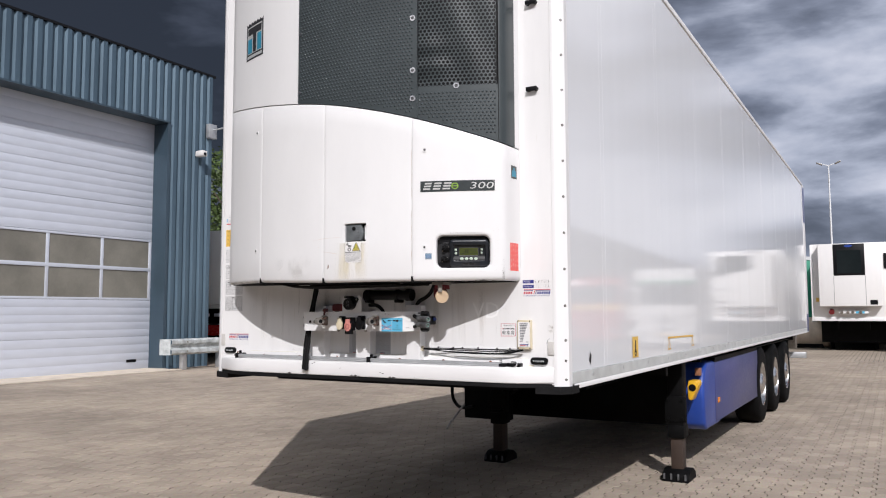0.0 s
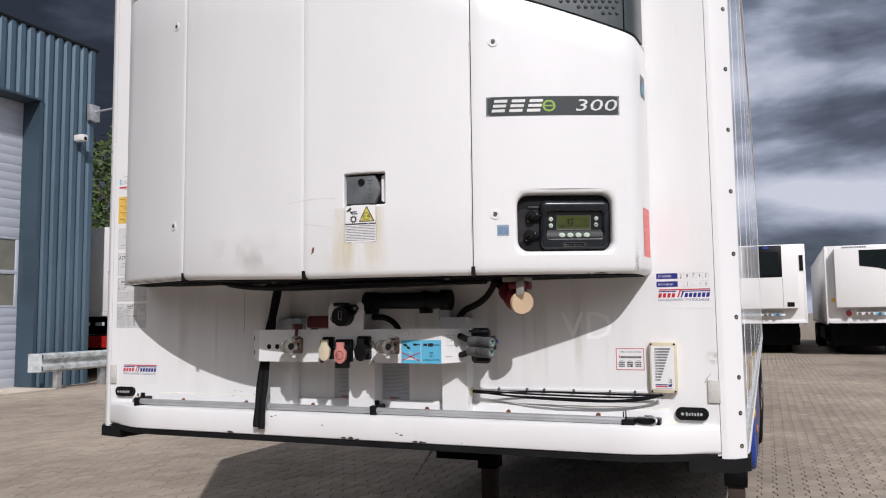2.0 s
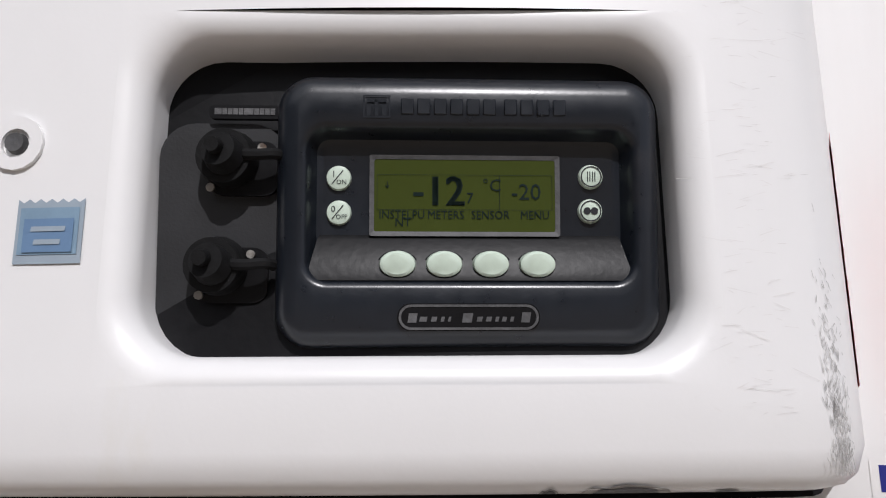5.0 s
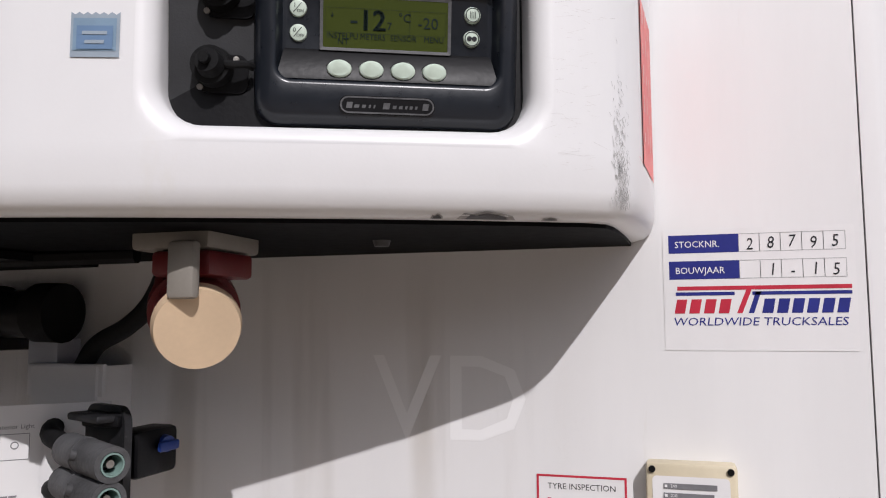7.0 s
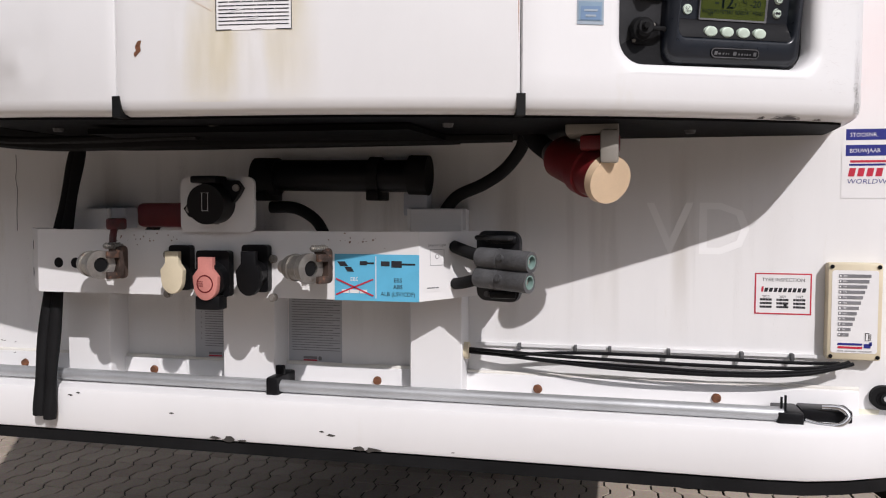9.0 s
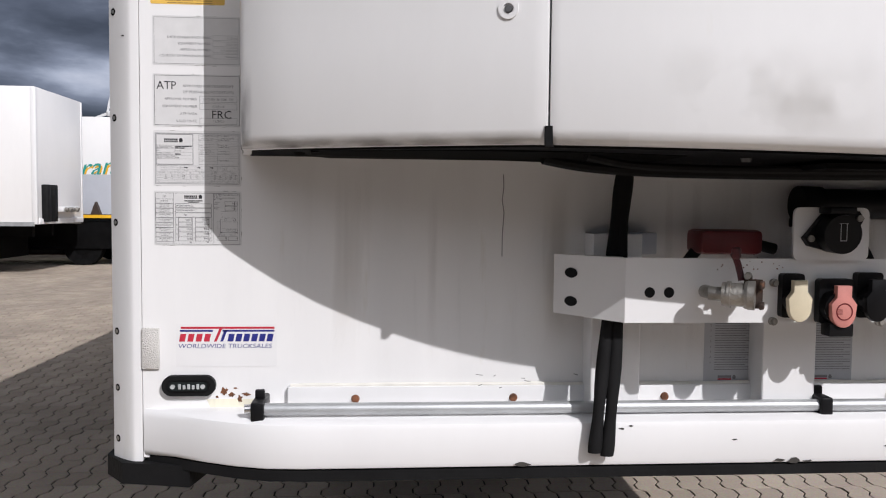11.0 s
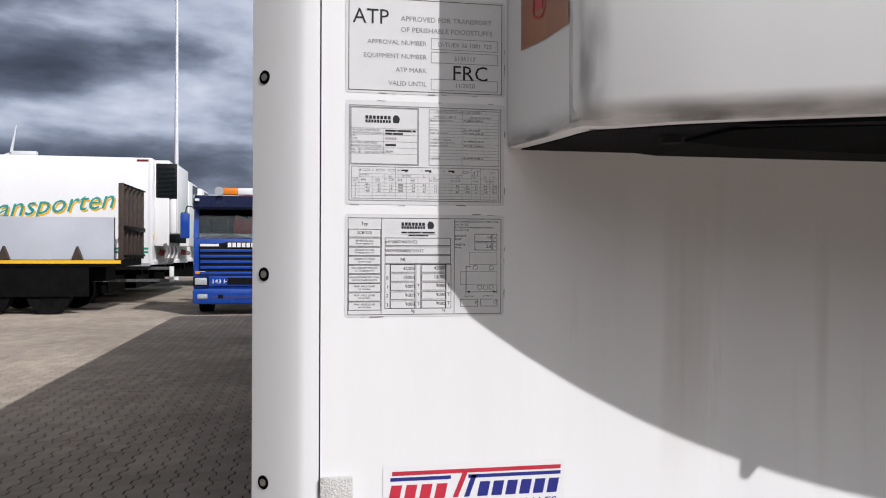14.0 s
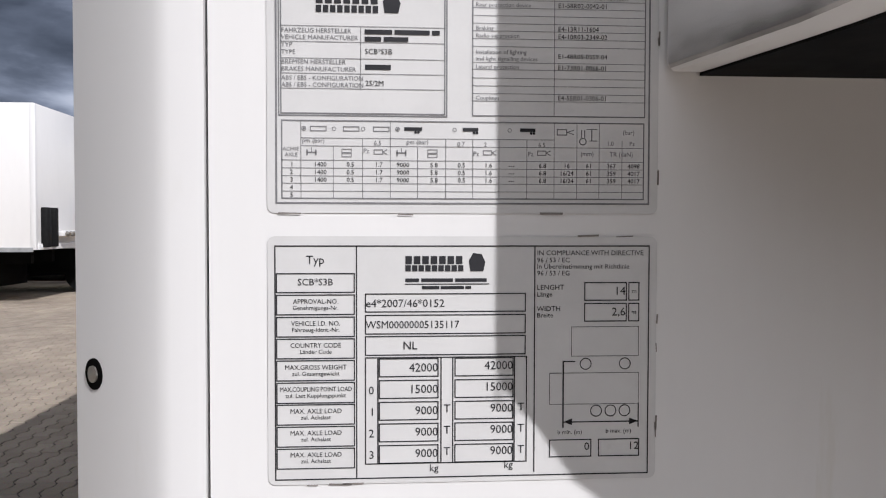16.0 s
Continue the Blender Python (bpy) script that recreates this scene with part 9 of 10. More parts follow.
def truck(at, paint, label, width=2.4, kind="old", height=2.95):
    """A cab seen from the front: the front at local y = 0 facing -y."""
    t = thing("truck", label, "truck", at=at)
    h = width / 2
    zb = 0.95 if kind == "old" else 0.75
    zw0, zw1 = (1.95, 2.66) if kind == "old" else (1.95, 2.75)
    bm = bmesh.new()
    # the older cab is hollow behind its screen
    hollow = [(1.0, zw0 - 0.05), (1.0, zw1)] if kind == "old" else []
    prof = [(0.0, 0.62), (-0.02, 1.2), (0.0, zw0 - 0.05)] + hollow + [(0.16, zw1 + 0.02), (0.24, height - 0.08), (0.45, height), (2.0, height), (2.05, height - 0.1), (2.05, 0.62)]
    add_prism(bm, prof, -h, h, "x")
    bmesh.ops.bevel(bm, geom=[e for e in bm.edges if e.calc_length() < 3], offset=0.05, segments=2, profile=0.5, affect="EDGES", clamp_overlap=True)
    cab = part("cab", bm, paint, t)
    # sloping windscreen
    bm = bmesh.new()
    y0, y1 = -0.012, 0.14
    quad = [(-h + 0.12, y0, zw0), (h - 0.12, y0, zw0), (h - 0.14, y1, zw1), (-h + 0.14, y1, zw1)]
    a = [bm.verts.new(p) for p in quad]
    b = [bm.verts.new((p[0], p[1] + 0.03, p[2])) for p in quad]
    bm.faces.new(a)
    bm.faces.new(b[::-1])
    for i in range(4):
        bm.faces.new((a[i], a[(i + 1) % 4], b[(i + 1) % 4], b[i]))
    bmesh.ops.recalc_face_normals(bm, faces=bm.faces)
    if kind == "old":
        part("windscreen", bm, SCREEN, t, "clear greenish windscreen").visible_shadow = False
        for sx in (-1, 1):
            bm = bmesh.new()
            add_prism(bm, [(0.0, zw0 - 0.06), (0.12, zw0 - 0.06), (0.28, zw1 + 0.01), (0.15, zw1 + 0.01)], *sorted((sx * (h - 0.125), sx * (h - 0.004))), "x")
            part("screen_pillar", bm, paint, t)
            box_part("cab_seat", (min(sx * 0.4, sx * 0.85), max(sx * 0.4, sx * 0.85), 0.75, 0.9, zw0 - 0.05, zw0 + 0.48), CHASSIS, t, "", 0.05)
        box_part("dashboard", (-h + 0.13, h - 0.13, 0.06, 0.4, zw0 - 0.05, zw0 + 0.06), DULL, t, "", 0.02)
        box_part("rear_panel", (-h + 0.02, h - 0.02, 0.97, 0.998, zw0 - 0.048, zw1 - 0.002), CHASSIS, t)
    else:
        part("windscreen", bm, GLASSDARK, t, "dark windscreen")
    for x in (-0.5, 0.15):
        part("wiper", add_cyl(bmesh.new(), (x, -0.03, zw0 + 0.02), (x + 0.55, -0.01, zw0 + 0.09), 0.007, n=8), BLACK, t)
    for sx in (-1, 1):
        box_part("side_window", (min(sx * (h - 0.02), sx * (h + 0.004)), max(sx * (h - 0.02), sx * (h + 0.004)), 0.35, 1.15, zw0, zw1 - 0.05), GLASSDARK, t)
        bm = bmesh.new()
        add_box(bm, min(sx * (h + 0.1), sx * (h + 0.32)), max(sx * (h + 0.1), sx * (h + 0.32)), 0.02, 0.14, zw0 - 0.06, zw0 + 0.58, 0.04)
        mr = part("mirror", bm, paint if kind == "old" else BLACK, t)
        part("mirror_arm", add_tube(bmesh.new(), [(sx * (h - 0.04), 0.2, zw1 - 0.02), (sx * (h + 0.16), 0.12, zw1 + 0.02), (sx * (h + 0.2), 0.08, zw0 + 0.5)], 0.015, 8), BLACK, mr)
        w = new("wheel")
        w.parent = t
        w.matrix_basis = pose(sx * (h - 0.2), 1.2, 0.5)
        bm = bmesh.new()
        add_cyl(bm, (-0.16, 0, 0), (0.16, 0, 0), 0.5, n=26)
        part("tyre", bm, TYRE, w)
        part("rim", add_cyl(bmesh.new(), (sx * 0.155, 0, 0), (sx * 0.17, 0, 0), 0.29, 0.2, 20), STEEL, w)
        if kind == "old":
            bm = bmesh.new()
            add_box(bm, min(sx * (h - 0.34), sx * (h - 0.05)), max(sx * (h - 0.34), sx * (h - 0.05)), -0.085, -0.04, 0.755, 0.925, 0.02)
            lamp = part("headlight", bm, LENS, t, "rectangular headlight")
            box_part("headlight_surround", (min(sx * (h - 0.37), sx * (h - 0.01)), max(sx * (h - 0.37), sx * (h - 0.01)), -0.06, -0.02, 0.72, 0.95), BLACK, lamp)
            box_part("fog_light", (min(sx * (h - 0.36), sx * (h - 0.12)), max(sx * (h - 0.36), sx * (h - 0.12)), -0.135, -0.1, 0.42, 0.53), LENS, t, "", 0.015)
            box_part("indicator", (min(sx * (h - 0.17), sx * (h - 0.05)), max(sx * (h - 0.17), sx * (h - 0.05)), -0.045, -0.02, 1.02, 1.09), AMBER, t, "", 0.01)
            box_part("position_light", (min(sx * (h - 0.30), sx * (h - 0.175)), max(sx * (h - 0.30), sx * (h - 0.175)), -0.045, -0.02, 1.02, 1.09), LENS, t, "", 0.01)
            box_part("visor_light", (min(sx * (h - 0.16), sx * (h - 0.06)), max(sx * (h - 0.16), sx * (h - 0.06)), -0.19, -0.1, 2.80, 2.86), PAPER, t, "", 0.01)
        else:
            # slim slanted headlight in the bumper, dark slot below it, crease up to the grille
            bm = bmesh.new()
            add_prism(bm, [(sx * 0.76, 0.58), (sx * 1.10, 0.60), (sx * 1.13, 0.72), (sx * 1.08, 0.77), (sx * 0.80, 0.75), (sx * 0.74, 0.68)], -0.135, -0.08, "y")
            bmesh.ops.recalc_face_normals(bm, faces=bm.faces)
            lamp = part("headlight", bm, LENS, t, "slim clear headlight")
            bm = bmesh.new()
            add_prism(bm, [(sx * 0.74, 0.565), (sx * 1.12, 0.585), (sx * 1.155, 0.73), (sx * 1.10, 0.79), (sx * 0.79, 0.77), (sx * 0.72, 0.68)], -0.127, -0.08, "y")
            bmesh.ops.recalc_face_normals(bm, faces=bm.faces)
            part("headlight_surround", bm, DULL, lamp)
            box_part("fog_slot", (min(sx * 0.78, sx * 1.0), max(sx * 0.78, sx * 1.0), -0.127, -0.1, 0.46, 0.50), BLACK, t)
            box_part("corner_gap", (min(sx * (h - 0.035), sx * (h - 0.015)), max(sx * (h - 0.035), sx * (h - 0.015)), -0.006, 0.04, 0.85, 1.75), DULL, t)
            box_part("door_gap", (min(sx * (h - 0.01), sx * (h + 0.003)), max(sx * (h - 0.01), sx * (h + 0.003)), 0.30, 0.32, 0.8, 2.6), BLACK, t)
            box_part("door_handle", (min(sx * h, sx * (h + 0.012)), max(sx * h, sx * (h + 0.012)), 1.0, 1.15, 1.4, 1.45), BLACK, t)
            box_part("wheel_arch", (min(sx * (h - 0.3), sx * (h + 0.004)), max(sx * (h - 0.3), sx * (h + 0.004)), 0.66, 1.74, 0.62, 1.08), BLACK, t)
    bm = bmesh.new()
    add_box(bm, -h, h, -0.12, 0.3, 0.28, 0.66, 0.05)
    part("bumper", bm, paint, t)
    box_part("chassis", (-0.45, 0.45, 0.3, 7.0, 0.5, 0.95), CHASSIS, t)
    return t, cab, h, zw0, zw1


blue_truck, cab, h, zw0, zw1 = truck(pose(-2.63, 18.1, 0) @ Matrix.Diagonal((0.935, 1, 0.945, 1)), BLUEPAINT, "blue truck with a dark sun visor and a crane behind", 2.33, "old", 2.93)
bm = bmesh.new()
add_prism(bm, [(-0.16, 2.60), (0.16, 2.72), (0.2, 2.96), (0.12, 2.96), (-0.2, 2.66)], -h + 0.02, h - 0.02, "x")
part("sun_visor", bm, VISOR, blue_truck, "dark blue sun visor")
for i in range(5):
    z = 1.005 + i * 0.1385
    bm = bmesh.new()
    add_box(bm, -h + 0.17, h - 0.17, -0.06, -0.015, z, z + 0.072, 0.012)
    part("grille_slat", bm, BLUEPAINT, blue_truck)
box_part("grille_back", (-h + 0.14, h - 0.14, -0.024, -0.01, 1.0, 1.78), BLACK, blue_truck)
box_part("grille_centre", (-0.45, 0.45, -0.03, -0.02, 1.02, 1.62), BLACK, blue_truck)
box_part("model_panel", (-0.34, 0.42, -0.06, -0.02, 0.76, 0.93), BLACK, blue_truck)
box_part("light_panel", (-h + 0.38, h - 0.38, -0.05, -0.02, 0.72, 0.965), BLUEPAINT, blue_truck, "", 0.01)
Print().text("143 H", -0.72, 0.79, 0.14, "l", 1.15).text("500", 0.47, 0.79, 0.13, "l", 1.15).lay("model_figures", lambda a, b: (a, -0.054, b), PAPER, blue_truck)
for x in (-0.66, -0.22, 0.22, 0.66):
    box_part("bumper_joint", (x - 0.008, x + 0.008, -0.124, -0.1, 0.31, 0.64), NAVYPANEL, blue_truck)
box_part("tow_cover", (-0.56, -0.42, -0.126, -0.11, 0.42, 0.52), BLACK, blue_truck, "", 0.01)
box_part("name_panel", (-0.4, 0.4, -0.05, -0.02, 1.66, 1.81), BLACK, blue_truck)
for i in range(6):
    box_part("name_block", (-0.33 + i * 0.113, -0.245 + i * 0.113, -0.056, -0.048, 1.68, 1.79), PAPER, blue_truck)
for sx in (-1, 1):
    box_part("white_stripe", (min(sx * 0.55, sx * 1.0), max(sx * 0.55, sx * 1.0), -0.03, -0.02, 1.7, 1.76), PAPER, blue_truck)
    bm = bmesh.new()
    add_cyl(bm, (sx * 0.55, 0.0, 3.06), (sx * 0.55, 0.1, 3.06), 0.11, n=20)
    rl = part("roof_spotlight", bm, LENS, blue_truck, "round roof spotlight")
    part("spotlight_foot", add_cyl(bmesh.new(), (sx * 0.55, 0.1, 2.94), (sx * 0.55, 0.1, 3.02), 0.03, n=8), BLACK, rl)
box_part("beacon_bar", (-0.5, -0.12, 0.3, 0.55, 3.0, 3.17), AMBER, blue_truck, "", 0.02)
box_part("beacon_bar", (-0.12, 0.4, 0.3, 0.55, 3.0, 3.17), PAPER, blue_truck, "", 0.02)
box_part("beacon_bar", (0.4, 0.75, 0.3, 0.55, 3.0, 3.17), AMBER, blue_truck, "", 0.02)
bm = bmesh.new()
add_tube(bm, [(0.2, 2.9, 3.1), (0.5, 2.9, 3.32), (0.85, 2.9, 3.30), (1.0, 2.9, 3.12), (1.02, 2.9, 2.9)], 0.10, 10)
add_box(bm, -0.3, 1.1, 2.6, 3.2, 2.9, 3.15, 0.05)
add_box(bm, -0.2, 0.2, 2.6, 3.1, 1.15, 2.95, 0.03)
part("loading_crane", bm, ORANGE, blue_truck, "orange red folded loading crane")
# red shape added behind the screen for the red that shows in it
bm = bmesh.new()
add_prism(bm, [(-0.22, 2.02), (-0.02, 1.95), (0.46, 2.1), (0.50, 2.50), (0.30, 2.55), (0.12, 2.38), (-0.20, 2.52), (-0.26, 2.3)], 0.55, 0.75, "y")
bmesh.ops.bevel(bm, geom=list(bm.edges), offset=0.04, segments=2, profile=0.5, affect="EDGES", clamp_overlap=True)
part("hanging_jacket", bm, TRUCKRED, blue_truck, "red shape added for the red seen in the screen")
box_part("load_bed", (-1.2, 1.2, 3.2, 8.5, 1.0, 1.2), CHASSIS, blue_truck)
box_part("bumper_recess", (-0.7, 0.7, -0.125, -0.11, 0.42, 0.5), NAVYPANEL, blue_truck)

white_truck, cab, h, zw0, zw1 = truck(pose(7.38, 26.3, 0, 0, 0, -13) @ Matrix.Diagonal((0.905, 1, 0.905, 1)), BODYWHITE, "white truck with a green screen band", 2.48, "new", 3.36)
box_part("green_band", (-h + 0.1, h - 0.1, 0.10, 0.15, 2.80, 2.93), GREENBAND, white_truck, "green band over the windscreen")
for i in range(5):
    # slats narrow downwards in a V, with thin dark gaps
    w1, w0 = 0.86 - 0.075 * (4 - i), 0.86 - 0.075 * (5 - i)
    z = 0.97 + 0.105 * i
    bm = bmesh.new()
    add_prism(bm, [(-w0, z), (w0, z), (w1, z + 0.083), (-w1, z + 0.083)], -0.06, -0.02, "y")
    part("grille_slat", bm, BODYWHITE, white_truck)
    bm = bmesh.new()
    add_prism(bm, [(-w1, z + 0.083), (w1, z + 0.083), (w1 + 0.01, z + 0.105), (-w1 - 0.01, z + 0.105)], -0.034, -0.02, "y")
    part("grille_gap", bm, DULL, white_truck)
box_part("upper_intake", (-0.44, 0.44, -0.128, -0.1, 0.84, 0.90), BLACK, white_truck)
box_part("lower_intake", (-0.46, 0.46, -0.128, -0.1, 0.47, 0.55), BLACK, white_truck)
box_part("bumper_top", (-h + 0.02, h - 0.02, -0.10, 0.1, 0.62, 0.94), BODYWHITE, white_truck, "", 0.04)
bm = bmesh.new()
add_cyl(bm, (0, -0.08, 1.27), (0, -0.058, 1.27), 0.13, n=24)
mk = part("round_mark", bm, GLASSDARK, white_truck)
bm = bmesh.new()
add_ring(bm, (0, -0.092, 1.27), (0, -0.075, 1.27), 0.14, 0.118, 24)
part("mark_ring", bm, STEEL, mk)
box_part("plate_bar", (-0.27, 0.27, -0.136, -0.118, 0.59, 0.70), YELLOWSTK, white_truck)
box_part("screen_frame", (-h + 0.07, h - 0.07, -0.004, 0.02, zw0 - 0.05, zw0 - 0.005), BLACK, white_truck)
for sx in (-1, 1):
    box_part("roof_fairing", (min(sx * 0.9, sx * 1.2), max(sx * 0.9, sx * 1.2), 0.6, 2.0, 3.2, 3.5), BODYWHITE, white_truck, "", 0.06)
box_part("box_body", (-1.25, 1.25, 2.2, 9.5, 0.95, 3.55), BODYWHITE, white_truck, "white box body", 0.03)
box_part("skirt", (-1.2, 1.2, 2.2, 8.5, 0.35, 0.95), FARWHITE, white_truck)

red, cab, h, zw0, zw1 = truck(pose(11.1, 28.6, 0, 0, 0, -6) @ Matrix.Diagonal((0.95, 1, 0.95, 1)), TRUCKRED, "red truck with a yellow band", 2.42, "new", 3.1)
box_part("yellow_band", (-h - 0.003, h + 0.003, -0.03, 2.0, 1.62, 1.86), YELLOW, red, "yellow waist band")
box_part("red_bed", (-1.2, 1.2, 2.3, 8.0, 0.8, 1.15), TRUCKRED, red)
for x in (-0.7, 0.0, 0.7):
    part("roof_beacon", add_box(bmesh.new(), x - 0.1, x + 0.1, 0.35, 0.5, 3.08, 3.2, 0.03), AMBER, red)

ramp = thing("low_loader_ramp", "black low loader with its ramp tail near the ground", "low loader", at=pose(5.0, 14.9, 0))
bm = bmesh.new()
add_prism(bm, [(0.0, 0.08), (0.9, 0.40), (1.9, 0.62), (2.6, 0.72), (6.0, 0.72), (6.0, 0.50), (1.3, 0.25), (0.1, 0.04)], -1.25, 1.25, "y")
part("ramp_deck", bm, CHASSIS, ramp, "black wedge deck")
bm = bmesh.new()
add_prism(bm, [(0.1, 0.07), (1.3, 0.28), (1.3, 0.24), (0.1, 0.035)], -1.28, -1.25, "y")
part("edge_strip", bm, DULL, ramp)
for x in (1.9, 3.2, 4.5):
    for y in (-0.95, 0.95):
        w = new("wheel")
        w.parent = ramp
        w.matrix_basis = pose(x, y, 0.3, 0, 0, 90)
        part("tyre", add_cyl(bmesh.new(), (-0.14, 0, 0), (0.14, 0, 0), 0.3, n=22), TYRE, w)
        part("rim", add_cyl(bmesh.new(), (-0.15, 0, 0), (0.15, 0, 0), 0.16, n=16), STEEL, w)
# black box added to stand for the shadow under the deck
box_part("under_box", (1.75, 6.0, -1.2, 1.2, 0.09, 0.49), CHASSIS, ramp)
box_part("ramp_foot", (1.3, 1.5, -0.9, 0.9, 0.0, 0.4), CHASSIS, ramp)

# dark-roofed shed and walls behind
shed = thing("dark_roofed_shed", "wide pale shed with a dark sloping roof", "building", at=pose(0, 0, 0))
box_part("shed_wall", (10.5, 46.0, 46.0, 70.0, 0.0, 3.4), FARWHITE, shed)
bm = bmesh.new()
add_prism(bm, [(9.9, 3.4), (28.0, 10.2), (46.6, 3.4)], 45.6, 70.5, "y")
part("shed_roof", bm, ROOFDARK, shed, "dark sheet roof", smooth=False)
for x, z in ((11.9, 4.2), (15.2, 5.45), (18.5, 6.7)):
    part("roof_vent", add_cyl(bmesh.new(), (x, 46.2, z - 0.1), (x, 46.2, z + 0.25), 0.1, n=10), POSTMAT, shed)

# green curtain-sided trailer behind the blue truck
cur = thing("curtain_trailer", "green curtain-sided trailer behind the trucks", "trailer", at=pose(-2.3, 33.0, 0))
box_part("curtain", (-5.6, 2.6, 0.0, 2.5, 1.1, 3.65), GREEN, cur, "green tarpaulin curtain", 0.02)
box_part("top_rail", (-5.65, 2.65, -0.02, 2.52, 3.65, 3.8), POSTMAT, cur)
for x in (-5.55, -3.4, -1.2, 0.7, 2.55):
    box_part("curtain_post", (x - 0.05, x + 0.05, -0.03, 0.0, 1.1, 3.65), CHASSIS, cur)
box_part("chassis", (-5.4, 2.4, 0.3, 2.2, 0.4, 1.1), CHASSIS, cur)
bar = thing("steel_barrel", "weathered pale round tank behind the trucks", "tank", at=pose(-0.4, 31.0, 0))
bm = bmesh.new()
add_cyl(bm, (-0.9, 0, 0.62), (0.9, 0, 0.62), 0.6, n=24)
part("tank_shell", bm, CONCRETE, bar)
box_part("tank_cradle", (-0.7, 0.7, -0.4, 0.4, 0.0, 0.16), CHASSIS, bar)


def lamp_post(x, y, h, label):
    p = thing("street_lamp", label, "lamp post", "yard lamps", pose(x, y, 0))
    part("pole", add_cyl(bmesh.new(), (0, 0, 0), (0, 0, h), 0.13, 0.06, 14), POSTMAT, p)
    for sx in (-1, 1):
        part("arm", add_cyl(bmesh.new(), (0, 0, h - 0.05), (sx * 0.5, 0, h + 0.15), 0.04, n=8), POSTMAT, p)
        bm = bmesh.new()
        add_box(bm, -0.28, 0.28, -0.2, 0.2, -0.06, 0.06, 0.03)
        bm.transform(pose(sx * 0.8, 0, h + 0.22, 0, sx * -25, 0))
        part("lamp_head", bm, STEEL, p)
    return p


lamp_post(-2.2, 80.0, 15.6, "tall slim double-headed yard lamp")
lamp_post(-7.4, 40.0, 14.0, "tall slim double-headed yard lamp")
wt_ = thing("wind_turbine", "small distant white wind turbine", "wind turbine", at=pose(-24.8, 70.0, 0))
part("tower", add_cyl(bmesh.new(), (0, 0, 0), (0, 0, 9.3), 0.3, 0.16, 12), POSTMAT, wt_)
part("nacelle", add_box(bmesh.new(), -0.3, 1.7, -0.3, 0.3, 9.25, 9.7, 0.08), POSTMAT, wt_)
for a in (80, 200, 320):
    bm = bmesh.new()
    add_prism(bm, [(0, -0.12), (2.4, -0.03), (2.4, 0.03), (0, 0.12)], -0.03, 0.03, "y")
    bm.transform(pose(-0.35, 0, 9.5, 0, -a, 0))
    part("blade", bm, POSTMAT, wt_)

# box body beyond the workshop corner, with red running gear
bx_ = thing("swap_body_trailer", "white box body on a dark red chassis beyond the workshop", "trailer", at=pose(-14.0, 12.95, 0))
box_part("body", (-7.0, 1.0, 0.0, 2.4, 1.72, 3.94), BODYWHITE, bx_, "white box body", 0.02)
box_part("lower_rail", (-7.0, 1.0, -0.01, 0.1, 1.61, 1.715), FARWHITE, bx_)
box_part("chassis", (-7.0, 0.9, 0.3, 2.2, 1.14, 1.6), CHASSIS, bx_)
box_part("red_guard", (-7.0, 0.9, -0.02, 0.05, 0.80, 1.10), TRUCKRED, bx_, "dark red side guard")
for i in range(15):
    part("strap_end", add_box(bmesh.new(), -6.8 + i * 0.5, -6.5 + i * 0.5, -0.03, 0.0, 1.36, 1.45, 0.01), BOARD, bx_)
for x in (-5.0, -3.7):
    part("tyre", add_cyl(bmesh.new(), (x, 0.05, 0.45), (x, 0.4, 0.45), 0.45, n=22), TYRE, bx_)
box_part("chassis_leg", (0.0, 0.2, 0.3, 0.5, 0.0, 1.1), CHASSIS, bx_)


# ---- trees ----
def tree(x, y, h, r, seed):
    t = thing("tree", "leafy green tree behind the parked trailers", "tree", "trees", pose(x, y, 0))
    rg = random.Random(seed)
    bm = bmesh.new()
    add_cyl(bm, (0, 0, 0), (0.1, 0, h * 0.55), 0.22, 0.1, 10)
    for i in range(7):
        a = rg.uniform(0, 6.28)
        b0 = h * rg.uniform(0.25, 0.55)
        add_cyl(bm, (0, 0, b0), (r * 0.6 * math.cos(a), r * 0.6 * math.sin(a), b0 + h * 0.25), 0.07, 0.02, 6)
    part("trunk", bm, BARK, t)
    v, f = [], []
    clumps = []
    for i in range(34):
        a, q = rg.uniform(0, 6.28), rg.random() ** 0.5
        zc = h * rg.uniform(0.30, 0.96)
        wid = r * (1.0 - 0.6 * max(0, (zc / h - 0.55) / 0.45) ** 1.6)
        clumps.append((wid * q * math.cos(a), wid * q * math.sin(a), zc, rg.uniform(0.5, 1.0)))
    for cx, cy, cz, cr_ in clumps:
        for j in range(150):
            d = Vector((rg.gauss(0, 1), rg.gauss(0, 1), rg.gauss(0, 1)))
            d = d.normalized() * cr_ * rg.uniform(0.55, 1.05)
            c = Vector((cx, cy, cz)) + d
            s = rg.uniform(0.07, 0.14)
            u = Vector((rg.gauss(0, 1), rg.gauss(0, 1), rg.gauss(0, 0.6))).normalized()
            w = u.cross(Vector((rg.gauss(0, 1), rg.gauss(0, 1), rg.gauss(0, 1)))).normalized()
            n = len(v)
            v += [tuple(c - u * s), tuple(c + w * s * 0.5), tuple(c + u * s), tuple(c - w * s * 0.5)]
            f.append((n, n + 1, n + 2, n + 3))
    tagged(raw("crown", v, f, LEAF, t), kind="stuff")


tree(-18.6, 18.6, 8.2, 2.6, 1)
tree(-15.0, 20.2, 7.6, 2.5, 2)
tree(-21.5, 21.0, 8.6, 2.8, 3)
tree(-17.2, 22.5, 8.0, 2.6, 4)


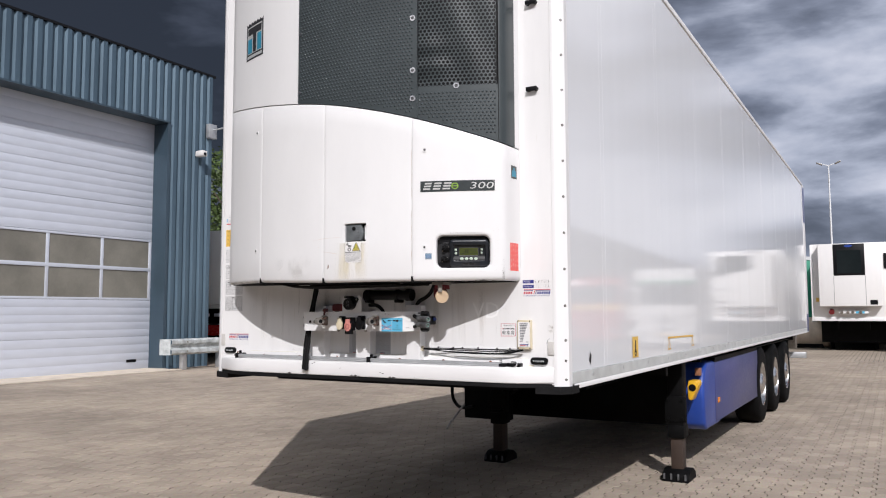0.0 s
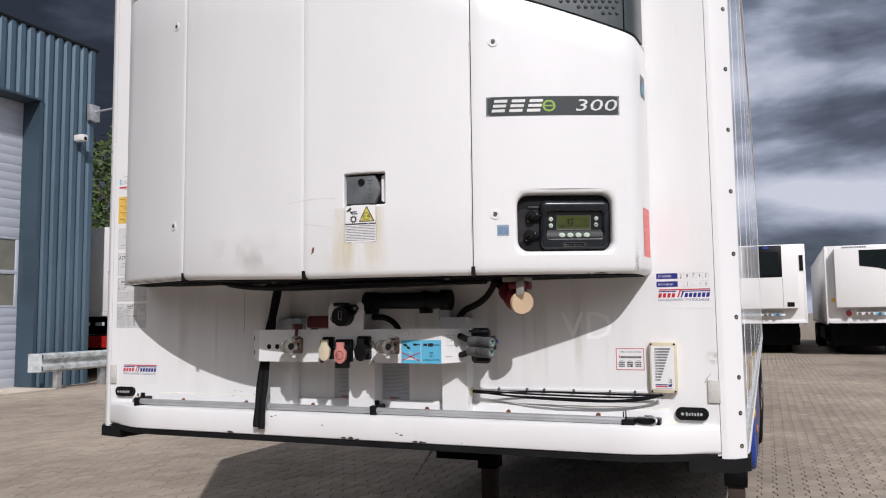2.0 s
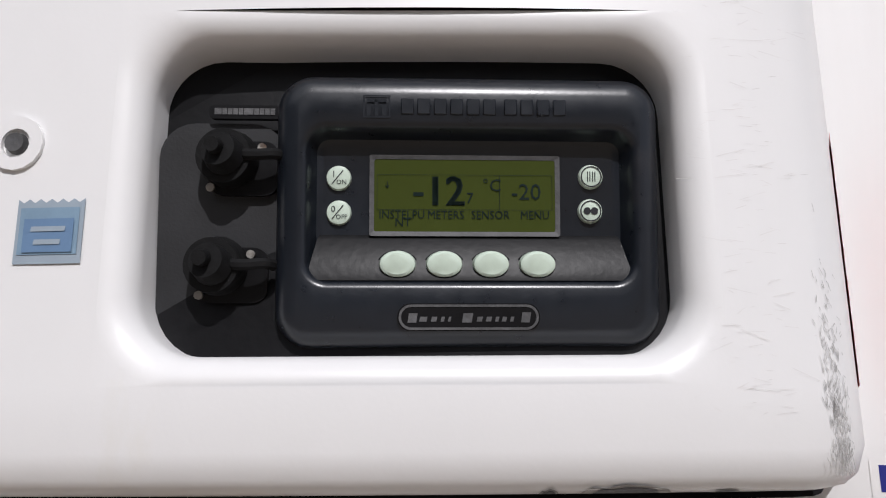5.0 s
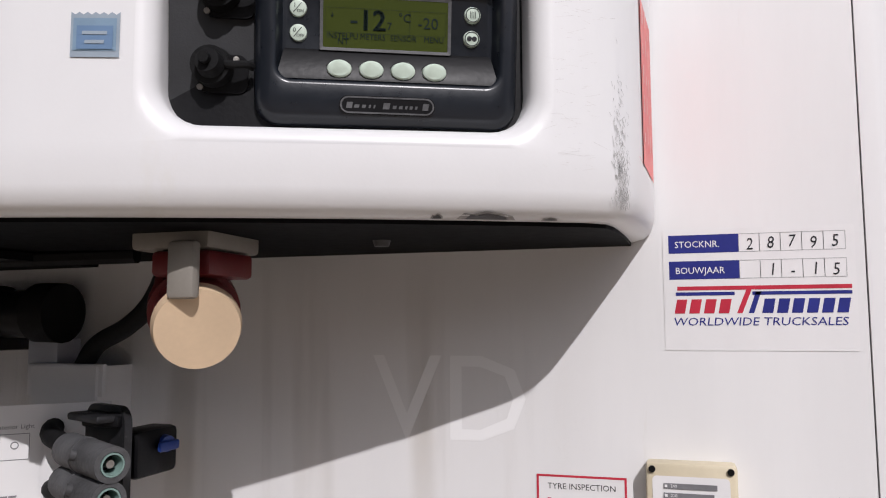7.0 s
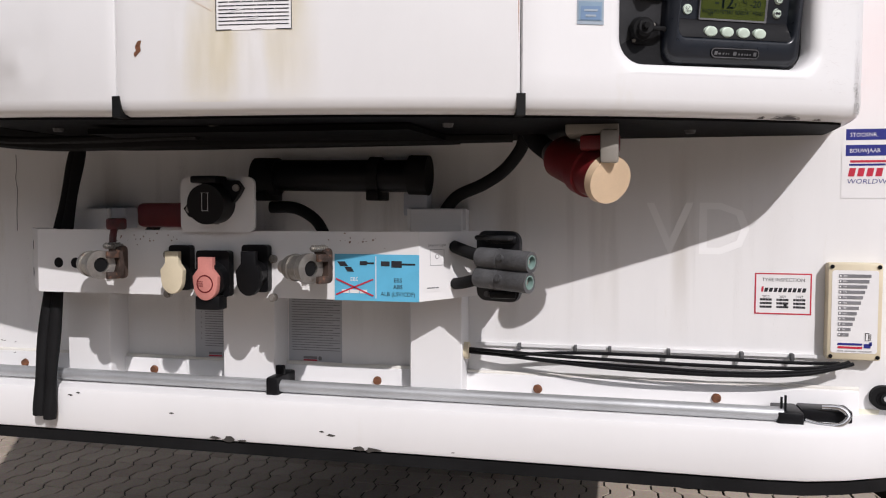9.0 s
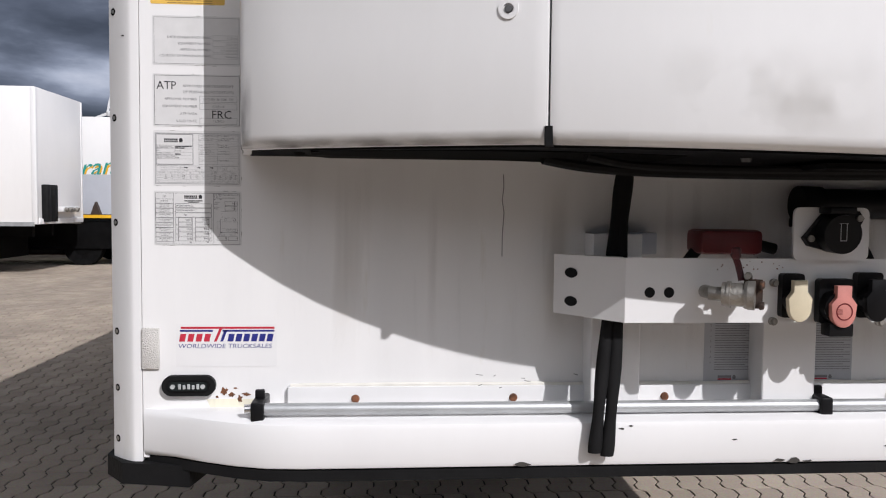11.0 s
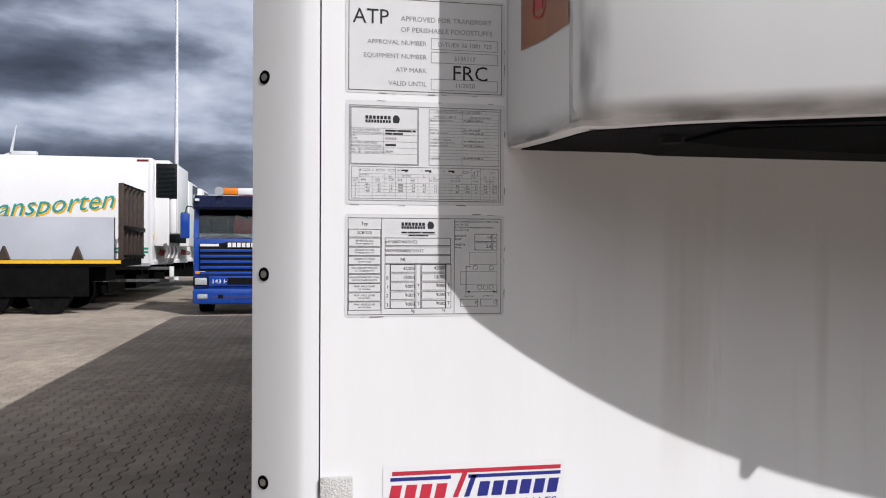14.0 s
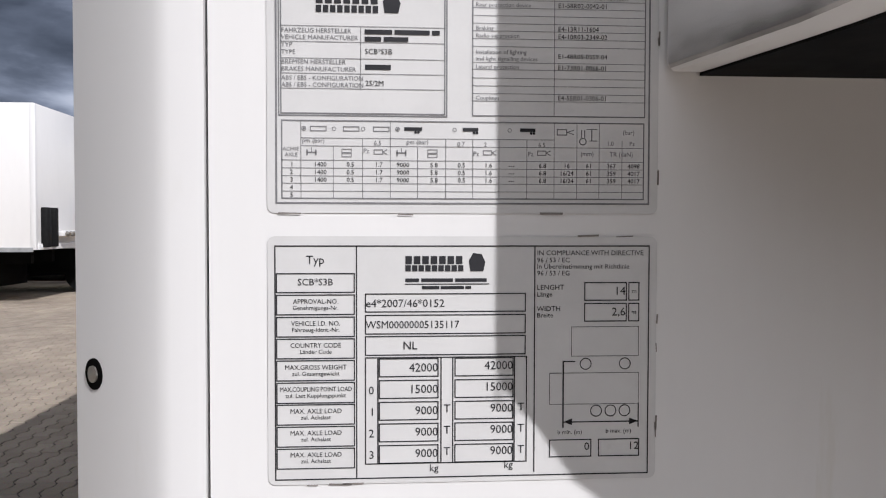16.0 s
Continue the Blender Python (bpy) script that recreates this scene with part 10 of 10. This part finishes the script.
# ---- paving blocks, last: the nearest singly, the rest as one field ----
PL, PW, AMP = 0.22, 0.124, 0.017


def paver_outline():
    """A block whose long edges run in a zigzag that meets its neighbours."""
    g, e = 0.0044, 0.0012
    a = [(PL * t, AMP * s) for t, s in ((0, 0), (0.10, -1), (0.40, -1), (0.60, 1), (0.90, 1), (1, 0))]
    left = [(x + g, min(max(y, e), PL - e)) for y, x in a]
    right = [(x + PW - g, min(max(y, e), PL - e)) for y, x in a][::-1]
    return left + right


OUT = paver_outline()
NP = len(OUT)


def paver_mesh(dx, dy, tilt, rise):
    cx, cy = PW / 2, PL / 2
    v = []
    for x, y in OUT:
        v.append((x + dx, y + dy, -0.02))
    for x, y in OUT:
        v.append((x + dx, y + dy, -0.0045 + rise + tilt[0] * (x - cx) + tilt[1] * (y - cy)))
    for x, y in OUT:
        px, py = cx + (x - cx) * 0.965, cy + (y - cy) * 0.98
        v.append((px + dx, py + dy, rise + tilt[0] * (px - cx) + tilt[1] * (py - cy)))
    f = [(i, (i + 1) % NP, NP + (i + 1) % NP, NP + i) for i in range(NP)] + [(NP + i, NP + (i + 1) % NP, 2 * NP + (i + 1) % NP, 2 * NP + i) for i in range(NP)]
    f.append(tuple(2 * NP + i for i in range(NP)))
    f = [q[::-1] for q in f]
    return v, f


one_v, one_f = paver_mesh(0, 0, (0, 0), 0)
single = bpy.data.meshes.new("paving_block")
single.from_pydata(one_v, [], one_f)
single.materials.append(PAVE)
rg = random.Random(11)
v, f = [], []
count = 0
nx, ny = int((FX1 - FX0) / PW), int((FY1 - FY0) / PL)
for i in range(nx):
    for j in range(ny):
        x = FX0 + i * PW
        y = FY0 + j * PL
        tilt, rise = (rg.gauss(0, 0.006), rg.gauss(0, 0.006)), rg.gauss(0, 0.0008)
        if 1.75 < x < 3.6 and 3.0 < y < 6.2 and count < 295:
            count += 1
            b = new("paving_block", single)
            b.parent = ground
            b.matrix_basis = pose(x, y, rise, tilt[1] * 57, -tilt[0] * 57, 0)
        else:
            a, q = paver_mesh(x, y, tilt, rise)
            a, q = a[NP:], [tuple(k - NP for k in w) for w in q[NP:]]
            n = len(v)
            v += a
            f += [tuple(k + n for k in s) for s in q]
tagged(raw("paving_field", v, f, PAVE, ground), kind="stuff")
